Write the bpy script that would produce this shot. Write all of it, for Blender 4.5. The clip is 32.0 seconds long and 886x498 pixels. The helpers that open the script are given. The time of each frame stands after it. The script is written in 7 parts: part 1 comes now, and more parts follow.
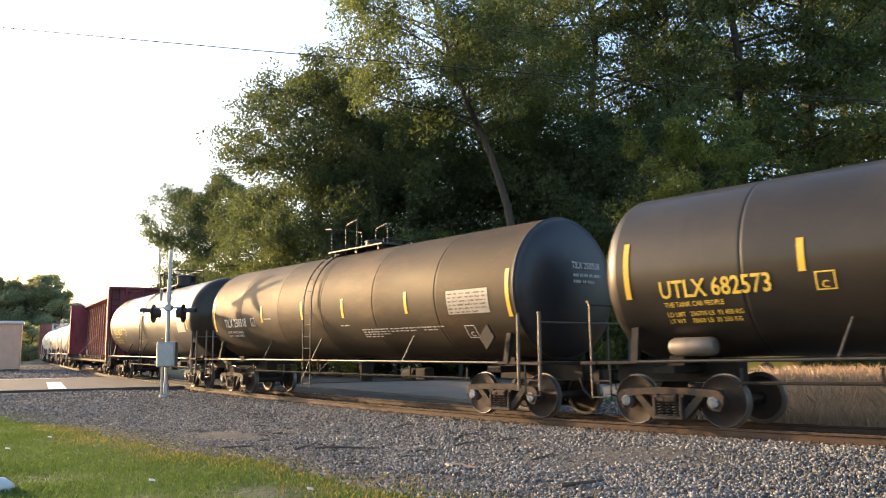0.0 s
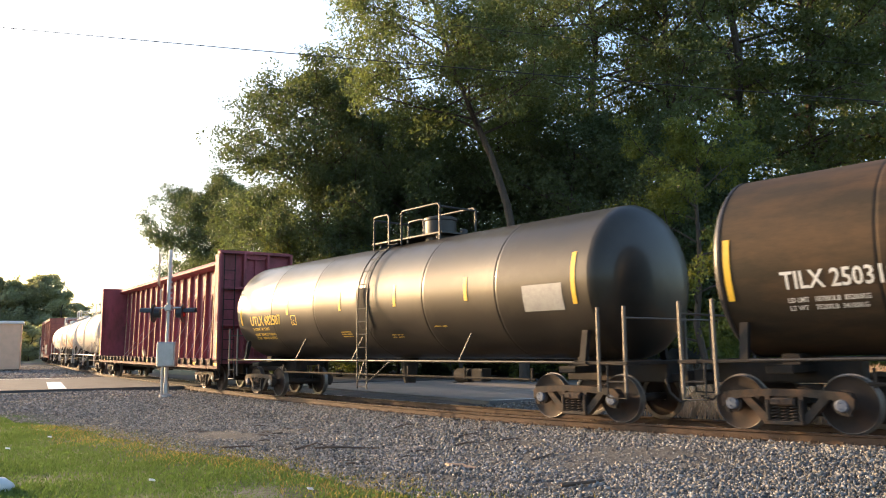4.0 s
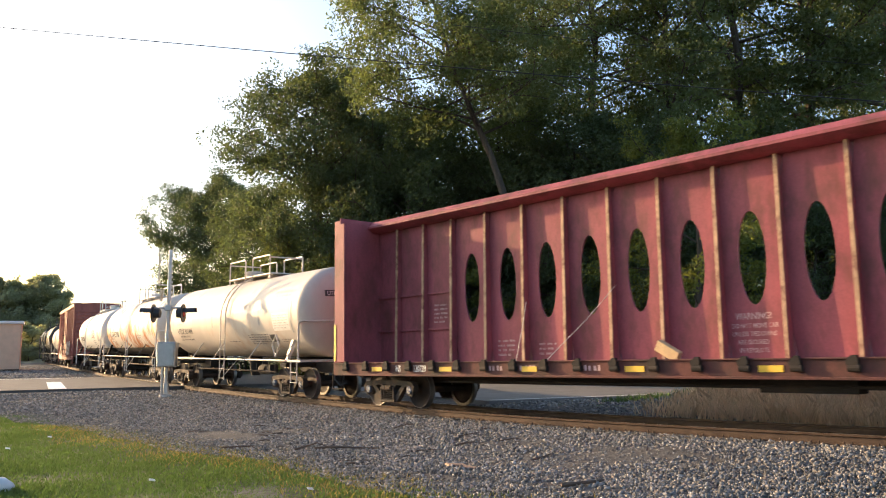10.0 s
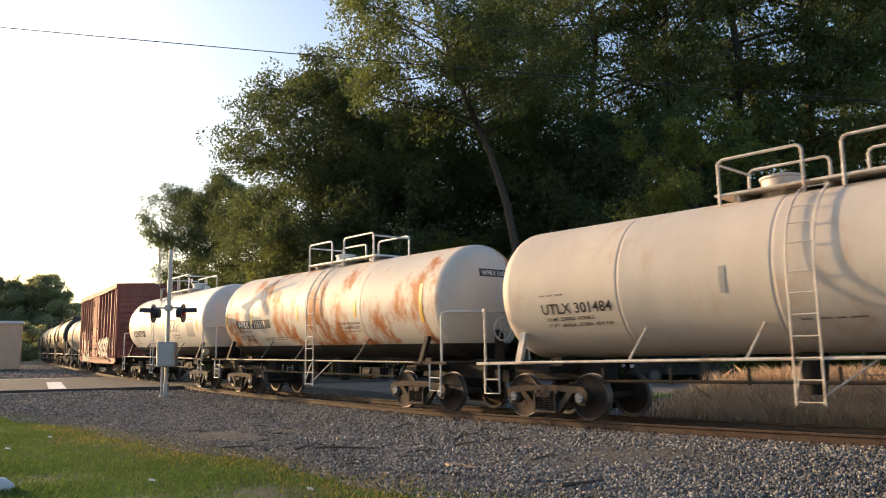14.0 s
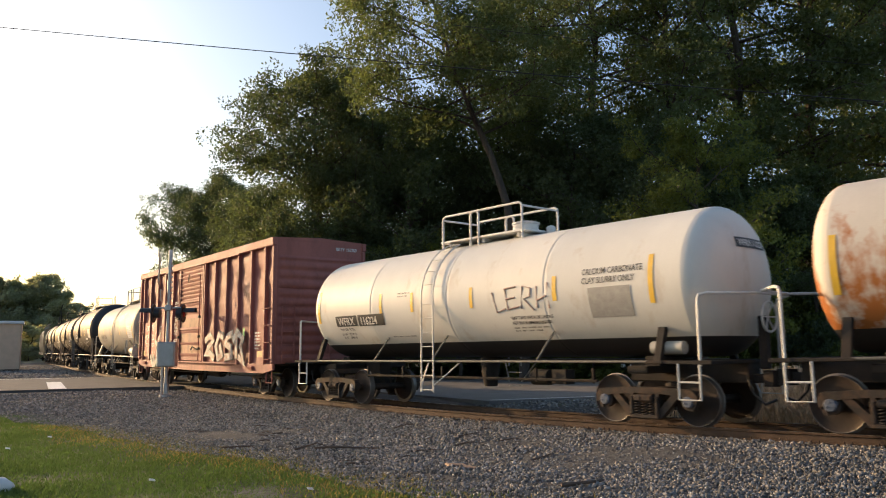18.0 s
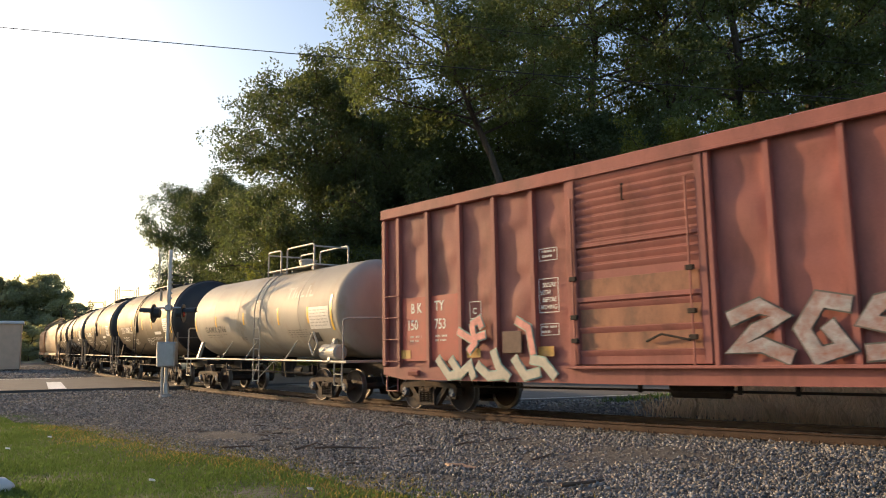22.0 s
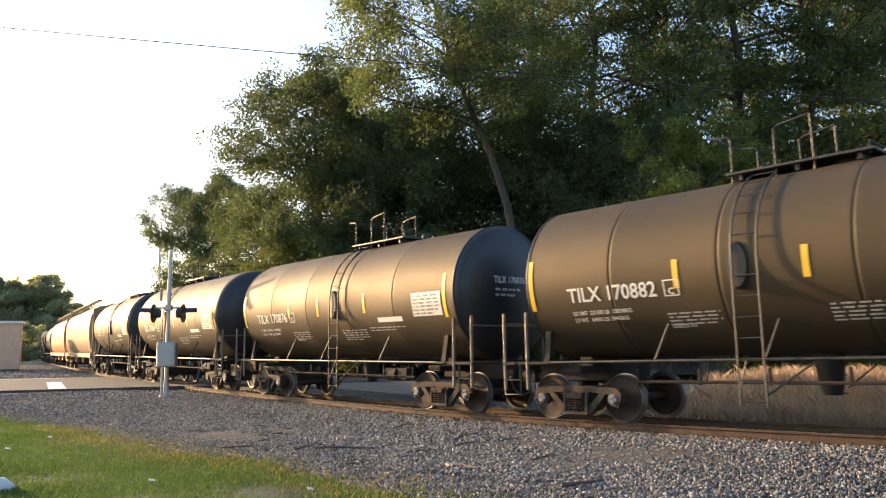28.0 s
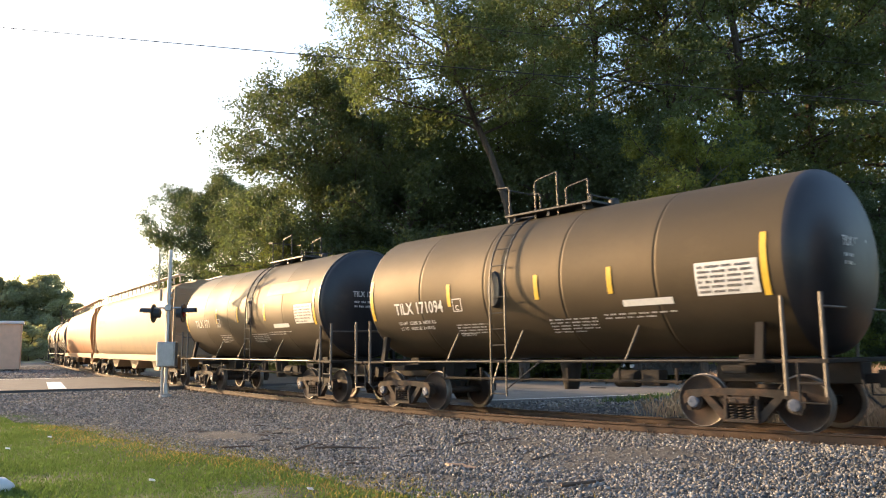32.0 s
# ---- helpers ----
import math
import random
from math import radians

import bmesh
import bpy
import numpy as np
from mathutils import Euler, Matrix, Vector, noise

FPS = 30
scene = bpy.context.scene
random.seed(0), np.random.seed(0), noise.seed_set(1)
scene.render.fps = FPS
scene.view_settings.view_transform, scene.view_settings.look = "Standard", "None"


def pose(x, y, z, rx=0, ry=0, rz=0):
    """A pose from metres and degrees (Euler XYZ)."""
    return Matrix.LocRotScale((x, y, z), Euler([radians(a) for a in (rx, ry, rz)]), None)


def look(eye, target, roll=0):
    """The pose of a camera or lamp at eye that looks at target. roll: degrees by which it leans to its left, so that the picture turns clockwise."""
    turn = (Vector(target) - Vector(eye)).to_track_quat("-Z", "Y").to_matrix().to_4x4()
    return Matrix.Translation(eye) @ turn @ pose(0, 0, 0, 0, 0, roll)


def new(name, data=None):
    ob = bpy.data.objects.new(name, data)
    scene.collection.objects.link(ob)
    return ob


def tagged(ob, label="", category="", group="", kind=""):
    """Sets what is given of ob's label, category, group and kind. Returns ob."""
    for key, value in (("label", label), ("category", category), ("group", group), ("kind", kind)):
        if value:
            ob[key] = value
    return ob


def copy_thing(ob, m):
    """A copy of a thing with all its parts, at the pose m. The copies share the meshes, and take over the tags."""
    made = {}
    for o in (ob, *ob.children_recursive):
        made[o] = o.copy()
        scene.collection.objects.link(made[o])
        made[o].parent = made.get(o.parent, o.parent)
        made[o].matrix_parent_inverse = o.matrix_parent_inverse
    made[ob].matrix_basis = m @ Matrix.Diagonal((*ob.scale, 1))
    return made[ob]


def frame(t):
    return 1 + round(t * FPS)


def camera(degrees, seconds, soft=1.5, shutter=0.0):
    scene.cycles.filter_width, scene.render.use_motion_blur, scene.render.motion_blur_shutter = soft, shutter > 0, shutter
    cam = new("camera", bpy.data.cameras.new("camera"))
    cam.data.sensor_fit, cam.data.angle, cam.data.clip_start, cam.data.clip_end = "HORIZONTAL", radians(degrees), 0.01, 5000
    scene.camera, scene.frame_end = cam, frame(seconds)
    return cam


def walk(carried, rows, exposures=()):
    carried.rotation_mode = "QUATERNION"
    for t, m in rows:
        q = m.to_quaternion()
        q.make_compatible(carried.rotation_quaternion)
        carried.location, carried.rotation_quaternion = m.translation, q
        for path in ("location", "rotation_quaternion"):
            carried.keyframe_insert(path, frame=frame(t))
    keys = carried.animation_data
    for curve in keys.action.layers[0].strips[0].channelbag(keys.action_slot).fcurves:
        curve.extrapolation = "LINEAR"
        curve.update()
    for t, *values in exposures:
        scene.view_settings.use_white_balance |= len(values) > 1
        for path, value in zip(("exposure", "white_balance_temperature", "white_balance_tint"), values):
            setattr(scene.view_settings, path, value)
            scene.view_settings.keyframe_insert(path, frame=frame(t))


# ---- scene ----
cam = camera(58.5, 32.0, soft=1.05, shutter=0.25)
EYE = (0.0, 0.0, 1.472)
TILT = radians(7.241)
STAND = look(EYE, (0.0, math.cos(TILT) * 50, EYE[2] + math.sin(TILT) * 50), -0.418)
walk(cam, [(0.0, STAND), (32.0, STAND)],
     exposures=[(0.0, 1.24, 5720, 10), (6.0, 1.24, 5720, 10), (9.0, 1.13, 5720, 10), (13.0, 0.62, 5720, 10), (14.5, 0.42, 5720, 10), (17.0, 0.38, 5770, 10), (20.0, 0.3, 5770, 10), (23.0, 0.5, 5770, 10), (26.0, 0.92, 5720, 10), (29.0, 1.18, 5720, 10), (32.0, 1.22, 5720, 10)])

# ---- light ----
SUN_AZ = radians(-56.5)      # from the view axis, to the left
SUN_EL = radians(13.0)
world = bpy.data.worlds.new("evening_sky")
scene.world = world
world.use_nodes = True
wn = world.node_tree.nodes
sky = wn.new("ShaderNodeTexSky")
sky.sky_type = "NISHITA"
sky.sun_disc = False
sky.sun_elevation = SUN_EL
sky.sun_rotation = SUN_AZ
sky.air_density = 1.0
sky.ozone_density = 0.7
sky.dust_density = 3.0
wn["Background"].inputs[1].default_value = 0.175
world.node_tree.links.new(sky.outputs[0], wn["Background"].inputs[0])
sun = new("sun", bpy.data.lights.new("sun", "SUN"))
sun.data.energy = 4.4
sun.data.angle = radians(0.6)
sun.data.color = (1.0, 0.60, 0.26)
SUN_DIR = Vector((math.sin(SUN_AZ) * math.cos(SUN_EL), math.cos(SUN_AZ) * math.cos(SUN_EL), math.sin(SUN_EL)))
sun.matrix_world = look(SUN_DIR * 100, (0, 0, 0))


# ---- materials ----
def surface(name, base, rough=0.6, metal=0.0, var=0.25, scale=2.0, bump=0.15, fine=60.0,
            dirt=None, amount=0.0, dirt_scale=1.2, stretch=(1, 1, 1), spec=0.5, island=0.0, coat=0.0, low=None, tint=None, hues=None, crisp=0.0):
    m = bpy.data.materials.new(name)
    m.use_nodes = True
    nt = m.node_tree
    N, L = nt.nodes, nt.links
    bs = N["Principled BSDF"]
    tc = N.new("ShaderNodeTexCoord")
    mp = N.new("ShaderNodeMapping")
    mp.inputs["Scale"].default_value = stretch
    L.new(tc.outputs["Object"], mp.inputs[0])
    big = N.new("ShaderNodeTexNoise")
    big.inputs["Scale"].default_value = scale
    big.inputs["Detail"].default_value = 5
    big.inputs["Roughness"].default_value = 0.65
    L.new(mp.outputs[0], big.inputs["Vector"])
    small = N.new("ShaderNodeTexNoise")
    small.inputs["Scale"].default_value = fine
    small.inputs["Detail"].default_value = 4
    L.new(tc.outputs["Object"], small.inputs["Vector"])
    add = N.new("ShaderNodeMath")
    add.operation = "MULTIPLY_ADD"
    add.inputs[1].default_value = 0.35
    L.new(small.outputs[0], add.inputs[0])
    L.new(big.outputs[0], add.inputs[2])
    ramp = N.new("ShaderNodeValToRGB")
    ramp.color_ramp.elements[0].position = 0.42
    ramp.color_ramp.elements[1].position = 0.92
    ramp.color_ramp.elements[0].color = (*[c * (1 - var) for c in base], 1)
    ramp.color_ramp.elements[1].color = (*[min(1, c * (1 + var)) for c in base], 1)
    L.new(add.outputs[0], ramp.inputs[0])
    out = ramp.outputs[0]
    if hues:
        gh = N.new("ShaderNodeNewGeometry")
        hr = N.new("ShaderNodeValToRGB")
        hr.color_ramp.interpolation = "CONSTANT"
        for i, c in enumerate(hues):
            e = hr.color_ramp.elements[i] if i < 2 else hr.color_ramp.elements.new(i / len(hues))
            e.position = i / len(hues)
            e.color = (*c, 1)
        L.new(gh.outputs["Random Per Island"], hr.inputs[0])
        hm = N.new("ShaderNodeMix")
        hm.data_type = "RGBA"
        hm.blend_type = "MULTIPLY"
        hm.inputs["Factor"].default_value = 1.0
        L.new(out, hm.inputs["A"])
        L.new(hr.outputs[0], hm.inputs["B"])
        out = hm.outputs["Result"]
    if island:
        geo = N.new("ShaderNodeNewGeometry")
        mr = N.new("ShaderNodeMapRange")
        mr.inputs["To Min"].default_value = 1 - island
        mr.inputs["To Max"].default_value = 1 + island
        L.new(geo.outputs["Random Per Island"], mr.inputs["Value"])
        mul = N.new("ShaderNodeMix")
        mul.data_type = "RGBA"
        mul.blend_type = "MULTIPLY"
        mul.inputs["Factor"].default_value = 1.0
        L.new(out, mul.inputs["A"])
        L.new(mr.outputs[0], mul.inputs["B"])
        out = mul.outputs["Result"]
    if dirt:
        dn = N.new("ShaderNodeTexNoise")
        dn.inputs["Scale"].default_value = dirt_scale
        dn.inputs["Detail"].default_value = 6
        dn.inputs["Roughness"].default_value = 0.7
        L.new(mp.outputs[0], dn.inputs["Vector"])
        dr = N.new("ShaderNodeValToRGB")
        dr.color_ramp.elements[0].position = 0.62 - 0.3 * amount
        dr.color_ramp.elements[1].position = 0.80 - 0.2 * amount - (0.18 + 0.1 * amount) * crisp
        L.new(dn.outputs[0], dr.inputs[0])
        mix = N.new("ShaderNodeMix")
        mix.data_type = "RGBA"
        L.new(dr.outputs[0], mix.inputs["Factor"])
        L.new(out, mix.inputs["A"])
        mix.inputs["B"].default_value = (*dirt, 1)
        out = mix.outputs["Result"]
    if low:
        # a painted lower band, by height in the thing's own space
        sx = N.new("ShaderNodeSeparateXYZ")
        L.new(tc.outputs["Object"], sx.inputs[0])
        cmp = N.new("ShaderNodeMath")
        cmp.operation = "LESS_THAN"
        cmp.inputs[1].default_value = low[0]
        L.new(sx.outputs[2], cmp.inputs[0])
        mix2 = N.new("ShaderNodeMix")
        mix2.data_type = "RGBA"
        L.new(cmp.outputs[0], mix2.inputs["Factor"])
        L.new(out, mix2.inputs["A"])
        mix2.inputs["B"].default_value = (*low[1], 1)
        out = mix2.outputs["Result"]
    L.new(out, bs.inputs["Base Color"])
    rr = N.new("ShaderNodeMapRange")
    rr.inputs["To Min"].default_value = max(0.03, rough - 0.12)
    rr.inputs["To Max"].default_value = min(1, rough + 0.12)
    L.new(big.outputs[0], rr.inputs["Value"])
    L.new(rr.outputs[0], bs.inputs["Roughness"])
    bs.inputs["Metallic"].default_value = metal
    bs.inputs["Specular IOR Level"].default_value = spec
    if tint:
        bs.inputs["Specular Tint"].default_value = (*tint, 1)
    bs.inputs["Coat Weight"].default_value = coat
    bs.inputs["Coat Roughness"].default_value = 0.14
    if bump:
        bp = N.new("ShaderNodeBump")
        bp.inputs["Strength"].default_value = bump
        bp.inputs["Distance"].default_value = 0.02
        L.new(add.outputs[0], bp.inputs["Height"])
        L.new(bp.outputs[0], bs.inputs["Normal"])
    return m


def leafy(name, base, trans=0.35, through_leaf=(1.6, 1.5, 0.75)):
    m = surface(name, base, rough=0.55, var=0.35, scale=0.35, fine=3.0, bump=0, island=0.3, spec=0.15)
    nt = m.node_tree
    bs = nt.nodes["Principled BSDF"]
    tr = nt.nodes.new("ShaderNodeBsdfTranslucent")
    tr.inputs[0].default_value = (base[0] * through_leaf[0], base[1] * through_leaf[1], base[2] * through_leaf[2], 1)
    mix = nt.nodes.new("ShaderNodeMixShader")
    mix.inputs[0].default_value = trans
    nt.links.new(bs.outputs[0], mix.inputs[1])
    nt.links.new(tr.outputs[0], mix.inputs[2])
    nt.links.new(mix.outputs[0], nt.nodes["Material Output"].inputs[0])
    return m


RUST = (0.16, 0.065, 0.03)
M_BALLAST = surface("ballast_ground", (0.105, 0.100, 0.093), 0.95, var=0.5, scale=9, fine=40, bump=1.0, spec=0.15, dirt=(0.065, 0.055, 0.046), amount=0.45, dirt_scale=0.6)
M_STONE = surface("ballast_stone", (0.205, 0.203, 0.198), 0.97, var=0.35, scale=6, fine=50, bump=0.3, island=0.5, spec=0.08,
                  hues=[(0.95, 0.95, 0.94), (1.2, 1.14, 1.04), (0.58, 0.58, 0.59), (1.65, 1.63, 1.6), (0.78, 0.74, 0.68), (1.0, 1.0, 0.99), (1.2, 1.05, 0.88), (0.66, 0.67, 0.68)])
# the train's shadow between the rails, put into a darker stone colour
M_SHADESTONE = surface("ballast_shade_dark", (0.052, 0.046, 0.041), 0.9, var=0.4, scale=6, fine=50, bump=0.3, island=0.45, spec=0.1)
M_SOIL = surface("ground_soil", (0.10, 0.095, 0.05), 0.95, var=0.4, scale=1.2, fine=20, bump=0.8, dirt=(0.06, 0.09, 0.025), amount=0.6, dirt_scale=0.25)
M_ASPHALT = surface("asphalt", (0.088, 0.085, 0.083), 0.9, var=0.25, scale=0.7, fine=80, bump=0.4, dirt=(0.125, 0.118, 0.112), amount=0.35, spec=0.3)
M_ROADPAINT = surface("road_paint", (0.75, 0.74, 0.70), 0.7, var=0.12, scale=4, bump=0.2)
M_RAIL = surface("rail_steel", (0.088, 0.058, 0.039), 0.75, 0.0, var=0.3, scale=4, fine=70, bump=0.3, dirt=(0.05, 0.034, 0.026), amount=0.5, spec=0.2)
M_RAILTOP = surface("rail_running_band", (0.5, 0.47, 0.45), 0.28, 0.9, var=0.15, scale=2, bump=0.05)
M_TIE = surface("tie_wood", (0.055, 0.042, 0.035), 0.9, var=0.4, scale=3, fine=30, bump=0.6, stretch=(1, 6, 6))
M_BARK = surface("bark", (0.075, 0.060, 0.047), 0.95, var=0.4, scale=2.5, fine=18, bump=1.0, stretch=(3, 3, 0.7))
M_LEAF = leafy("leaf_green", (0.108, 0.135, 0.070), 0.50, (1.5, 1.5, 0.65))
# yellow-green with sunlight painted in: a lighter base than the other leaves
M_LEAFLIT = leafy("leaf_yellowgreen_lit", (0.145, 0.172, 0.052), 0.42, (1.6, 1.5, 0.6))
M_LEAF3 = leafy("leaf_dark", (0.092, 0.120, 0.069), 0.42, (1.5, 1.45, 0.65))
# distance haze is painted in: far leaves get a much paler base
M_LEAFHAZE = leafy("leaf_haze_pale", (0.30, 0.32, 0.23), 0.50)
M_GRASS = leafy("grass_green", (0.092, 0.142, 0.055), 0.38, (1.4, 1.45, 0.6))
M_STRAW = leafy("grass_straw", (0.21, 0.185, 0.085), 0.35)
M_DRY = leafy("grass_dry", (0.66, 0.50, 0.33), 0.35, (1.0, 1.0, 1.0))
M_BLACKTANK = surface("tank_black", (0.030, 0.026, 0.020), 0.61, 0.0, var=0.2, scale=0.9, fine=45, bump=0.03, dirt=(0.046, 0.038, 0.027), amount=0.5, dirt_scale=0.7, stretch=(0.6, 1, 1), spec=0.72, tint=(1.0, 0.74, 0.42))
M_BROWNTANK = surface("tank_dusty_black", (0.030, 0.026, 0.020), 0.61, 0.0, var=0.2, scale=0.8, fine=40, bump=0.04, dirt=(0.044, 0.036, 0.027), amount=0.5, dirt_scale=0.6, stretch=(0.5, 1, 1.5), spec=0.72, tint=(1.0, 0.74, 0.42))
M_LONGTANK = surface("tank_dull_brown", (0.026, 0.022, 0.018), 0.66, 0.0, var=0.3, scale=0.8, fine=40, bump=0.06, dirt=(0.078, 0.046, 0.026), amount=0.5, dirt_scale=0.6, stretch=(0.5, 1, 1.5), spec=0.36, tint=(1.0, 0.80, 0.54))
M_TANKEND = surface("tank_end_black", (0.022, 0.022, 0.026), 0.42, 0.0, var=0.3, scale=0.9, fine=45, bump=0.05, dirt=(0.05, 0.04, 0.035), amount=0.3)
M_GLOSSTANK = surface("tank_gloss_black", (0.016, 0.0145, 0.013), 0.50, 0.0, var=0.25, scale=0.9, fine=45, bump=0.015, dirt=(0.030, 0.026, 0.021), amount=0.45, dirt_scale=0.7, spec=0.48, coat=0.35, tint=(1.0, 0.86, 0.68))
M_BEIGE = surface("tank_beige", (0.56, 0.50, 0.43), 0.58, spec=0.3, var=0.14, scale=0.8, bump=0.06, dirt=(0.44, 0.27, 0.14), amount=0.24, dirt_scale=0.7, stretch=(1, 1, 0.5))
M_RUSTYWHITE = surface("tank_rusty_white", (0.62, 0.57, 0.50), 0.58, spec=0.3, var=0.12, scale=0.8, bump=0.08, dirt=(0.40, 0.145, 0.035), amount=0.42, dirt_scale=0.8, stretch=(1, 1, 0.45), low=(1.62, (0.03, 0.028, 0.027)), crisp=0.55)
M_WHITETANK = surface("tank_white", (0.68, 0.66, 0.61), 0.52, spec=0.35, var=0.08, scale=0.8, bump=0.05, dirt=(0.5, 0.42, 0.32), amount=0.15, stretch=(1, 1, 0.4), low=(1.62, (0.028, 0.027, 0.028)))
M_GREYTANK = surface("tank_grey_beige", (0.36, 0.333, 0.283), 0.6, spec=0.25, var=0.15, scale=0.8, bump=0.06, dirt=(0.30, 0.25, 0.18), amount=0.3, stretch=(1, 1, 0.4))
M_BOXRED = surface("boxcar_red", (0.31, 0.118, 0.098), 0.65, var=0.2, scale=1.0, fine=30, bump=0.12, dirt=(0.19, 0.08, 0.068), amount=0.45, spec=0.3, stretch=(1, 1, 0.35))
M_BEAMRED = surface("centerbeam_red", (0.285, 0.078, 0.095), 0.66, var=0.30, scale=1.2, fine=26, bump=0.15, dirt=(0.13, 0.05, 0.045), amount=0.5, dirt_scale=1.5, stretch=(1, 1, 0.45), spec=0.3)
M_BEAMSILL = surface("centerbeam_sill", (0.125, 0.048, 0.042), 0.75, var=0.35, scale=2.0, fine=30, bump=0.2, dirt=(0.05, 0.033, 0.028), amount=0.6, stretch=(1, 1, 0.6), spec=0.25)
M_RIBRUST = surface("rib_rusty_edge", (0.46, 0.30, 0.18), 0.75, var=0.35, scale=5, bump=0.25, dirt=(0.14, 0.05, 0.035), amount=0.55, dirt_scale=3.0)
M_HOPPERTAN = surface("hopper_tan", (0.36, 0.255, 0.15), 0.65, var=0.14, scale=0.8, bump=0.08, dirt=(0.30, 0.22, 0.14), amount=0.35, stretch=(1, 1, 0.4), spec=0.3)
M_HOPPERORANGE = surface("hopper_orange_brown", (0.38, 0.165, 0.055), 0.6, var=0.18, scale=0.8, bump=0.08, dirt=(0.25, 0.12, 0.06), amount=0.35, stretch=(1, 1, 0.4))
M_UNDER = surface("underframe_grime", (0.024, 0.021, 0.019), 0.8, 0.0, var=0.35, scale=3, bump=0.25, dirt=(0.055, 0.038, 0.028), amount=0.4, spec=0.25)
M_TRUCK = surface("truck_cast_steel", (0.038, 0.032, 0.028), 0.8, 0.0, var=0.5, scale=4, fine=30, bump=0.4, dirt=(0.12, 0.07, 0.042), amount=0.42, dirt_scale=3.0, spec=0.25)
M_WHEEL = surface("wheel_rusty", (0.036, 0.026, 0.021), 0.75, 0.0, var=0.4, scale=5, bump=0.2, dirt=(0.06, 0.032, 0.020), amount=0.5, spec=0.3)
M_STEEL = surface("worn_steel", (0.20, 0.18, 0.165), 0.5, 0.8, var=0.15, scale=6, bump=0.05)
M_CAPBLUE = surface("bearing_cap", (0.105, 0.125, 0.175), 0.5, 0.2, var=0.3, scale=8, bump=0.1)
M_BLACKPIPE = surface("pipe_black", (0.035, 0.032, 0.03), 0.5, 0.2, var=0.3, scale=5, bump=0.05)
M_BEIGEPIPE = surface("pipe_beige", (0.56, 0.50, 0.43), 0.5, var=0.2, scale=4, bump=0.05, dirt=(0.3, 0.16, 0.08), amount=0.3)
M_WHITEPIPE = surface("pipe_white", (0.66, 0.64, 0.60), 0.45, var=0.15, scale=4, bump=0.05, dirt=(0.4, 0.3, 0.2), amount=0.2)
M_GREYPIPE = surface("pipe_grey", (0.38, 0.36, 0.31), 0.5, var=0.2, scale=4, bump=0.05)
M_OLDYELLOW = surface("reflector_faded", (0.50, 0.28, 0.05), 0.5, var=0.3, scale=5, bump=0.03, dirt=(0.3, 0.13, 0.07), amount=0.4, dirt_scale=4)
M_DOORWEAR = surface("door_wear", (0.30, 0.135, 0.075), 0.7, var=0.3, scale=3, bump=0.3, dirt=(0.13, 0.07, 0.045), amount=0.5, dirt_scale=2.0, stretch=(1, 1, 0.5))
M_YELLOW = surface("reflector_yellow", (0.80, 0.50, 0.04), 0.4, var=0.12, scale=6, bump=0.03)
M_WHITEPAINT = surface("lettering_white", (0.72, 0.70, 0.66), 0.55, var=0.15, scale=9, bump=0.02)
M_YELLOWPAINT = surface("lettering_yellow", (0.75, 0.52, 0.06), 0.5, var=0.15, scale=9, bump=0.02)
M_BLACKPAINT = surface("lettering_black", (0.025, 0.025, 0.027), 0.5, var=0.2, scale=9, bump=0.02)
M_GREYPAINT = surface("lettering_grey", (0.33, 0.32, 0.30), 0.55, var=0.2, scale=9, bump=0.02)
M_FADED = surface("lettering_faded", (0.50, 0.33, 0.33), 0.65, var=0.3, scale=9, bump=0, dirt=(0.26, 0.09, 0.1), amount=0.4, dirt_scale=5)
M_GREYDARK = surface("lettering_dark_grey", (0.10, 0.095, 0.085), 0.6, var=0.2, scale=8, bump=0)
M_ALU = surface("galvanised", (0.46, 0.46, 0.46), 0.42, 0.75, var=0.15, scale=5, bump=0.05)
M_SIGNALBLACK = surface("signal_black", (0.025, 0.025, 0.027), 0.5, var=0.2, scale=5, bump=0.05)
M_LENS = surface("red_lens", (0.25, 0.02, 0.02), 0.15, var=0.1, scale=5, bump=0.0)
M_TAN = surface("shed_tan", (0.72, 0.50, 0.34), 0.7, var=0.1, scale=2, bump=0.1)
M_STREET = surface("street_asphalt", (0.19, 0.182, 0.172), 0.9, var=0.2, scale=0.7, fine=80, bump=0.4, dirt=(0.14, 0.132, 0.125), amount=0.35, spec=0.3)
M_WHITEROOF = surface("shed_roof", (0.75, 0.74, 0.72), 0.55, var=0.08, scale=2, bump=0.1)
M_DEADWOOD = surface("dead_wood", (0.10, 0.07, 0.05), 0.9, var=0.4, scale=6, bump=0.6)
M_LITTER = surface("white_plastic", (0.75, 0.75, 0.74), 0.4, var=0.08, scale=6, bump=0.1)
M_CABLE = surface("cable_black", (0.03, 0.03, 0.03), 0.6, var=0.2, scale=3, bump=0)


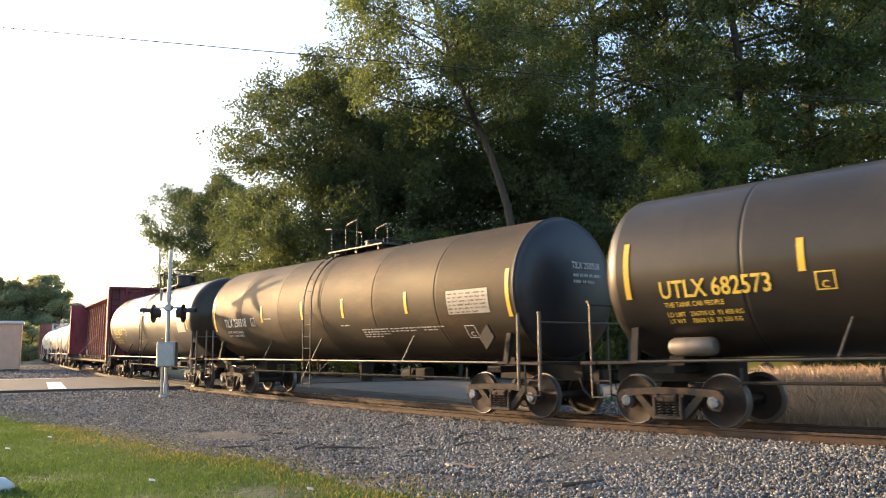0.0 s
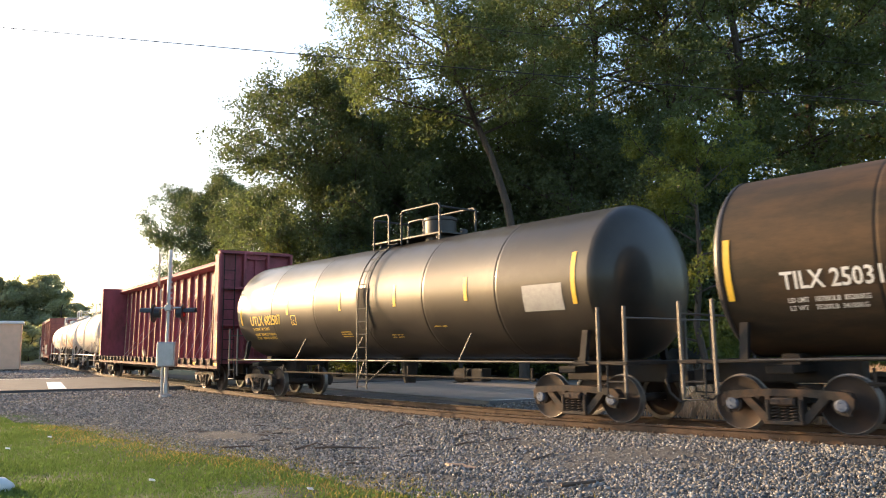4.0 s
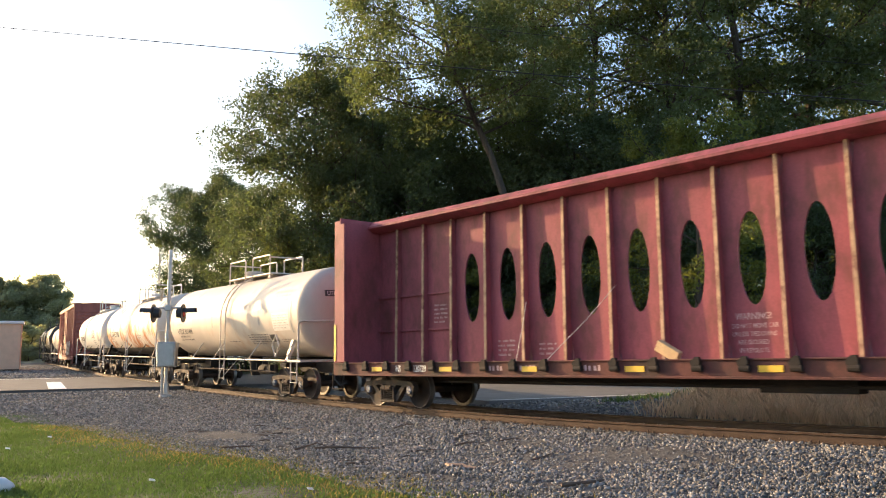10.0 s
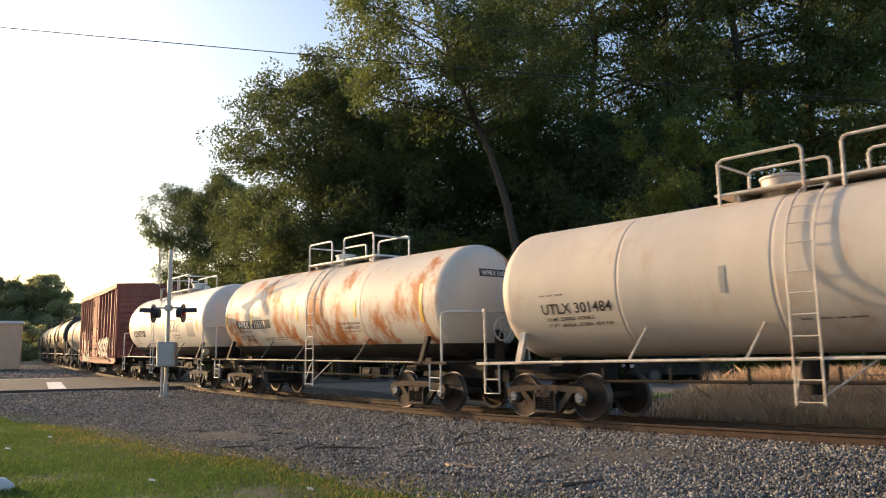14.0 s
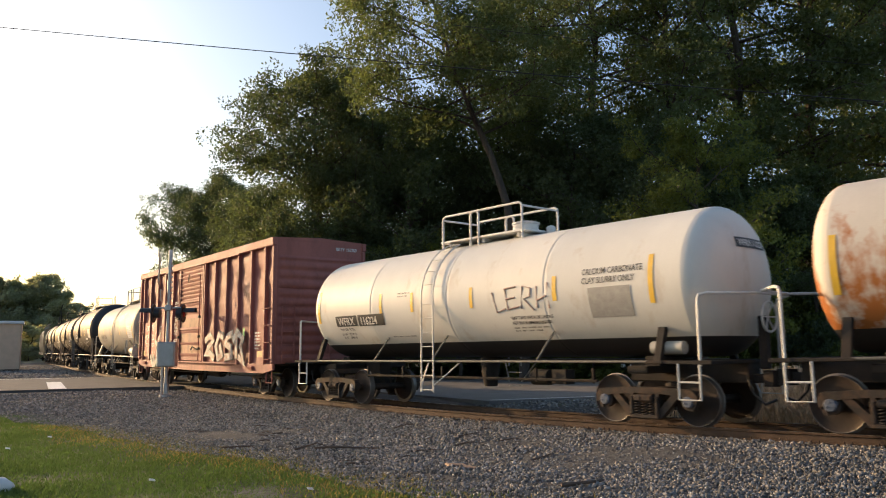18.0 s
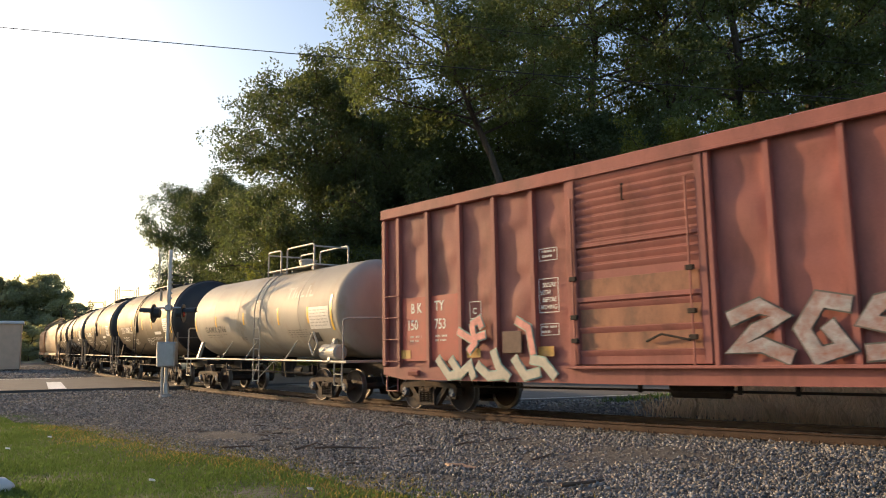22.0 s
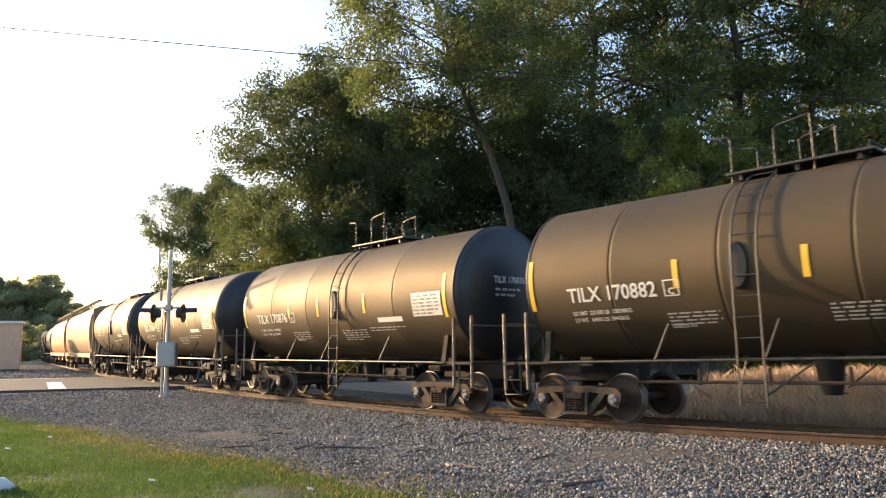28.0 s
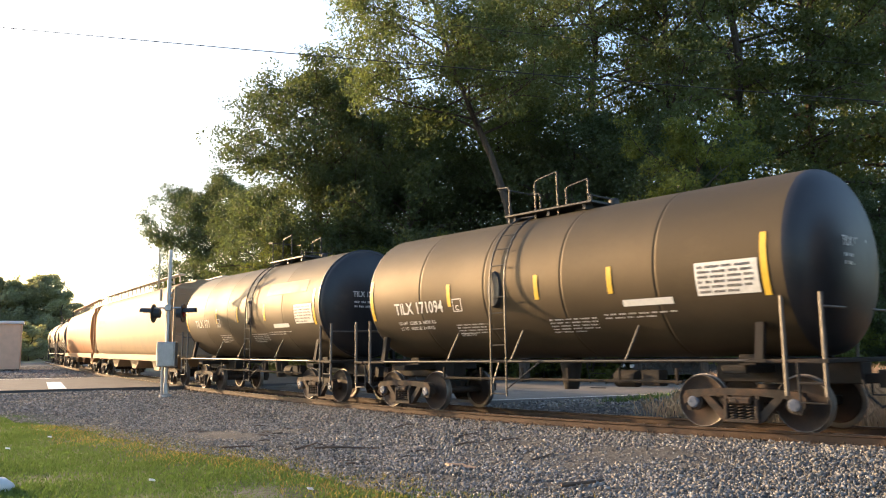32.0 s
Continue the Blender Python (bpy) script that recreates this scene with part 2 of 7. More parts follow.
# ---- mesh helpers ----
class Shape:
    """Collects vertices and faces of one part."""
    along = 0.0

    def __init__(self):
        self.v, self.f, self.mi = [], [], []
        self.slot = 0
        self.weld = False

    def put(self, verts, faces):
        b = len(self.v)
        self.v.extend((p[0] + Shape.along, p[1], p[2]) for p in verts)
        self.f.extend(tuple(b + i for i in q) for q in faces)
        self.mi.extend([self.slot] * len(faces))
        return self

    def box(self, c, size, rot=(0, 0, 0), bevel=0.012):
        hx, hy, hz = (max(a, 1e-4) / 2 for a in size)
        b = min(bevel, hx * 0.45, hy * 0.45, hz * 0.45)
        m = pose(c[0], c[1], c[2], *rot)
        vs = []
        for sx in (-1, 1):
            for sy in (-1, 1):
                for sz in (-1, 1):
                    vs += [(sx * hx, sy * (hy - b), sz * (hz - b)), (sx * (hx - b), sy * hy, sz * (hz - b)), (sx * (hx - b), sy * (hy - b), sz * hz)]
        k = lambda sx, sy, sz, a: ((sx > 0) * 4 + (sy > 0) * 2 + (sz > 0)) * 3 + a
        fs = []
        for s in (-1, 1):
            q = [[(s, -1, -1), (s, 1, -1), (s, 1, 1), (s, -1, 1)], [(-1, s, -1), (-1, s, 1), (1, s, 1), (1, s, -1)], [(-1, -1, s), (1, -1, s), (1, 1, s), (-1, 1, s)]]
            for a in range(3):
                f = [k(*p, a) for p in q[a]]
                fs.append(f if s > 0 else f[::-1])
        for s1 in (-1, 1):
            for s2 in (-1, 1):
                fl = s1 * s2 > 0
                for f in ([k(s1, s2, -1, 0), k(s1, s2, -1, 1), k(s1, s2, 1, 1), k(s1, s2, 1, 0)],
                          [k(s1, -1, s2, 2), k(s1, -1, s2, 0), k(s1, 1, s2, 0), k(s1, 1, s2, 2)],
                          [k(-1, s1, s2, 1), k(-1, s1, s2, 2), k(1, s1, s2, 2), k(1, s1, s2, 1)]):
                    fs.append(f if fl else f[::-1])
                for s3 in (-1, 1):
                    f = [k(s1, s2, s3, 0), k(s1, s2, s3, 1), k(s1, s2, s3, 2)]
                    fs.append(f if s1 * s2 * s3 > 0 else f[::-1])
        return self.put([m @ Vector(p) for p in vs], fs)

    def tube(self, pts, r, seg=8, closed=False, r2=None):
        pts = [Vector(p) for p in pts]
        n = len(pts)
        vs, fs = [], []
        for i, p in enumerate(pts):
            d = (pts[min(i + 1, n - 1)] - pts[max(i - 1, 0)]).normalized()
            a = d.orthogonal().normalized() if i == 0 else (a - d * a.dot(d)).normalized()
            b = d.cross(a)
            rr = r if r2 is None else r + (r2 - r) * i / max(1, n - 1)
            for j in range(seg):
                w = 2 * math.pi * j / seg
                vs.append(p + (a * math.cos(w) + b * math.sin(w)) * rr)
        for i in range(n - 1):
            for j in range(seg):
                k = (j + 1) % seg
                fs.append((i * seg + j, i * seg + k, (i + 1) * seg + k, (i + 1) * seg + j))
        fs.append(tuple(range(seg))[::-1])
        fs.append(tuple((n - 1) * seg + j for j in range(seg)))
        return self.put(vs, fs)

    def lathe(self, prof, axis="x", c=(0, 0, 0), seg=48, a0=0.0, a1=2 * math.pi):
        """prof: (along, radius) pairs turned about an axis."""
        full = abs(a1 - a0 - 2 * math.pi) < 1e-6
        n = seg if full else seg + 1
        vs, fs = [], []
        for t, r in prof:
            for j in range(n):
                w = a0 + (a1 - a0) * j / seg
                u, v = r * math.cos(w), r * math.sin(w)
                p = {"x": (t, u, v), "y": (v, t, u), "z": (u, v, t)}[axis]
                vs.append((c[0] + p[0], c[1] + p[1], c[2] + p[2]))
        for i in range(len(prof) - 1):
            for j in range(seg):
                k = (j + 1) % n
                fs.append((i * n + j, (i + 1) * n + j, (i + 1) * n + k, i * n + k)[::-1])
        return self.put(vs, fs)

    def prism(self, poly, axis, lo, hi):
        """poly: 2D outline in the other two axes, pushed along an axis."""
        n = len(poly)
        put = {"x": lambda a, b, t: (t, a, b), "y": lambda a, b, t: (a, t, b), "z": lambda a, b, t: (a, b, t)}[axis]
        vs = [put(a, b, lo) for a, b in poly] + [put(a, b, hi) for a, b in poly]
        fs = [tuple(range(n)), tuple(range(2 * n - 1, n - 1, -1))]
        fs += [(i, i + n, (i + 1) % n + n, (i + 1) % n) for i in range(n)]
        return self.put(vs, fs)

    def mesh(self, name, mats, smooth=True, angle=35):
        me = bpy.data.meshes.new(name)
        me.from_pydata(self.v, [], self.f)
        for m in mats:
            me.materials.append(m)
        if len(mats) > 1:
            me.polygons.foreach_set("material_index", self.mi)
        bm = bmesh.new()
        bm.from_mesh(me)
        if self.weld:
            bmesh.ops.remove_doubles(bm, verts=bm.verts, dist=1e-4)
        bmesh.ops.recalc_face_normals(bm, faces=bm.faces)
        bm.to_mesh(me)
        bm.free()
        if smooth:
            me.polygons.foreach_set("use_smooth", [True] * len(me.polygons))
            me.set_sharp_from_angle(angle=radians(angle))
        return me


def part(name, shape, material, parent=None, label="", at=None, smooth=True, angle=35):
    mats = material if isinstance(material, (list, tuple)) else [material]
    me = shape if isinstance(shape, bpy.types.Mesh) else shape.mesh(name, mats, smooth, angle)
    ob = new(name, me)
    if parent is not None:
        ob.parent = parent
    if at is not None:
        ob.matrix_basis = at
    if label:
        ob["label"] = label
    if name in ("small_print", "spring_nest"):
        ob["kind"] = "stuff"
    return ob


def arc(c, r, a0, a1, n, plane="xz"):
    out = []
    for i in range(n + 1):
        w = radians(a0 + (a1 - a0) * i / n)
        d = (r * math.cos(w), r * math.sin(w))
        out.append((c[0] + d[0], c[1], c[2] + d[1]) if plane == "xz" else (c[0], c[1] + d[0], c[2] + d[1]))
    return out


# ---- the track in plan: bend per 100 m and height at stations along it ----
STEP = 0.5
TS = np.arange(-330.0, 200.0, STEP)
BEND = np.interp(TS, [-330, -200, -140, -115, -98, -70, -45, -25, -10, 5, 40, 60], [0.5, 0.9, 1.2, 0.5, -0.05, 0.0, 0.232, 0.535, 0.691, 0.25, -0.05, 0.0]) / 100
RISE = np.interp(TS, [-140, -90, -55, -35, -18, -6, 8, 40], [0.19, 0.165, 0.134, 0.068, 0.003, 0.0, 0.287, 0.62])
RISE = np.convolve(np.pad(RISE, 10, mode="edge"), np.ones(21) / 21, "valid")
I0 = int(np.argmin(abs(TS)))
THETA = np.concatenate([[0], np.cumsum((BEND[1:] + BEND[:-1]) / 2 * STEP)])
THETA = THETA - THETA[I0] + radians(-46.28)
MID = (THETA[1:] + THETA[:-1]) / 2
TX = np.concatenate([[0], np.cumsum(np.cos(MID) * STEP)])
TY = np.concatenate([[0], np.cumsum(np.sin(MID) * STEP)])
TX, TY = TX - TX[I0] + 7.228, TY - TY[I0] + 12.797


def on_track(s, side=0.0, z=0.0):
    """A point by its way along the track, metres towards the camera's side, and height over the rail."""
    x, y, h, r = (float(np.interp(s, TS, a)) for a in (TX, TY, THETA, RISE))
    return Vector((x + side * math.sin(h), y - side * math.cos(h), r + z))


def heading(s):
    return float(np.interp(s, TS, THETA))


def travelled(t):
    q = (t - 16) / 16
    return 5.2757 * (t - 16) + 16 * 0.0592 * q * q - 16 * 0.0504 * q ** 3


def near_track(x, y):
    """Signed distance to the track (positive on the camera's side), its height and its station, for arrays."""
    sel = slice(0, len(TS), 2)
    px, py, ph, pz, ps = TX[sel], TY[sel], THETA[sel], RISE[sel], TS[sel]
    x, y = np.asarray(x, float).ravel(), np.asarray(y, float).ravel()
    D, Z, S = np.empty(len(x)), np.empty(len(x)), np.empty(len(x))
    for a in range(0, len(x), 4000):
        dx, dy = x[a:a + 4000, None] - px, y[a:a + 4000, None] - py
        i = np.argmin(dx * dx + dy * dy, axis=1)
        j = np.arange(len(i))
        D[a:a + 4000] = dx[j, i] * np.sin(ph[i]) - dy[j, i] * np.cos(ph[i])
        Z[a:a + 4000], S[a:a + 4000] = pz[i], ps[i]
        far = np.hypot(dx[j, i], dy[j, i])
        D[a:a + 4000] = np.where(np.abs(D[a:a + 4000]) < far * 0.7, np.where(D[a:a + 4000] < 0, -far, far), D[a:a + 4000])
    return D, Z, S


# road over the crossing: along R_DIR, between two offsets across it
R_DIR, R_NRM = Vector((0.89, 0.456, 0)).normalized(), Vector((-0.456, 0.89, 0)).normalized()


def ground_z(x, y):
    D, Z, S = near_track(x, y)
    x, y = np.asarray(x, float).ravel(), np.asarray(y, float).ravel()
    a = np.abs(D)
    n = x * R_NRM.x + y * R_NRM.y
    base = np.where(D > 0, -0.36, -0.10)
    # raised towards the road on the near side
    lift = np.clip((n - 27) / 7.5, 0, 1)
    base = base + lift * (0.30 - 0.0) * (D > 0)
    top = Z - 0.19
    w = np.clip((a - 1.75) / np.where(D > 0, 2.6, 1.8), 0, 1)
    w = w * w * (3 - 2 * w)
    z = top * (1 - w) + base * w
    # grassy bank behind the track
    bank = np.clip((-D - 2.3) / 3.4, 0, 1) * np.clip((9.5 + D) / 4.0, 0, 1) * np.clip((S + 9.5) / 5.0, 0, 1)
    z = z + 0.72 * bank * bank * (3 - 2 * bank) * (D < 0)
    return z
# ---- ground, road and track ----
def graded(lo, hi, fine_lo, fine_hi, step, grow):
    a = list(np.arange(fine_lo, fine_hi + 1e-6, step))
    d = step
    while a[-1] < hi:
        d *= grow
        a.append(min(hi, a[-1] + d))
    d = step
    while a[0] > lo:
        d *= grow
        a.insert(0, max(lo, a[0] - d))
    return np.array(a)


GX = graded(-2500, 2500, -26, 24, 0.4, 1.12)
GY = graded(-1200, 3500, 4, 44, 0.4, 1.12)
gx, gy = np.meshgrid(GX, GY)
gz = ground_z(gx, gy)
rough_z = np.array([noise.noise((a * 0.9, b * 0.9, 0)) * 0.03 + noise.noise((a * 0.2, b * 0.2, 5)) * 0.05 for a, b in zip(gx.ravel(), gy.ravel())])
near_d, _, near_s = near_track(gx, gy)
gz = gz + rough_z * (np.abs(near_d) > 2.2)
nn = gx.ravel() * R_NRM.x + gy.ravel() * R_NRM.y
me = bpy.data.meshes.new("ground")
nx, ny = len(GX), len(GY)
idx = np.arange(nx * ny).reshape(ny, nx)
quads = np.stack([idx[:-1, :-1], idx[:-1, 1:], idx[1:, 1:], idx[1:, :-1]], -1).reshape(-1, 4)
me.from_pydata(np.stack([gx.ravel(), gy.ravel(), gz], -1).tolist(), [], quads.tolist())
me.materials.append(M_SOIL)
me.materials.append(M_BALLAST)
mid = quads[:, 0]
me.polygons.foreach_set("material_index", ((near_d[mid] < 9.0) & (near_d[mid] > -3.4) & (np.abs(near_s[mid] + 15) < 110)).astype(np.int32))
me.polygons.foreach_set("use_smooth", [True] * len(quads))
ground = tagged(new("ground", me), "bare earth and grey gravel ground beside the railway", "ground", kind="structure")


def slab(name, corners, z, thick, material):
    """A flat slab on a four-cornered plan."""
    sh = Shape()
    sh.put([(x, y, z) for x, y in corners] + [(x, y, z - thick) for x, y in corners],
           [(0, 1, 2, 3), (7, 6, 5, 4), (0, 4, 5, 1), (1, 5, 6, 2), (2, 6, 7, 3), (3, 7, 4, 0)])
    return part(name, sh, material, smooth=False)


def road_xy(a, n):
    p = R_DIR * a + R_NRM * n
    return (p.x, p.y)


def road_corner(a0, a1, n0, n1):
    return [road_xy(a0, n0), road_xy(a1, n0), road_xy(a1, n1), road_xy(a0, n1)]


road = tagged(slab("road", road_corner(-75, 45, 35.3, 51.0), 0.02, 0.35, M_ASPHALT), "grey asphalt road over a level crossing", "road", kind="structure")
stop_line = part("stop_line", Shape().put([(*p, 0.026) for p in road_corner(0.55, 1.2, 35.5, 43.8)], [(0, 1, 2, 3)]), M_ROADPAINT, road, "white painted stop line", smooth=False)
edge_line = part("edge_line", Shape().put([(*p, 0.026) for p in road_corner(-60, 2.4, 49.8, 50.15)], [(0, 1, 2, 3)]), M_ROADPAINT, road, "worn white edge line", smooth=False)
S_DIR = Vector((0.917, 0.40, 0)).normalized()
S_NRM = Vector((-0.40, 0.917, 0)).normalized()


def street_xy(a, n):
    p = S_DIR * a + S_NRM * n
    return (p.x, p.y)


street = tagged(slab("road_street", [street_xy(10.6, 21.0), street_xy(120, 21.0), street_xy(120, 38.0), street_xy(7.5, 38.0)], -0.03, 0.4, M_STREET), "pale asphalt street beyond the railway", "road", kind="structure")
part("edge_line", Shape().put([(*street_xy(a, n), -0.024) for a, n in ((10.8, 21.2), (17.7, 21.2), (17.7, 21.36), (10.8, 21.36))], [(0, 1, 2, 3)]), M_ROADPAINT, street, "white edge line", smooth=False)


def sweep(name, prof, s0, s1, side, step, mats, parent=None, slots=None, label=""):
    sh = Shape()
    ss = np.arange(s0, s1 + 1e-6, step)
    n = len(prof)
    vs = []
    for s in ss:
        for a, b in prof:
            vs.append(on_track(s, side + a, b))
    for k in range(n):
        sh.slot = slots[k] if slots else 0
        sh.put([], [])
        for i in range(len(ss) - 1):
            sh.f.append((i * n + k, i * n + (k + 1) % n, (i + 1) * n + (k + 1) % n, (i + 1) * n + k))
            sh.mi.append(sh.slot)
    sh.v = [tuple(v) for v in vs]
    return part(name, sh, mats, parent, label)


RAIL = [(-0.07, -0.168), (0.07, -0.168), (0.07, -0.157), (0.012, -0.138), (0.009, -0.05), (0.034, -0.036), (0.036, -0.008), (0.026, 0.0), (-0.026, 0.0), (-0.036, -0.008), (-0.034, -0.036), (-0.009, -0.05), (-0.012, -0.138), (-0.07, -0.157)]
RSLOT = [0, 0, 0, 0, 0, 0, 0, 1, 0, 0, 0, 0, 0, 0]
track = tagged(new("railway_track"), "rusty steel railway track on wooden ties in grey ballast", "track", kind="structure")
sweep("rail", RAIL, -150, 45, 0.755, 1.0, [M_RAIL, M_RAILTOP], track, RSLOT, "rusty steel rail with a worn top")
sweep("rail", RAIL, -150, 45, -0.755, 1.0, [M_RAIL, M_RAILTOP], track, RSLOT, "rusty steel rail with a worn top")


# ---- rail cars ----
def wheelset_mesh():
    sh = Shape()
    for sg in (-1, 1):
        pr = [(0.0, 0.09), (0.02, 0.10), (0.04, 0.14), (0.05, 0.30), (0.03, 0.38), (0.02, 0.405), (-0.001, 0.440)]
        tread = [(-0.001, 0.440), (-0.005, 0.448), (0.005, 0.457), (0.10, 0.460), (0.105, 0.484), (0.13, 0.484), (0.135, 0.46), (0.13, 0.40)]
        back = [(0.13, 0.40), (0.10, 0.37), (0.095, 0.15), (0.12, 0.1)]
        y0 = 0.79
        for pf, sl in ((pr, 0), (tread, 1), (back, 0)):
            sh.slot = sl
            sh.lathe([(sg * (y0 - t), r) for t, r in pf], "y", (0, 0, 0.457), 32)
        sh.slot = 0
        sh.lathe([(sg * 0.80, 0.085), (sg * 0.98, 0.085)], "y", (0, 0, 0.457), 14)
        sh.slot = 2
        sh.lathe([(sg * 1.02, 0.105), (sg * 1.115, 0.105), (sg * 1.13, 0.088), (sg * 1.13, 0.0)], "y", (0, 0, 0.457), 18)
        for k in range(3):
            w = 2 * math.pi * k / 3
            sh.lathe([(sg * 1.125, 0.018), (sg * 1.145, 0.018), (sg * 1.145, 0.0)], "y", (0.055 * math.sin(w), 0, 0.457 + 0.055 * math.cos(w)), 6)
    sh.slot = 0
    sh.lathe([(-0.7, 0.08), (0.7, 0.08)], "y", (0, 0, 0.457), 14)
    for i, p in enumerate(sh.v):
        sh.v[i] = (p[0], p[1], p[2] - 0.457)
    return sh.mesh("wheelset", [M_WHEEL, M_STEEL, M_CAPBLUE], True, 30)


def sideframe_mesh():
    sh = Shape()
    h = 0.889
    top = [(-1.06, 0.40), (-1.08, 0.56), (-0.98, 0.66), (-0.62, 0.685), (-0.3, 0.70), (0.3, 0.70), (0.62, 0.685), (0.98, 0.66), (1.08, 0.56), (1.06, 0.40)]
    sh.prism(top + [(0.90, 0.52), (0.72, 0.55), (0.3, 0.585), (-0.3, 0.585), (-0.72, 0.55), (-0.90, 0.52)], "y", 0.96, 1.12)
    for s in (-1, 1):
        sh.prism([(s * 0.78, 0.62), (s * 0.62, 0.62), (s * 0.22, 0.22), (s * 0.30, 0.14), (s * 0.36, 0.16)], "y", 0.975, 1.105)
        sh.prism([(s * 0.31, 0.62), (s * 0.23, 0.62), (s * 0.23, 0.18), (s * 0.31, 0.18)], "y", 0.965, 1.115)
        sh.lathe([(0.955, 0.155), (1.07, 0.155), (1.08, 0.13), (1.08, 0.0)], "y", (s * h, 0, 0.457), 18)
        sh.box((s * h, 1.03, 0.60), (0.30, 0.15, 0.10))
    sh.box((0, 1.04, 0.165), (0.62, 0.24, 0.07), bevel=0.02)
    sh.box((0, 1.05, 0.50), (0.40, 0.28, 0.12), bevel=0.02)
    for s in (-1, 1):
        sh.box((s * 0.11, 1.19, 0.50), (0.13, 0.03, 0.075), bevel=0.012)
        sh.box((s * 0.27, 1.06, 0.36), (0.07, 0.20, 0.34), bevel=0.015)
        sh.prism([(s * 1.06, 0.44), (s * 0.99, 0.30), (s * 0.93, 0.30), (s * 0.95, 0.44)], "y", 0.98, 1.10)
    return sh.mesh("side_frame", [M_TRUCK], True, 30)


def spring_mesh():
    sh = Shape()
    for x in (-0.15, 0.0, 0.15):
        for y in (0.99, 1.09):
            pts = [(x + 0.058 * math.cos(w * math.pi / 5), y + 0.058 * math.sin(w * math.pi / 5), 0.20 + 0.25 * w / 50) for w in range(51)]
            sh.tube(pts, 0.014, 5)
    return sh.mesh("spring_nest", [M_TRUCK], True, 60)


def bolster_mesh():
    sh = Shape()
    sh.box((0, 0, 0.56), (0.36, 2.2, 0.24), bevel=0.03)
    sh.lathe([(0.66, 0.2), (0.74, 0.2), (0.74, 0.0)], "z", (0, 0, 0), 16)
    for s in (-1, 1):
        sh.box((s * 0.45, 0, 0.40), (0.07, 1.7, 0.12))
        for y in (-0.66, 0.66):
            sh.box((s * 0.40, y, 0.44), (0.06, 0.10, 0.34))
    return sh.mesh("truck", [M_TRUCK], True, 30)


WHEELSET, SIDEFRAME, SPRING, BOLSTER = wheelset_mesh(), sideframe_mesh(), spring_mesh(), bolster_mesh()
CARS = []          # (thing, rear truck way, front truck way, [trucks], [wheelsets])


def trucks_under(car, half):
    made = []
    for x in (-half, half):
        tr = part("truck", BOLSTER, None, car, "rust-brown cast steel truck", at=pose(x, 0, 0))
        part("side_frame", SIDEFRAME, None, tr)
        part("side_frame", SIDEFRAME, None, tr, at=pose(0, 0, 0, 0, 0, 180))
        part("spring_nest", SPRING, None, tr)
        part("spring_nest", SPRING, None, tr, at=pose(0, 0, 0, 0, 0, 180))
        ws = [part("wheelset", WHEELSET, None, tr, at=pose(dx, 0, 0.457)) for dx in (-0.889, 0.889)]
        made.append((tr, ws))
    return made


def coupler(car, x_end, sg, mat):
    sh = Shape()
    sh.box((sg * (x_end - 0.42), 0, 0.86), (0.85, 0.16, 0.16), bevel=0.02)
    sh.prism([(sg * (x_end - 0.12), -0.16), (sg * (x_end + 0.06), -0.17), (sg * (x_end + 0.13), -0.04), (sg * (x_end + 0.02), 0.0), (sg * (x_end + 0.05), 0.12), (sg * (x_end - 0.05), 0.19), (sg * (x_end - 0.18), 0.1)], "z", 0.72, 1.0)
    part("coupler", sh, mat, car, "dark cast steel coupler")
    hose = Shape()
    y = -0.35 * sg
    hose.tube([(sg * (x_end - 0.3), y, 0.85), (sg * (x_end - 0.22), y, 0.6), (sg * (x_end - 0.05), y * 0.8, 0.42), (sg * (x_end + 0.1), y * 0.4, 0.5)], 0.025, 6)
    part("air_hose", hose, M_BLACKPIPE, car)


# writing with the built-in font, as flat outlines bent onto a surface
_text_cache = {}


def text_shape(words, size, squash=1.0):
    key = (words, size, squash)
    if key not in _text_cache:
        cu = bpy.data.curves.new("writing", "FONT")
        cu.body = words
        cu.size = size
        cu.resolution_u = 2
        cu.offset = size * 0.016
        ob = bpy.data.objects.new("writing", cu)
        me = bpy.data.meshes.new_from_object(ob)
        v = [(p.co.x * squash, p.co.y) for p in me.vertices]
        f = [tuple(p.vertices) for p in me.polygons]
        bpy.data.objects.remove(ob)
        bpy.data.meshes.remove(me)
        _text_cache[key] = (v, f)
    return _text_cache[key]


def flat2d(quads):
    """Plain rectangles (x0, y0, x1, y1) cut into slices along y so that they can bend."""
    v, f = [], []
    for x0, y0, x1, y1 in quads:
        n = max(1, int(abs(y1 - y0) / 0.08))
        b = len(v)
        for i in range(n + 1):
            y = y0 + (y1 - y0) * i / n
            v += [(x0, y), (x1, y)]
        f += [(b + 2 * i, b + 2 * i + 1, b + 2 * i + 3, b + 2 * i + 2) for i in range(n)]
    return v, f


def bars(x, y, w, lines, h=0.05, gap=0.09, seed=1):
    rnd = random.Random(seed)
    out = []
    for i in range(lines):
        px = x
        while px < x + w * (1 if i < lines - 1 else 0.7):
            l = rnd.uniform(0.08, 0.26)
            stop, q = min(px + l, x + w), px
            while q < stop:
                out.append((q, y - i * gap, min(q + h * 0.55, stop), y - i * gap + h * rnd.uniform(0.85, 1.0)))
                q += h * 0.9
            px += l + 0.06
    return out


def on_tank(flat, R, zc, lift=0.006):
    """Bend x, height (over the rail) outlines onto the camera side of a lying tank."""
    v, f = flat
    out = []
    for x, z in v:
        q = (z - zc) / R
        a = max(-1.25, min(1.25, q))
        out.append((x, -(R + lift) * math.cos(a), zc + (R + lift) * math.sin(a)))
    sh = Shape()
    sh.put(out, f)
    return sh


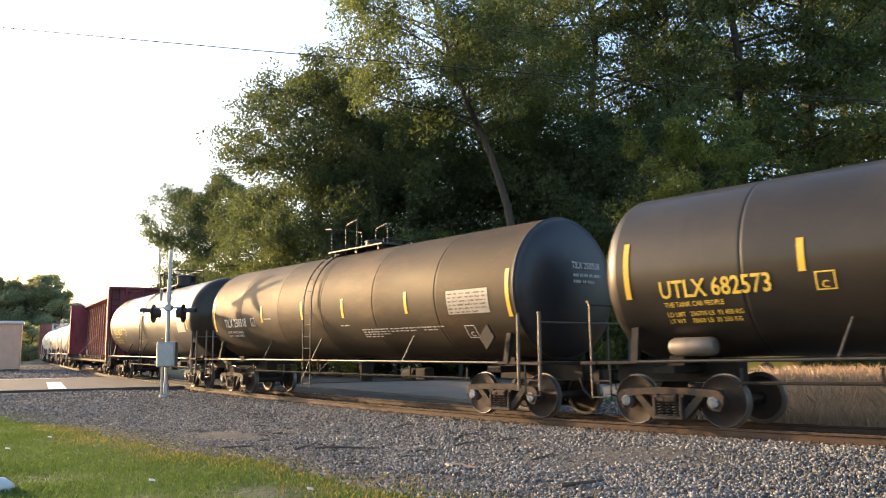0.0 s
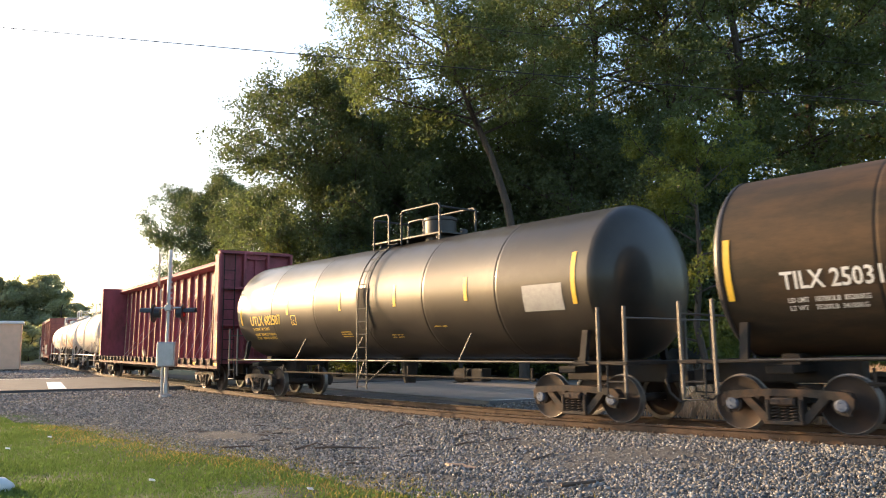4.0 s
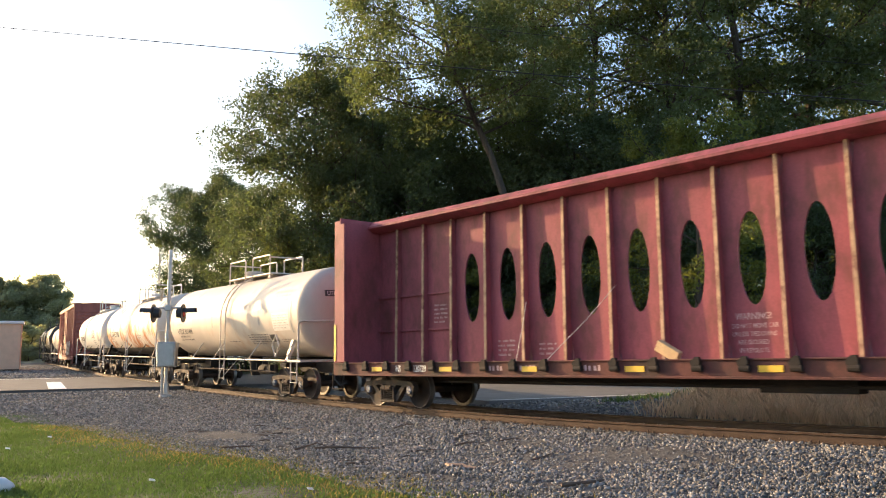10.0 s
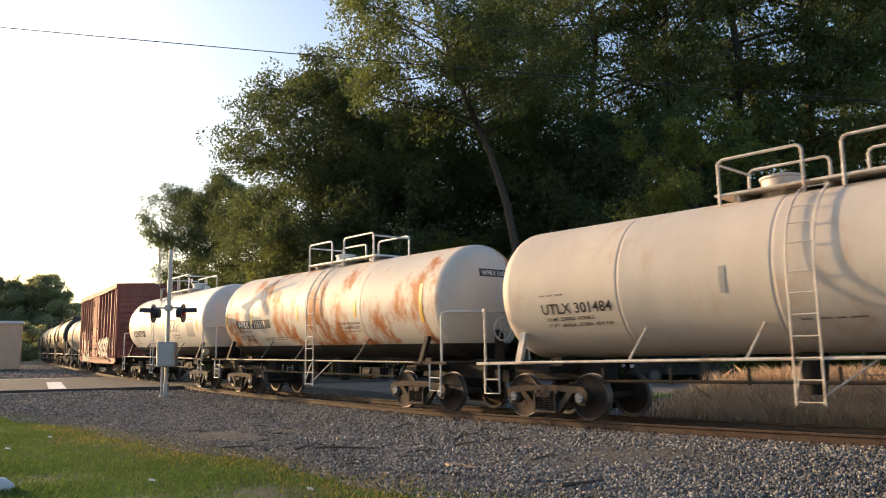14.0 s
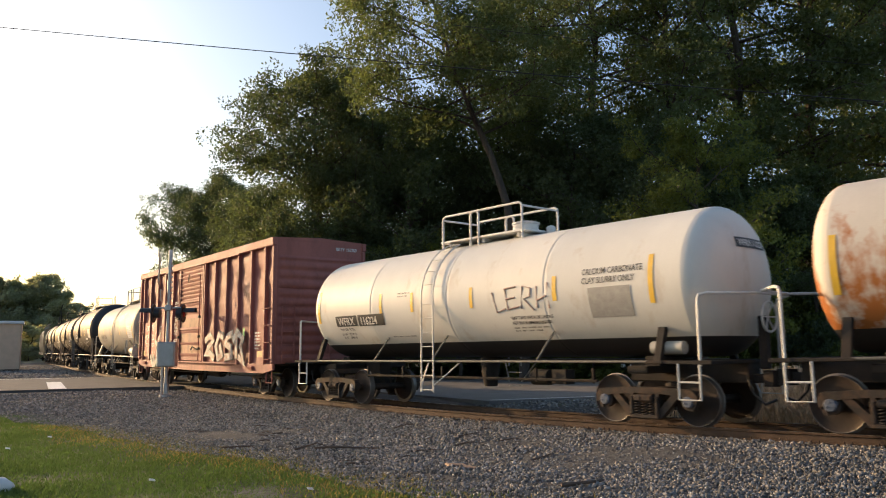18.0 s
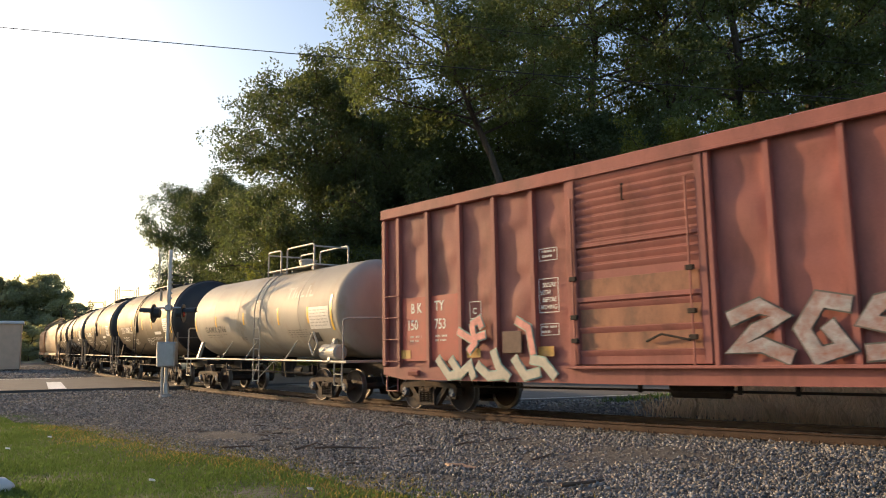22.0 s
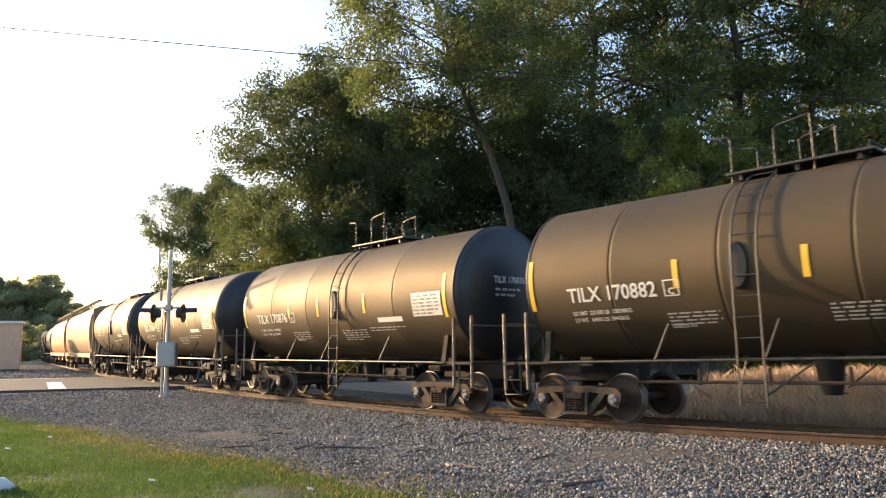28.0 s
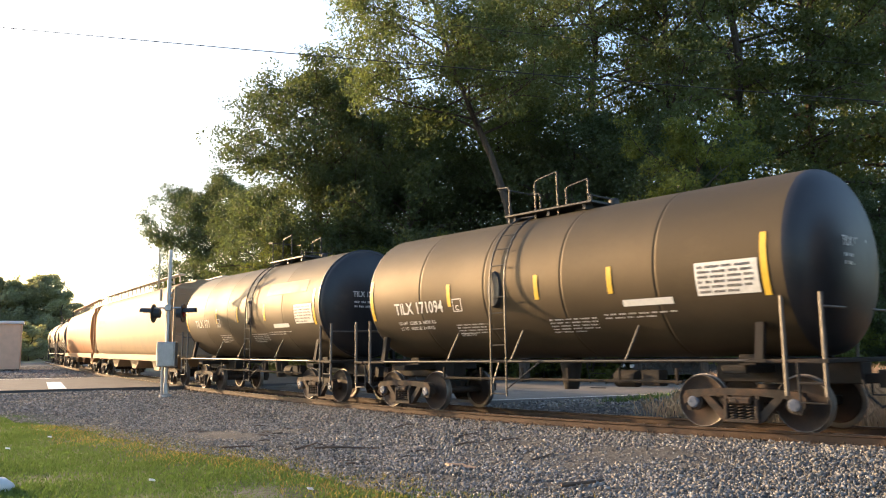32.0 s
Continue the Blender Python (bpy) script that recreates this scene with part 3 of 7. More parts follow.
def shifted(flat, x, z):
    return [(a + x, b + z) for a, b in flat[0]], flat[1]


def on_plane(flat, y):
    sh = Shape()
    sh.put([(x, y, z) for x, z in flat[0]], flat[1])
    return sh


def tank_profile(tail, nose, R, seams, depth=-0.006):
    pr = [(tail, R), (tail + 0.3, R)]
    for x in seams:
        pr += [(x - 0.06, R), (x - 0.022, R + 0.003), (x - 0.008, R + depth), (x + 0.008, R + depth), (x + 0.022, R + 0.003), (x + 0.06, R)]
    return pr + [(nose - 0.3, R), (nose, R)]


def head_profile(L, R, head, sg, flat):
    n, pr = 12, []
    if flat:
        pr.append((sg * (L / 2 + 0.0), R + 0.012))
        pr.append((sg * (L / 2 + 0.04), R + 0.012))
        pr.append((sg * (L / 2 + 0.06), R - 0.02))
    for i in range(n, -1, -1):
        w = math.pi / 2 * i / n
        r = (R - 0.03 if flat else R) * (math.sin(w) ** (1.0 if flat else 0.86))
        pr.append((sg * (L / 2 + (0.06 if flat else 0) + head * math.cos(w)), max(0.001, r)))
    return pr


def tank_car(label, rear, front, R, zc, over, shell, pipe, writing, marks=(), mark_mat=None, seams=5,
             ladder_x=-0.4, rails=(-1.0, 0.0, 0.4, 2.0, 0.72), posts="loop", dome=(0.5, 0.3, 0.36), group="tank cars", extra=None, end_over=2.1, black_sill=True, head=0.62, end_mat=None, flat=False, side_rail=None, trim=(0.0, 0.0), rear_head=None):
    """A tank car on two trucks at the ways rear and front along the train."""
    half = (front - rear) / 2
    car = tagged(new("tank_car"), label, "tank car", group)
    L = 2 * (half + over)
    # trim: how far the shell ends before and past its even overhang, behind and in front
    tail, nose = -L / 2 - trim[0], L / 2 + trim[1]
    sm = [-L / 2 + L * (i + 1) / (seams + 1) for i in range(seams)]
    part("tank", Shape().lathe(tank_profile(tail, nose, R, sm), "x", (0, 0, zc), 64), shell, car, angle=40)
    for sg in (-1, 1):
        part("tank_head", Shape().lathe(head_profile(2 * abs(tail if sg < 0 else nose), R, head if sg > 0 else (rear_head or head), sg, flat), "x", (0, 0, zc), 64), end_mat or shell, car, angle=40)
    sill = M_UNDER if black_sill else pipe
    # draft sills, saddles and end platforms
    for sg in (-1, 1):
        x0 = sg * (half - 0.9)
        x1 = sg * (half + end_over - 0.45)
        sh = Shape().box(((x0 + x1) / 2, 0, 0.98), (abs(x1 - x0), 0.42, 0.42), bevel=0.02)
        part("draft_sill", sh, M_UNDER, car)
        sh = Shape()
        sh.box((sg * half, 0, 1.02), (0.45, 2.5, 0.14), bevel=0.02)
        sh.box((sg * half, 0, 1.12), (0.32, 1.5, 0.30), bevel=0.02)
        part("bolster", sh, M_UNDER, car)
        for ys in (-1, 1):
            zs = 1.80
            ya, yb = ys * 1.40, ys * (math.sqrt(R * R - (zc - zs) ** 2) - 0.03)
            xs = sg * (half + 0.52)
            sad = Shape().put([(xs + a, b, c) for a in (-0.07, 0.07) for b, c in ((ya - ys * 0.10, 1.14), (ya, 1.14), (yb + ys * 0.09, zs), (yb - ys * 0.03, zs))],
                              [(0, 1, 2, 3), (7, 6, 5, 4), (0, 4, 5, 1), (1, 5, 6, 2), (2, 6, 7, 3), (3, 7, 4, 0)])
            sad.box((xs, ys * 1.36, 1.16), (0.34, 0.26, 0.05), bevel=0.008)
            part("saddle", sad, pipe if not black_sill else M_UNDER, car)
        plat = Shape()
        plat.box((sg * (half + end_over - 0.62), 0, 1.16), (0.36, 2.95, 0.07), bevel=0.01)
        plat.box((sg * (half + end_over - 1.35), -1.33, 1.16), (1.2, 0.26, 0.06), bevel=0.01)
        plat.box((sg * (half + end_over - 1.35), 1.33, 1.16), (1.2, 0.26, 0.06), bevel=0.01)
        part("end_platform", plat, pipe if not black_sill else M_UNDER, car)
        coupler(car, half + end_over - 0.1, sg, M_UNDER)
        # end rails
        xe = sg * (half + end_over - (0.68 if posts == "loop" else 0.5))
        if posts == "loop":
            zt = 2.35
            xh = sg * (half + end_over - 0.05)
            for ys in (-1, 1):
                part("end_handrail", Shape().tube([(xe, ys * 1.42, 1.1), (xe, ys * 1.42, zt - 0.1), (xe + sg * 0.03, ys * 1.40, zt - 0.03), (xe + sg * 0.12, ys * 1.32, zt), (xh - sg * 0.06, ys * 0.72, zt), (xh, ys * 0.62, zt)], 0.028, 8), pipe, car)
            part("end_crossbar", Shape().tube([(xh, -0.62, zt), (xh, 0.62, zt)], 0.022, 8), pipe, car)
        else:
            for ys in (-1, 1):
                for dx in (0.0, 0.62):
                    part("end_post", Shape().tube([(xe - sg * dx, ys * 1.44, 0.62), (xe - sg * dx, ys * 1.44, 2.22)], 0.035, 8), M_STEELPOST, car)
            part("end_crossbar", Shape().tube([(xe, -1.44, 2.0), (xe, 1.44, 2.0)], 0.02, 8), M_STEELPOST, car)
        for ys in (-1, 1):
            st = Shape()
            st.tube([(xe, ys * 1.45, 1.14), (xe, ys * 1.45, 0.52), (xe - sg * 0.42, ys * 1.45, 0.52), (xe - sg * 0.42, ys * 1.45, 1.14)], 0.022, 6)
            st.tube([(xe, ys * 1.45, 0.82), (xe - sg * 0.42, ys * 1.45, 0.82)], 0.018, 6)
            part("step", st, pipe, car)
    # running pipe along each side with struts up to the shell
    for ys in (-1, 1):
        pp = Shape()
        pp.tube([(-half - 0.4, ys * 1.46, 1.17), (half + 0.4, ys * 1.46, 1.17)], 0.028, 8)
        for x in (-half * 0.55, half * 0.55, -half * 0.1):
            pp.tube([(x, ys * 1.46, 1.17), (x + 0.2, ys * (R * 0.76), zc - R * 0.60)], 0.022, 6)
        part("side_handrail", pp, side_rail or pipe, car)
    # under-tank piping
    up = Shape()
    up.tube([(-half + 1.2, -0.9, 0.78), (half - 1.2, -0.9, 0.78)], 0.03, 6)
    for x in np.linspace(-half + 1.3, half - 1.3, 6):
        up.box((float(x), -0.9, 0.88), (0.05, 0.05, 0.30), bevel=0.005)
    up.lathe([(0.55, 0.0), (0.55, 0.16), (0.75, 0.2), (zc - R + 0.05, 0.26)], "z", (0, 0, 0), 14)
    part("bottom_outlet", up, M_UNDER, car)
    br = Shape()
    br.lathe([(half * 0.45 - 0.4, 0.001), (half * 0.45 - 0.38, 0.17), (half * 0.45 + 0.1, 0.17), (half * 0.45 + 0.12, 0.001)], "x", (0, -0.55, 0.82), 14)
    br.box((half * 0.45 + 0.5, -0.6, 0.84), (0.4, 0.3, 0.3))
    part("brake_gear", br, M_UNDER, car)
    # ladder up the side
    for ys in (-1, 1):
        ld = Shape()
        for xo in (-0.22, 0.22):
            pts = [(ladder_x + xo, ys * (R + 0.09), 0.45 if ys < 0 else 1.0), (ladder_x + xo, ys * (R + 0.09), zc)]
            for i in range(1, 9):
                w = radians(i * 8.4)
                pts.append((ladder_x + xo, ys * (R + 0.09) * math.cos(w), zc + (R + 0.09) * math.sin(w)))
            ld.tube(pts, 0.02, 6)
        z = 0.5
        while z < zc:
            ld.tube([(ladder_x - 0.22, ys * (R + 0.09), z), (ladder_x + 0.22, ys * (R + 0.09), z)], 0.013, 6)
            z += 0.34
        for i in range(1, 6):
            w = radians(i * 13.5)
            y, zz = ys * (R + 0.09) * math.cos(w), zc + (R + 0.09) * math.sin(w)
            ld.tube([(ladder_x - 0.22, y, zz), (ladder_x + 0.22, y, zz)], 0.013, 6)
        for xo in (-0.22, 0.22):
            ld.tube([(ladder_x + xo, ys * (R + 0.09), 0.6), (ladder_x + xo * 2.6 + 0.4, ys * (R - 0.1), 1.15)], 0.016, 6)
        part("ladder", ld, pipe, car)
    # top platform with rails and the fittings on it
    zt = zc + R
    top = Shape()
    mx, ml = (rails[0] + rails[3]) / 2, rails[3] - rails[0] + 0.2
    top.box((mx, 0, zt + 0.07), (ml, 1.25, 0.05), bevel=0.008)
    for x in (-0.4, 0.0, 0.4):
        top.box((mx + x * ml, 0, zt + 0.0), (0.08, 1.1, 0.14), bevel=0.008)
    part("top_platform", top, pipe, car)
    l0, l1, r0, r1, hh = rails[:5]
    if len(rails) == 5:
        for lo, hi in ((l0, l1), (r0, r1)):
            for y in (-0.62, 0.62):
                tr = Shape()
                tr.tube([(lo, y, zt - 0.12), (lo, y, zt + hh - 0.09), (lo + 0.03, y, zt + hh - 0.03), (lo + 0.09, y, zt + hh), (hi - 0.09, y, zt + hh), (hi - 0.03, y, zt + hh - 0.03), (hi, y, zt + hh - 0.09), (hi, y, zt - 0.12)], 0.028, 8)
                part("top_railing", tr, pipe, car)
        for x in (l0, r1):
            part("cross_rail", Shape().tube([(x, -0.62, zt + hh - 0.08), (x, 0.62, zt + hh - 0.08)], 0.025, 8), pipe, car)
    else:
        for y in (-0.55, 0.55):
            part("top_railing", Shape().tube([(l0, y, zt - 0.15), (l0, y, zt + hh - 0.1), (l0 - 0.05, y, zt + hh - 0.03), (l0 - 0.38, y, zt + hh)], 0.018, 8), pipe, car)
            part("top_railing", Shape().tube([(l1, y, zt - 0.1), (l1, y, zt + hh - 0.05), (l1 + 0.1, y, zt + hh), (r0, y, zt + hh + 0.08)], 0.018, 8), pipe, car)
            part("top_railing", Shape().tube([(r0, y, zt + hh + 0.08), (r0 + 0.02, y, zt - 0.1)], 0.018, 8), pipe, car)
        part("cross_rail", Shape().tube([(r1, -0.5, zt), (r1, -0.5, zt + 0.22), (r1, 0.5, zt + 0.22), (r1, 0.5, zt)], 0.018, 8), pipe, car)
        part("cross_rail", Shape().tube([(l0 - 0.35, -0.55, zt + hh), (l0 - 0.35, 0.55, zt + hh)], 0.016, 8), pipe, car)
    dm = Shape()
    dx, dr, dh = dome
    dm.lathe([(zt - 0.08, dr), (zt + dh * 0.8, dr), (zt + dh * 0.83, dr + 0.03), (zt + dh * 0.93, dr + 0.03), (zt + dh, dr * 0.85), (zt + dh, 0.0)], "z", (dx, 0, 0), 24)
    part("dome", dm, pipe, car)
    part("valve", Shape().lathe([(zt - 0.05, 0.11), (zt + 0.16, 0.11), (zt + 0.2, 0.08), (zt + 0.22, 0.0)], "z", (dx + dr + 0.35, 0.15, 0), 12), pipe, car)
    if marks:
        for i, (x, z0, z1) in enumerate(marks):
            part("reflector", on_tank(flat2d([(x, z0, x + 0.11, z1)]), R, zc, 0.009), mark_mat or M_YELLOW, car, "yellow reflective strip")
    for words, size, x, z, mat, squash in writing:
        part("lettering", on_tank(shifted(text_shape(words, size, squash), x, z), R, zc, 0.010), mat, car, smooth=False)
    if extra:
        extra(car, half, R, zc, zt)
    CARS.append((car, rear, front, trucks_under(car, half)))
    return car


M_STEELPOST = surface("post_steel", (0.16, 0.14, 0.12), 0.55, 0.4, var=0.3, scale=4, bump=0.1)


def bar_block(car, R, zc, blocks, mat):
    """Blocks of unreadable small print: (x, z, width, lines)."""
    q = []
    for i, (x, z, w, n) in enumerate(blocks):
        q += bars(x, z, w, n, 0.035, 0.075, i + int(x * 7) + 50)
    part("small_print", on_tank(flat2d(q), R, zc, 0.010), mat, car, smooth=False)


def print_lines(car, R, zc, rows, mat, squash=0.9):
    """Readable small lines: (words, size, x, z)."""
    for words, size, x, z in (r for r in rows if r[0]):
        part("small_print", on_tank(shifted(text_shape(words, size, squash), x, z), R, zc, 0.010), mat, car, smooth=False)


def plate(name, car, R, zc, x0, z0, x1, z1, mat, lift=0.008, label=""):
    part(name, on_tank(flat2d([(x0, z0, x1, z1)]), R, zc, lift), mat, car, label)


def class_box(car, R, zc, x, z, w, mat):
    t = 0.022
    part("class_mark", on_tank(flat2d([(x, z, x + w, z + t), (x, z + w - t, x + w, z + w), (x, z + t, x + t, z + w - t), (x + w - t, z + t, x + w, z + w - t)]), R, zc, 0.010), mat, car, smooth=False)
    part("class_mark", on_tank(shifted(text_shape("C", w * 0.55), x + w * 0.28, z + w * 0.12), R, zc, 0.010), mat, car, smooth=False)


# ways of the trucks along the train, from the front
def extra_utlx(car, half, R, zc, zt):
    class_box(car, R, zc, -half + 2.88, 2.22, 0.30, M_YELLOWPAINT)
    bar_block(car, R, zc, [(-1.4, 1.9, 0.5, 3), (2.8, 1.95, 0.6, 1), (0.9, 1.75, 0.5, 2)], M_YELLOWPAINT)
    plate("stencil_panel", car, R, zc, half - 0.9, 2.2, half + 0.2, 2.75, M_GREYPAINT, label="grey stencil panel")
    # dark hatch opening behind the ladder
    plate("side_hatch", car, R, zc, -0.30, 2.0, 0.28, 3.1, M_UNDER, 0.02, "dark recessed hatch plate")


def utlx(words, load, label, rear, front, mat, posts, tank=True):
    h = (front - rear) / 2
    car = tank_car(label, rear, front, 1.58, 2.80, 0.85, mat, M_BLACKPIPE, [(words, 0.44, -h + 0.17, 2.27, M_YELLOWPAINT, 0.80)],
                   [(-h - 0.52, 2.3, 3.35), (-h + 2.65, 2.54, 3.07), (-1.22, 2.54, 3.07), (1.36, 2.54, 3.07), (4.1, 2.54, 3.07), (h + 0.45, 2.3, 3.35)],
                   ladder_x=0.12, rails=(-0.85, -0.13, 0.45, 2.1, 0.83), posts=posts, dome=(1.38, 0.43, 0.6), extra=extra_utlx, trim=(-0.16, 0.0))
    print_lines(car, 1.58, 2.80, [("THE TANK CAR PEOPLE", 0.13, -h + 0.22, 2.10), (load[0], 0.13, -h + 0.22, 1.91), (load[1], 0.13, -h + 0.22, 1.77)], M_YELLOWPAINT, 0.8)
    if tank:
        drum = Shape().lathe([(-0.45, 0.01), (-0.43, 0.13), (-0.35, 0.17), (0.35, 0.17), (0.43, 0.13), (0.45, 0.01)], "x", (0, -1.12, 1.42), 18)
        part("air_reservoir", drum, M_STEELPOST, car, "grey steel air reservoir", at=pose(-h + 0.55, 0, 0))


utlx("UTLX 682573", ("LD LMT   206700 LB  93 450 KG", "LT WT    78000 LB  35 250 KG"), "black cylindrical tank car with yellow reporting letters", 79.22, 92.92, M_GLOSSTANK, "loop")


def extra_long(car, half, R, zc, zt):
    class_box(car, R, zc, -half + 2.32, 2.26, 0.28, M_WHITEPAINT)
    print_lines(car, R, zc, [("LD LMT   187800LB  85200KG", 0.12, -half + 0.3, 2.04), ("LT WT    75200LB  34100KG", 0.12, -half + 0.3, 1.90)], M_WHITEPAINT, 0.8)
    bar_block(car, R, zc, [(1.9, 1.95, 1.2, 4), (3.2, 1.95, 1.5, 2), (-half + 3.3, 2.45, 0.6, 1), (half - 2.4, 1.95, 0.8, 2), (0.9, 2.1, 0.5, 1)], M_WHITEPAINT)
    plate("stencil_panel", car, R, zc, half - 1.25, 2.25, half + 0.18, 2.8, M_GREYPAINT, label="faded grey stencil panel")
    part("small_print", on_tank(flat2d(bars(half - 1.2, 2.7, 1.3, 6, 0.04, 0.085, 33)), R, zc, 0.012), M_BROWNTANK, car, smooth=False)
    class_box(car, R, zc, half - 0.85, 1.62, 0.35, M_WHITEPAINT)
    part("lettering", end_sheet((lambda t: ([(a - 0.25, b + 3.2) for a, b in t[0]], t[1]))(text_shape("TILX 250318", 0.2, 0.85)), half + 1.46), M_WHITEPAINT, car, smooth=False)
    part("small_print", end_sheet(bars_flat(-0.2, 3.02, 0.9, 2), half + 1.46), M_WHITEPAINT, car, smooth=False)
    hb = Shape().prism([(half + 0.12, 1.45), (half + 0.36, 1.72), (half + 0.12, 2.0), (half - 0.12, 1.72)], "y", -1.56, -1.5)
    part("placard_holder", hb, M_UNDER, car, "diamond placard holder")


def bars_flat(y, z, w, n):
    return flat2d(bars(y, z, w, n, 0.07, 0.14, 9))


def on_head(flat, x0, R, zc, head=0.62, lift=0.012):
    """Bend y, height outlines onto a tank's domed front head."""
    out = []
    for a, z in flat[0]:
        r = min(0.98, math.hypot(a, z - zc) / R)
        sw = r ** (1 / 0.86)
        out.append((x0 + head * math.sqrt(max(0.0, 1 - sw * sw)) + lift, a, z))
    sh = Shape().put(out, flat[1])
    sh.weld = True
    return sh


def head_name(car, half, R, zc, words, y0, z0, wide, panel, over=0.95):
    cells = [(y0 + wide * k / 10, z0, y0 + wide * (k + 1) / 10, z0 + 0.19) for k in range(10)]
    part("end_panel", on_head(flat2d(cells), half + over, R, zc), panel, car, "dark reporting panel", smooth=False)
    part("lettering", on_head(shifted(text_shape(words, 0.17, 0.9), y0 + 0.06, z0 + 0.035), half + over, R, zc, 0.62, 0.024), M_WHITEPAINT, car, smooth=False)


def hand_brake(car, x, y, z, paint):
    wheel = part("brake_wheel", Shape().tube([(x, y + 0.27 * math.cos(k * math.pi / 12), z + 0.27 * math.sin(k * math.pi / 12)) for k in range(25)], 0.022, 6), paint, car, "spoked hand brake wheel")
    for k in range(6):
        w = k * math.pi / 3
        part("spoke", Shape().tube([(x - 0.04, y, z), (x, y + 0.26 * math.cos(w), z + 0.26 * math.sin(w))], 0.014, 5), paint, wheel)
    part("brake_stand", Shape().box((x - 0.12, y, z - 0.45), (0.14, 0.2, 0.95), bevel=0.02), M_UNDER, car, "dark brake stand")


def end_sheet(flat, x):
    sh = Shape()
    sh.put([(x, a, z) for a, z in flat[0]], flat[1])
    return sh


tank_car("long dusty brown-black tank car with white reporting letters", 61.10, 75.05, 1.58, 2.80, 0.95, M_LONGTANK, M_BLACKPIPE,
         [("TILX 250318", 0.40, -6.73, 2.27, M_WHITEPAINT, 0.80)],
         [(-7.64, 2.13, 3.17), (-3.87, 2.36, 2.9), (-1.22, 2.36, 2.9), (1.08, 2.34, 2.87), (4.05, 2.34, 2.88), (7.72, 2.13, 3.17)],
         ladder_x=-0.62, rails=(-1.13, -0.32, 0.3, 1.6, 0.85, 1), posts="post", dome=(0.47, 0.3, 0.32), extra=extra_long, end_mat=M_TANKEND, flat=True, head=0.42, trim=(-0.22, 0.0), rear_head=0.3)
utlx("UTLX 682507", ("LD LMT   206600 LB  93 650 KG", "LT WT    79400 LB  36 000 KG"), "glossy black tank car with yellow reporting letters", 43.17, 56.87, M_GLOSSTANK, "post", False)


def centerbeam_car(rear, front):
    half = (front - rear) / 2
    car = tagged(new("centerbeam_flatcar"), "red empty centerbeam flatcar with a row of oval openings", "flatcar")
    Shape.along = 0.25
    Lh = 11.5
    top, floor_z = 5.14, 1.12
    n = 19
    cuts = [-11.29, -10.19, -9.09] + [-7.995 + 1.23 * k for k in range(14)] + [9.09, 10.19, 11.29]
    inner = 11.29
    # centre web panels, each with its oval opening
    for i in range(n):
        x0, bay = cuts[i], cuts[i + 1] - cuts[i]
        hole = 3 <= i <= n - 4
        sh = Shape()
        z0, z1 = floor_z, top - 0.25
        sh.weld = True
        if hole:
            cx, cz, rx, rz, m = x0 + bay / 2, 3.0, 0.27, 0.88, 24
            for y in (-0.02, 0.02):
                ring, edge = [], []
                for k in range(m):
                    w = 2 * math.pi * k / m
                    ring.append((cx + rx * math.cos(w), y, cz + rz * math.sin(w)))
                    tx, tz = math.cos(w), math.sin(w)
                    sc = min((bay / 2) / max(1e-6, abs(tx)), ((z1 - cz) if tz > 0 else (cz - z0)) / max(1e-6, abs(tz)))
                    edge.append((cx + tx * sc, y, cz + tz * sc))
                sh.put(ring + edge, [(k, (k + 1) % m, m + (k + 1) % m, m + k) for k in range(m)])
                for xx, zz in ((x0, z0), (x0 + bay, z0), (x0, z1), (x0 + bay, z1)):
                    ks = sorted(range(m), key=lambda k: (edge[k][0] - xx) ** 2 + (edge[k][2] - zz) ** 2)[:2]
                    sh.put([edge[ks[0]], (xx, y, zz), edge[ks[1]]], [(0, 1, 2)])
            rim = [(cx + rx * math.cos(2 * math.pi * k / m), cz + rz * math.sin(2 * math.pi * k / m)) for k in range(m)]
            sh.put([(a, -0.02, b) for a, b in rim] + [(a, 0.02, b) for a, b in rim], [(k, (k + 1) % m, m + (k + 1) % m, m + k) for k in range(m)])
        else:
            sh.box((x0 + bay / 2, 0, (z0 + z1) / 2), (bay, 0.04, z1 - z0), bevel=0.004)
        part("web_panel", sh, M_BEAMRED, car)
        if not hole:
            for zz in (2.0, 2.95):
                for ys in (-1, 1):
                    part("stiffener", Shape().box((x0 + bay / 2, ys * 0.05, zz), (bay - 0.1, 0.07, 0.05), bevel=0.005), M_BEAMRED, car)
    for i in range(1, n):
        x = cuts[i]
        rib = Shape()
        for ys in (-1, 1):
            rib.prism([(ys * 0.02, floor_z), (ys * 0.20, floor_z), (ys * 0.12, top - 0.28), (ys * 0.02, top - 0.28)], "x", x - 0.035, x + 0.035)
        part("rib", rib, M_BEAMRED, car)
        strip = Shape()
        for ys in (-1, 1):
            strip.prism([(ys * 0.203, floor_z), (ys * 0.235, floor_z), (ys * 0.155, top - 0.3), (ys * 0.123, top - 0.3)], "x", x - 0.036, x + 0.036)
        part("rub_strip", strip, M_RIBRUST, car, "rust-worn edge strip")
    # top chord, deck, side sills
    ch = Shape()
    ch.prism([(-0.46, top - 0.20), (-0.46, top - 0.14), (-0.30, top), (0.30, top), (0.46, top - 0.14), (0.46, top - 0.20), (0.25, top - 0.3), (-0.25, top - 0.3)], "x", -inner, inner)
    part("top_chord", ch, M_BEAMRED, car, "rust-streaked red top chord")
    part("deck", Shape().box((0, 0, floor_z - 0.06), (2 * Lh - 0.1, 2.62, 0.12), bevel=0.01), M_BEAMRED, car)
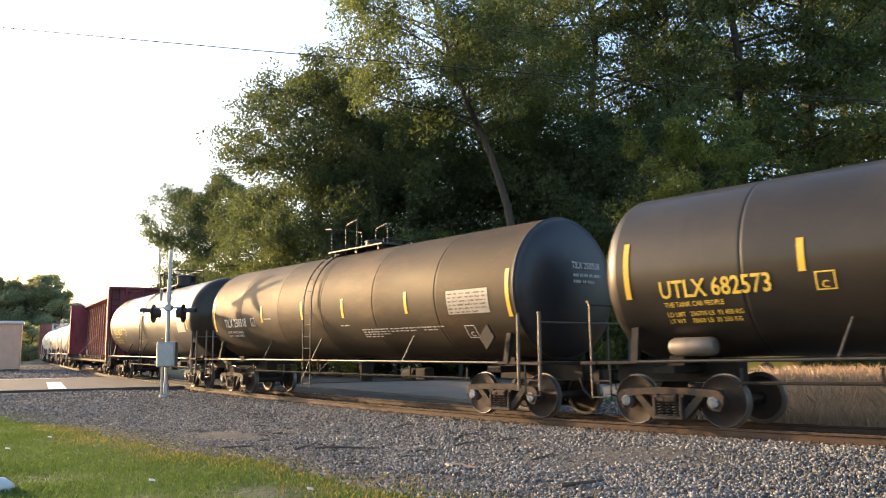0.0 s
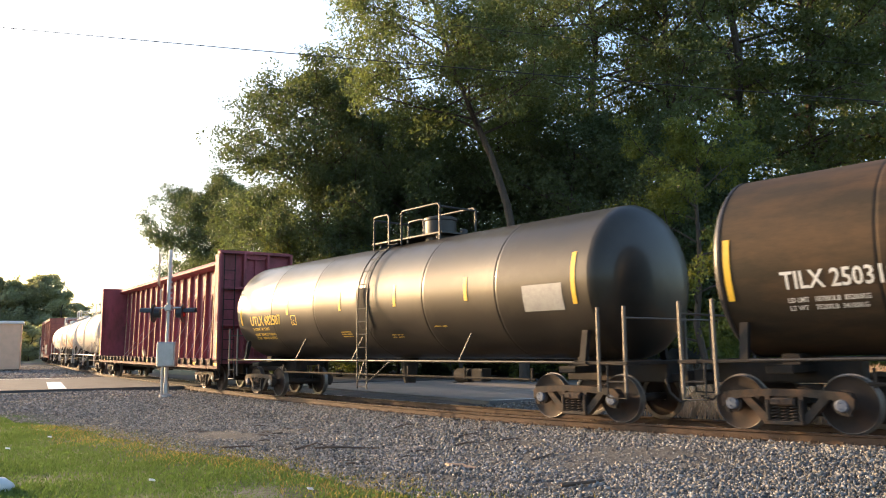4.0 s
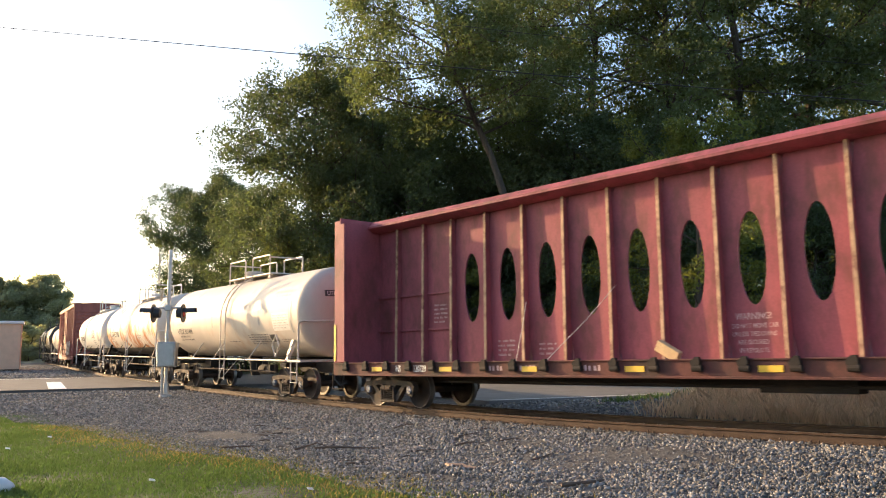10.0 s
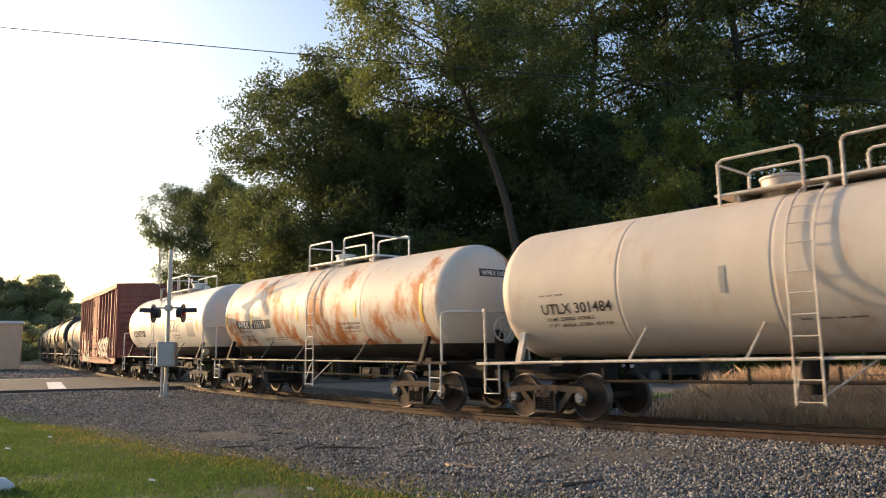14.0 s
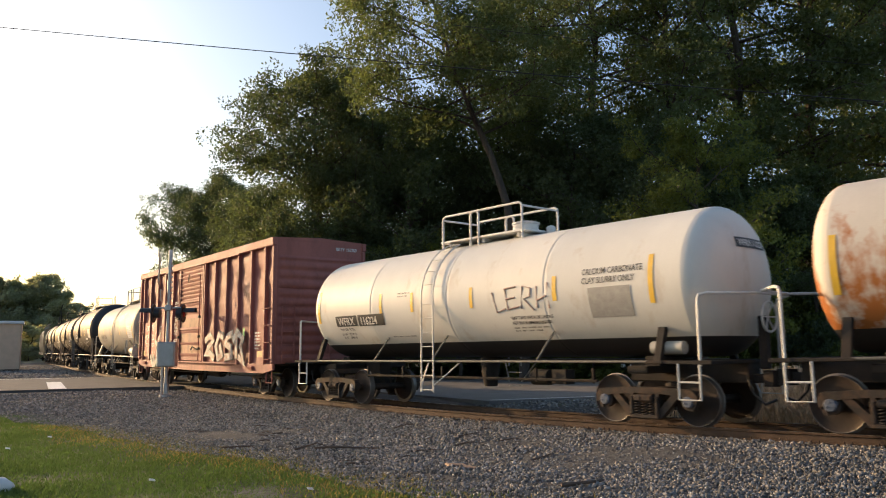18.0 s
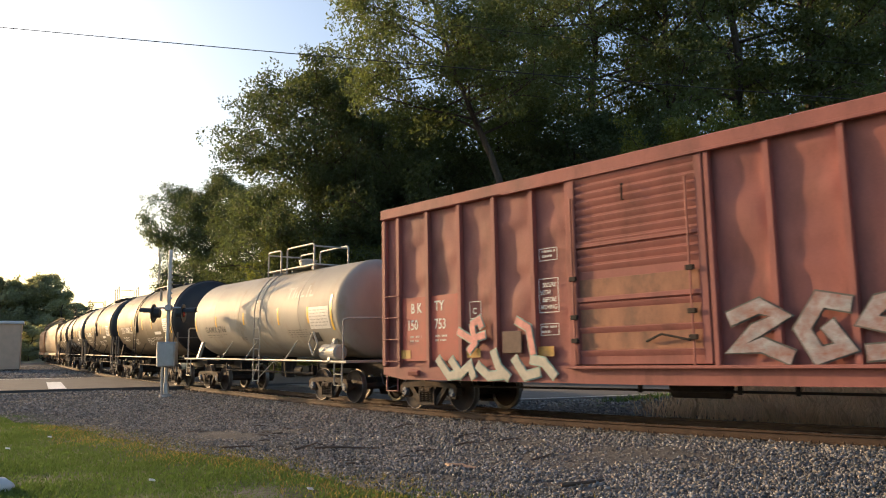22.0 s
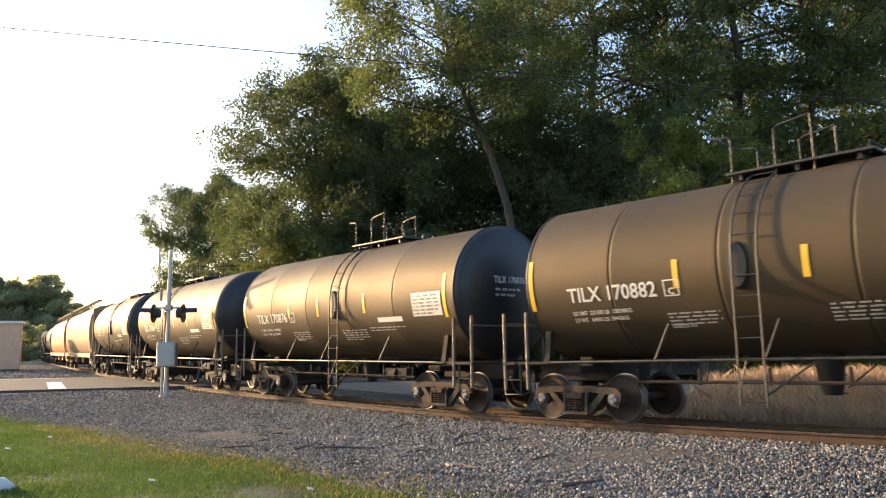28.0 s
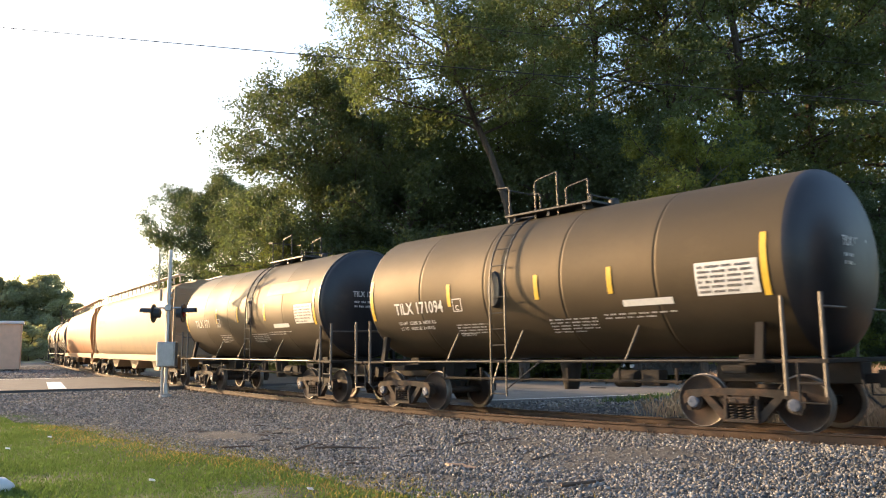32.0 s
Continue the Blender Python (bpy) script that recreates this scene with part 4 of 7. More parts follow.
    for ys in (-1, 1):
        part("side_sill", Shape().box((0, ys * 1.36, 0.98), (2 * Lh - 0.1, 0.1, 0.34), bevel=0.012), M_BEAMSILL, car, "grimy red side sill")
        part("sill_flange", Shape().box((0, ys * 1.36, 0.83), (2 * Lh - 2.6, 0.16, 0.05), bevel=0.008), M_BEAMSILL, car)
        part("sill_cap", Shape().box((0, ys * 1.40, 1.14), (2 * Lh - 0.1, 0.1, 0.03), bevel=0.006), M_BEAMSILL, car)
        for k in range(26):
            x = -Lh + 0.7 + k * (2 * Lh - 1.4) / 25
            w = Shape()
            w.lathe([(x - 0.09, 0.0), (x - 0.09, 0.06), (x + 0.09, 0.06), (x + 0.09, 0.0)], "x", (0, ys * 1.46, 0.99), 10)
            w.prism([(x - 0.12, 1.10), (x - 0.02, 1.19), (x + 0.05, 1.19), (x + 0.07, 1.08), (x + 0.02, 0.95), (x - 0.07, 0.95)], "y", ys * 1.42, ys * 1.5)
            part("winch", w, M_UNDER, car)
            if k % 3 == 1:
                part("reflector", Shape().box((x + 0.42, ys * 1.416, 0.98), (0.42, 0.012, 0.11), bevel=0.003), M_YELLOW, car, "yellow reflective strip")
    cs = Shape().box((0, 0, 0.86), (2 * Lh - 1.0, 0.6, 0.5), bevel=0.02)
    cs.tube([(-half + 1.5, -0.9, 0.68), (half - 1.5, -0.9, 0.68)], 0.03, 6)
    cs.box((1.2, -0.7, 0.72), (1.6, 0.4, 0.3))
    part("centre_sill", cs, M_UNDER, car)
    # bulkheads
    for sg in (-1, 1):
        x = sg * (Lh - 0.35)
        bh = Shape()
        bh.box((x, 0, (floor_z + 5.16) / 2), (0.05, 2.8, 5.16 - floor_z), bevel=0.01)
        part("bulkhead", bh, M_BEAMRED, car, "red steel end bulkhead")
        fr = Shape()
        for y in (-1.36, -0.45, 0.45, 1.36):
            fr.box((x + sg * 0.14, y, (floor_z + 5.1) / 2), (0.26, 0.09, 5.1 - floor_z), bevel=0.012)
        for z in (floor_z + 0.06, 2.4, 3.75, 5.06):
            fr.box((x + sg * 0.14, 0, z), (0.24, 2.7, 0.09), bevel=0.012)
        for y in (-1.40, 1.40):
            fr.box((x, y, (floor_z + 5.04) / 2), (0.44, 0.05, 5.04 - floor_z - 0.1), bevel=0.01)
        part("bulkhead_frame", fr, M_BEAMRED, car)
        ld = Shape()
        for y in (-1.25, -0.85):
            ld.tube([(x + sg * 0.32, y, 1.0), (x + sg * 0.32, y, 5.0)], 0.02, 6)
        for k in range(10):
            ld.tube([(x + sg * 0.32, -1.25, 1.15 + k * 0.36), (x + sg * 0.32, -0.85, 1.15 + k * 0.36)], 0.013, 6)
        part("ladder", ld, M_UNDER, car)
        part("reflector", Shape().box((x + sg * 0.2, -1.432, 1.7), (0.1, 0.012, 1.0), bevel=0.003), M_YELLOW, car, "yellow reflective strip")
        coupler(car, 11.85, sg, M_UNDER)
        hp = Shape()
        hp.tube([(sg * (Lh + 0.05), -1.35, 0.45), (sg * (Lh + 0.05), -1.35, 0.95), (sg * (Lh - 0.4), -1.35, 0.95), (sg * (Lh - 0.4), -1.35, 0.45), (sg * (Lh + 0.05), -1.35, 0.45)], 0.02, 6)
        part("step", hp, M_UNDER, car)
    # loose tie-down straps
    for x, z, lean in ((4.46, 2.72, 0.95), (5.68, 2.78, 1.75), (6.80, 2.76, 1.75), (3.23, 2.75, 0.5), (8.0, 2.7, 1.3), (-2.9, 2.7, -1.0), (-5.4, 2.5, 0.7)):
        part("tie_down_strap", Shape().tube([(x, -0.22, z), (x + lean * 0.42, -0.72, z - (z - 1.12) * 0.45), (x + lean, -1.42, 1.12)], 0.008, 5), M_PALESTRAP, car, "loose pale tie-down strap")
    # stencilled warnings
    for words, size, x, z in (("WARNING!", 0.20, inner - 2.25, 2.55), ("DO NOT MOVE CAR", 0.12, inner - 2.35, 2.36), ("UNLESS TIEDOWNS", 0.12, inner - 2.35, 2.20), ("ARE SECURED", 0.12, inner - 2.25, 2.04), ("IN KEYSLOTS", 0.12, inner - 2.2, 1.88),
                              ("LOADING & UNLOADING", 0.13, inner - 1.0, 3.85), ("INSTRUCTIONS", 0.15, inner - 0.95, 3.66),
                              ("WARNING!", 0.17, -0.3, 1.86), ("DO NOT MOVE CAR", 0.12, -0.38, 1.70), ("UNLESS TIEDOWNS", 0.12, -0.38, 1.55), ("ARE SECURED", 0.12, -0.28, 1.40), ("IN KEYSLOTS", 0.12, -0.25, 1.25)):
        part("lettering", on_plane(shifted(text_shape(words, size, 0.8), x - 0.1, z), -0.028), M_FADED, car, smooth=False)
    pr = []
    for i, (x, z, w, nl) in enumerate(((inner - 4.2, 1.75, 0.7, 4), (inner - 6.2, 1.65, 0.7, 4), (-6.5, 1.6, 0.6, 4), (-8.8, 2.6, 0.5, 5), (-5.2, 1.5, 0.5, 3), (3.0, 1.7, 0.5, 2))):
        pr += bars(x, z, w, nl, 0.05, 0.11, 30 + i)
    part("small_print", on_plane(flat2d(pr), -0.03), M_FADED, car, smooth=False)
    for words, x in (("NS", -8.75), ("120729", -8.08)):
        part("lettering", on_plane(shifted(text_shape(words, 0.22, 0.72), x, 0.92), -1.415), M_WHITEPAINT, car, smooth=False)
    part("small_print", on_plane(flat2d(bars(-5.5, 0.95, 0.55, 1, 0.11, 0.1, 81) + bars(-4.6, 0.95, 0.55, 1, 0.11, 0.1, 82) + bars(-2.9, 0.95, 0.55, 1, 0.11, 0.1, 83)), -1.415), M_FADED, car, smooth=False)
    part("wood_block", Shape().box((-1.2, -1.1, 1.3), (0.5, 0.12, 0.22), (10, 30, 0)), M_WOODPALE, car, "pale wood block")
    Shape.along = 0.0
    CARS.append((car, rear, front, trucks_under(car, half)))
    return car


M_PALESTRAP = surface("strap_pale", (0.50, 0.46, 0.42), 0.8, var=0.2, scale=6, bump=0.1)
M_WOODPALE = surface("pale_wood", (0.5, 0.36, 0.2), 0.7, var=0.2, scale=6, bump=0.2)
centerbeam_car(19.80, 38.05)


def extra_beige(car, half, R, zc, zt):
    print_lines(car, R, zc, [("LD LMT 225800LB  102350KG", 0.105, -half + 0.22, 1.98), ("LT WT   60100LB  27350KG  NEW 9-00", 0.105, -half + 0.22, 1.84)], M_BLACKPAINT)
    bar_block(car, R, zc, [(-half + 0.15, 2.5, 0.9, 1), (0.3, 1.72, 1.5, 1), (half - 0.3, 1.75, 0.6, 2)], M_BLACKPAINT)
    part("small_print", on_tank(flat2d(bars(2.25, 1.95, 1.6, 5, 0.045, 0.09, 75)), R, zc, 0.01), M_BLACKPAINT, car, smooth=False)
    part("small_print", on_tank(flat2d(bars(4.55, 3.3, 1.15, 4, 0.08, 0.135, 77)), R, zc, 0.01), M_GREYPAINT, car, smooth=False)
    plate("data_panel", car, R, zc, 4.47, 2.08, 5.7, 2.66, M_WHITEPAINT, label="pale blue-white data panel")
    part("small_print", on_tank(flat2d(bars(4.55, 2.56, 1.05, 6, 0.03, 0.08, 78)), R, zc, 0.014), M_GREYPAINT, car, smooth=False)
    plate("black_panel", car, R, zc, 3.96, 1.68, 4.46, 1.96, M_BLACKPAINT, label="black stencil panel")
    for k in range(4):
        w0, w1 = math.pi / 2 * k, math.pi / 2 * (k + 1)
        part("placard_holder", Shape().tube([(half + 0.26 * math.cos(w0), -1.5, 1.62 + 0.338 * math.sin(w0)), (half + 0.26 * math.cos(w1), -1.5, 1.62 + 0.338 * math.sin(w1))], 0.03, 6), M_BEIGEPIPE, car, "diamond placard frame")
    head_name(car, half, R, zc, "UTLX 301484", -0.72, 3.10, 1.12, M_BLACKPAINT, 1.23)


WHITE_RAILS = dict(seams=3, posts="loop")
tank_car("beige tank car with black reporting letters and rust stains", 4.23, 14.31, 1.41, 2.66, 0.95, M_BEIGE, M_BEIGEPIPE,
         [("UTLX 301484", 0.30, -4.9, 2.13, M_BLACKPAINT, 1.0)],
         [(-0.92, 2.3, 2.76), (3.37, 2.29, 2.78), (5.78, 2.0, 3.0)], M_GREYPAINT, ladder_x=0.5, rails=(-1.2, 0.32, 0.97, 2.5, 0.72), dome=(-0.3, 0.36, 0.36), black_sill=False, extra=extra_beige, trim=(-0.25, 0.28), **WHITE_RAILS)


def extra_rusty(car, half, R, zc, zt):
    plate("name_panel", car, R, zc, -4.92, 2.2, -3.88, 2.47, M_BLACKPAINT, label="black reporting panel")
    plate("name_panel", car, R, zc, -3.74, 2.18, -2.42, 2.47, M_BLACKPAINT, label="black reporting panel")
    part("lettering", on_tank(shifted(text_shape("WFRX", 0.31, 0.92), -4.8, 2.23), R, zc, 0.014), M_WHITEPAINT, car, smooth=False)
    part("lettering", on_tank(shifted(text_shape("116313", 0.31, 0.92), -3.62, 2.22), R, zc, 0.014), M_WHITEPAINT, car, smooth=False)
    print_lines(car, R, zc, [("THE TANK CAR PEOPLE", 0.105, -4.88, 2.06), ("LD LMT   225200 LB  102 150 KG", 0.105, -4.88, 1.88), ("LT WT    60800 LB  27 600 KG", 0.105, -4.88, 1.75)], M_BLACKPAINT, 0.8)
    print_lines(car, R, zc, [("VENT TANK WHEN UNLOADING", 0.10, 1.75, 2.16), ("NOT FOR FLAMMABLE LIQUIDS", 0.10, 1.75, 2.04)], M_BLACKPAINT, 0.8)
    bar_block(car, R, zc, [(-3.0, 1.82, 1.9, 2), (1.8, 1.94, 1.2, 1)], M_BLACKPAINT)
    head_name(car, half, R, zc, "WFRX 116313", -0.45, 3.22, 1.12, M_BLACKPAINT, 1.13)
    hand_brake(car, half + 1.98, 0.0, 1.95, M_WHITEPIPE)


tank_car("white tank car with broad orange rust stains", -10.30, 0.04, 1.41, 2.66, 0.95, M_RUSTYWHITE, M_WHITEPIPE, [],
         [(-5.8, 2.13, 3.07), (-3.78, 2.35, 2.85), (-0.58, 2.35, 2.85), (2.7, 2.35, 2.83), (5.7, 2.13, 3.07)], ladder_x=0.46, rails=(-1.2, 0.2, 0.9, 2.5, 0.72), dome=(0.0, 0.3, 0.36), black_sill=True, side_rail=M_GREYDARK, extra=extra_rusty, trim=(-0.30, 0.18), rear_head=0.5, **WHITE_RAILS)


def extra_white(car, half, R, zc, zt):
    plate("name_panel", car, R, zc, -4.78, 2.1, -3.76, 2.4, M_BLACKPAINT, label="black reporting panel")
    plate("name_panel", car, R, zc, -3.70, 2.09, -2.54, 2.4, M_BLACKPAINT, label="black reporting panel")
    part("lettering", on_tank(shifted(text_shape("WFRX", 0.30, 0.92), -4.68, 2.14), R, zc, 0.014), M_WHITEPAINT, car, smooth=False)
    part("lettering", on_tank(shifted(text_shape("116224", 0.30, 0.85), -3.62, 2.13), R, zc, 0.014), M_WHITEPAINT, car, smooth=False)
    print_lines(car, R, zc, [("TANK CAR PEOPLE", 0.10, -4.68, 1.98), ("LD LMT   225200 LB", 0.10, -4.68, 1.84), ("LT WT    60800 LB", 0.10, -4.68, 1.72), ("VENT TANK WHEN UNLOADING", 0.10, 2.0, 2.05), ("NOT FOR FLAMMABLE LIQUIDS", 0.10, 2.0, 1.93), ("CALCIUM CARBONATE", 0.17, 4.05, 2.86), ("CLAY SLURRY ONLY", 0.17, 4.05, 2.68)], M_BLACKPAINT, 0.8)
    bar_block(car, R, zc, [(-2.4, 1.72, 1.3, 1), (2.0, 1.83, 1.0, 2), (-1.9, 2.85, 0.5, 2)], M_GREYDARK)
    plate("data_panel", car, R, zc, 4.2, 2.0, 5.2, 2.6, M_GREYPAINT, label="grey data panel")
    strokes = [[(0.0, 0.86), (0.1, 0.12), (0.38, 0.24)], [(0.40, 0.92), (0.45, 0.2)], [(0.38, 0.95), (0.72, 1.0)], [(0.42, 0.58), (0.68, 0.62)], [(0.45, 0.2), (0.78, 0.28)],
               [(0.85, 0.2), (0.92, 1.0), (1.15, 0.9), (1.12, 0.62), (0.95, 0.55), (1.2, 0.12)], [(1.32, 0.95), (1.30, 0.2)], [(1.31, 0.45), (1.58, 0.6)], [(1.62, 1.05), (1.63, 0.15)]]
    for st in strokes:
        pts = []
        for q, w in st:
            x, z = 1.53 + q, 2.16 + w * 0.6
            pts.append((x, -(R + 0.004) * math.cos((z - zc) / R), zc + (R + 0.004) * math.sin((z - zc) / R)))
        part("graffiti", Shape().tube(pts, 0.020, 5), M_GRAFBROWN, car, "faded brown spray-painted stroke")
    head_name(car, half, R, zc, "WFRX 116224", -0.42, 3.22, 1.12, M_BLACKPAINT, 1.09)
    hand_brake(car, half + 1.98, 0.0, 1.95, M_WHITEPIPE)
    br = Shape().lathe([(-0.35, 0.01), (-0.33, 0.12), (0.33, 0.12), (0.35, 0.01)], "x", (half + 0.6, -1.1, 1.42), 16)
    part("air_reservoir", br, M_GREYPIPE, car)


M_GRAFBROWN = surface("spray_paint_brown", (0.36, 0.25, 0.21), 0.7, var=0.3, scale=8, bump=0)
M_GRAFGREY = surface("spray_paint_silver", (0.33, 0.33, 0.34), 0.6, var=0.4, scale=4, bump=0, dirt=(0.27, 0.12, 0.09), amount=0.75, dirt_scale=3.0)
M_GRAFTEAL = surface("spray_paint_teal", (0.30, 0.42, 0.36), 0.6, var=0.3, scale=5, bump=0)
M_GRAFPINK = surface("spray_paint_pink", (0.62, 0.26, 0.22), 0.6, var=0.3, scale=5, bump=0)
tank_car("white tank car with a black lower band and brown scrawl", -24.84, -14.50, 1.41, 2.66, 0.95, M_WHITETANK, M_WHITEPIPE, [],
         [(-5.65, 2.23, 3.14), (-2.68, 2.4, 2.9), (-1.38, 2.38, 2.86), (0.78, 2.37, 2.84), (3.28, 2.4, 2.9), (5.6, 2.23, 3.14)], ladder_x=-0.62, rails=(-1.0, 0.3, 0.02, 1.75, 0.72), dome=(1.29, 0.3, 0.36), black_sill=True, side_rail=M_GREYDARK, extra=extra_white, trim=(-0.42, 0.14), rear_head=0.5, **WHITE_RAILS)


M_PATCHRED = surface("repaint_red", (0.34, 0.06, 0.045), 0.6, var=0.2, scale=3, bump=0.05)


def ribbon(pts, w, y):
    """A flat brush stroke of width w along points in the plane y, mitred at its bends."""
    P = [Vector(p) for p in pts]
    n = len(P)
    P[0] = P[0] - (P[1] - P[0]).normalized() * w * 0.35
    P[-1] = P[-1] + (P[-1] - P[-2]).normalized() * w * 0.35
    vs = []
    for i, p in enumerate(P):
        a = (P[i] - P[i - 1]).normalized() if i else (P[1] - P[0]).normalized()
        b = (P[i + 1] - P[i]).normalized() if i < n - 1 else a
        m = Vector((-a.y - b.y, a.x + b.x))
        m = m.normalized() if m.length > 0.2 else Vector((-a.y, a.x))
        k = min(1.5, 1 / max(0.4, m.dot(Vector((-a.y, a.x))))) * w / 2
        vs += [(p.x + m.x * k, y, p.y + m.y * k), (p.x - m.x * k, y, p.y - m.y * k)]
    return Shape().put(vs, [(2 * i, 2 * i + 1, 2 * i + 3, 2 * i + 2) for i in range(n - 1)])


def strokes(car, name, lines, w, y, mat, edge, label):
    """Broad sprayed strokes with a dark edge; they make no words."""
    for k, pts in enumerate(lines):
        part(name + "_outline", ribbon(pts, w + 0.055, y - 0.0015 * k), edge, car, smooth=False)
        part(name, ribbon(pts, w, y - 0.016 - 0.0015 * k), mat, car, label, smooth=False)


def unit(paths, x, z, w, h):
    return [[(x + a * w, z + b * h) for a, b in p] for p in paths]


def boxcar(rear, front):
    half = (front - rear) / 2
    car = tagged(new("boxcar"), "dented rust-red steel boxcar with spray-painted graffiti", "boxcar")
    X0, X1 = -7.42, 7.98
    mid = (X0 + X1) / 2
    W = 1.58
    z0, z1 = 1.06, 4.76
    rnd = random.Random(5)
    door0, door1 = -1.45, 1.57
    posts_l = [X0 + 0.05, -6.81, -5.72, -4.62, -3.52, -2.42, door0]
    posts_r = [door1 + 0.06, 2.65, 3.82, 4.96, 6.12, 7.27, X1 - 0.05]
    for ys in (-1, 1):
        # dented side sheets set back between the posts
        for posts in (posts_l, posts_r):
            for a, b in zip(posts[:-1], posts[1:]):
                sh = Shape()
                nx, nz = 14, 40
                vs = []
                off = rnd.uniform(0, 50)
                for j in range(nz + 1):
                    for i in range(nx + 1):
                        u, w = i / nx, j / nz
                        e = min(1, 6 * min(u, 1 - u)) * min(1, 14 * min(w, 1 - w))
                        d = -0.058 + e * (0.050 * noise.noise((u * 0.9 + off, w * 5.5, off)) + 0.028 * noise.noise((u * 1.6, w * 11.0, off + 20)))
                        d += e * 0.016 * noise.noise((u * 6, w * 20, off + 9)) * max(0.0, 1.0 - 1.6 * w)
                        vs.append((a + (b - a) * u, ys * (W + d), z0 + (z1 - z0) * w))
                sh.put(vs, [(j * (nx + 1) + i, j * (nx + 1) + i + 1, (j + 1) * (nx + 1) + i + 1, (j + 1) * (nx + 1) + i) for j in range(nz) for i in range(nx)])
                part("side_sheet", sh, M_BOXRED, car, angle=180)
            for a in posts[1:-1]:
                part("side_post", Shape().prism([(a - 0.065, ys * (W - 0.05)), (a - 0.05, ys * (W + 0.055)), (a + 0.05, ys * (W + 0.055)), (a + 0.065, ys * (W - 0.05))], "z", z0 - 0.02, z1 + 0.01), M_BOXRED, car)
        # plug door in two leaves of ribs, with its frame, rods and tracks
        dw = door1 - door0 - 0.12
        dc = (door0 + door1) / 2
        door = part("door", Shape().box((dc, ys * (W + 0.0), (z0 + z1) / 2), (dw, 0.05, z1 - z0 - 0.06), bevel=0.008), M_BOXRED, car, "ribbed sliding plug door")
        for k in range(15):
            zz = 2.46 + 0.158 * k if k >= 3 else (1.30, 1.74, 2.20)[k]
            part("door_rib", Shape().prism([(ys * (W + 0.02), zz - 0.065), (ys * (W + 0.075), zz + 0.035), (ys * (W + 0.075), zz + 0.05), (ys * (W + 0.02), zz + 0.065)], "x", dc - dw / 2 + 0.14, dc + dw / 2 - 0.14), M_BOXRED, door)
        for x in (dc - dw / 2 + 0.06, dc + dw / 2 - 0.06):
            part("door_stile", Shape().box((x, ys * (W + 0.04), (z0 + z1) / 2), (0.15, 0.09, z1 - z0 - 0.06), bevel=0.01), M_BOXRED, door)
        for za, zb in ((1.36, 1.68), (1.80, 2.14), (2.36, 2.72)):
            part("worn_panel", Shape().box((dc, ys * (W + 0.028), (za + zb) / 2), (dw - 0.34, 0.012, zb - za), bevel=0.004), M_DOORWEAR, door, "rust-worn lower door panel")
        for z, h in ((3.38, 0.07), (2.33, 0.09)):
            part("door_rail", Shape().box((dc, ys * (W + 0.05), z), (dw - 0.26, 0.06, h), bevel=0.008), M_BOXRED, door)
        for x in (dc - dw / 2 + 0.06, dc + dw / 2 - 0.30):
            part("door_rod", Shape().tube([(x, ys * (W + 0.115), z0 - 0.05), (x, ys * (W + 0.115), z1 - 0.4)], 0.02, 6), M_BOXRED, door)
            for z in (1.55, 2.0, 2.75):
                part("rod_bracket", Shape().box((x, ys * (W + 0.11), z), (0.16, 0.07, 0.09), bevel=0.01), M_UNDER, door, "dark rod bracket")
        part("door_handle", Shape().tube([(dc - 0.15, ys * (W + 0.09), 4.15), (dc - 0.15, ys * (W + 0.14), 4.15), (dc - 0.15, ys * (W + 0.14), 4.45), (dc - 0.15, ys * (W + 0.09), 4.45)], 0.02, 6), M_UNDER, door)
        part("door_handle", Shape().tube([(dc + 0.2, ys * (W + 0.09), 1.5), (dc + 0.55, ys * (W + 0.15), 1.62), (dc + 1.1, ys * (W + 0.13), 1.5)], 0.022, 6), M_UNDER, door)
        for x in (door0 - 0.0, door1 + 0.03):
            part("door_post", Shape().box((x, ys * (W + 0.01), (z0 + z1) / 2), (0.10, 0.13, z1 - z0 + 0.02), bevel=0.012), M_BOXRED, car)
        part("door_track", Shape().box((1.85, ys * (W + 0.09), z0 - 0.02), (6.8, 0.13, 0.06), bevel=0.008), M_BOXRED, car)
        part("door_track", Shape().box((1.0, ys * (W + 0.075), z1 + 0.0), (8.4, 0.09, 0.06), bevel=0.008), M_BOXRED, car)
        ss = Shape()
        ss.prism([(X0, 1.06), (X1, 1.06), (X1, 0.88), (X1 - 0.75, 0.76), (0.3, 0.72), (X0 + 0.75, 0.76), (X0, 0.88)], "y", ys * (W - 0.04), ys * (W + 0.03))
        part("side_sill", ss, M_BOXRED, car, "dented side sill")
        for x in (-6.22, 6.32):
            part("jack_pad", Shape().box((x, ys * (W + 0.06), 0.92), (0.36, 0.10, 0.11), (18, 0, 0), 0.01), M_BOXRED, car)
        part("top_chord", Shape().box((mid, ys * (W + 0.02), z1 + 0.13), (X1 - X0 + 0.04, 0.16, 0.26), bevel=0.02), M_BOXRED, car)
    # corrugated ends
    for sg in (-1, 1):
        xe = X1 if sg > 0 else X0
        sh = Shape()
        nz = 88
        vs = []
        for j in range(nz + 1):
            z = z0 + (z1 + 0.22 - z0) * j / nz
            w = (z - z0) / 0.295
            bulge = 0.11 * max(0, math.sin(math.pi * ((w % 1.0)))) ** 0.7 if z < z1 - 0.32 else 0.0
            for y in (-W, -W + 0.12, -W + 0.2, W - 0.2, W - 0.12, W):
                vs.append((xe - sg * 0.03 + sg * bulge * (abs(y) < W - 0.15), y, z))
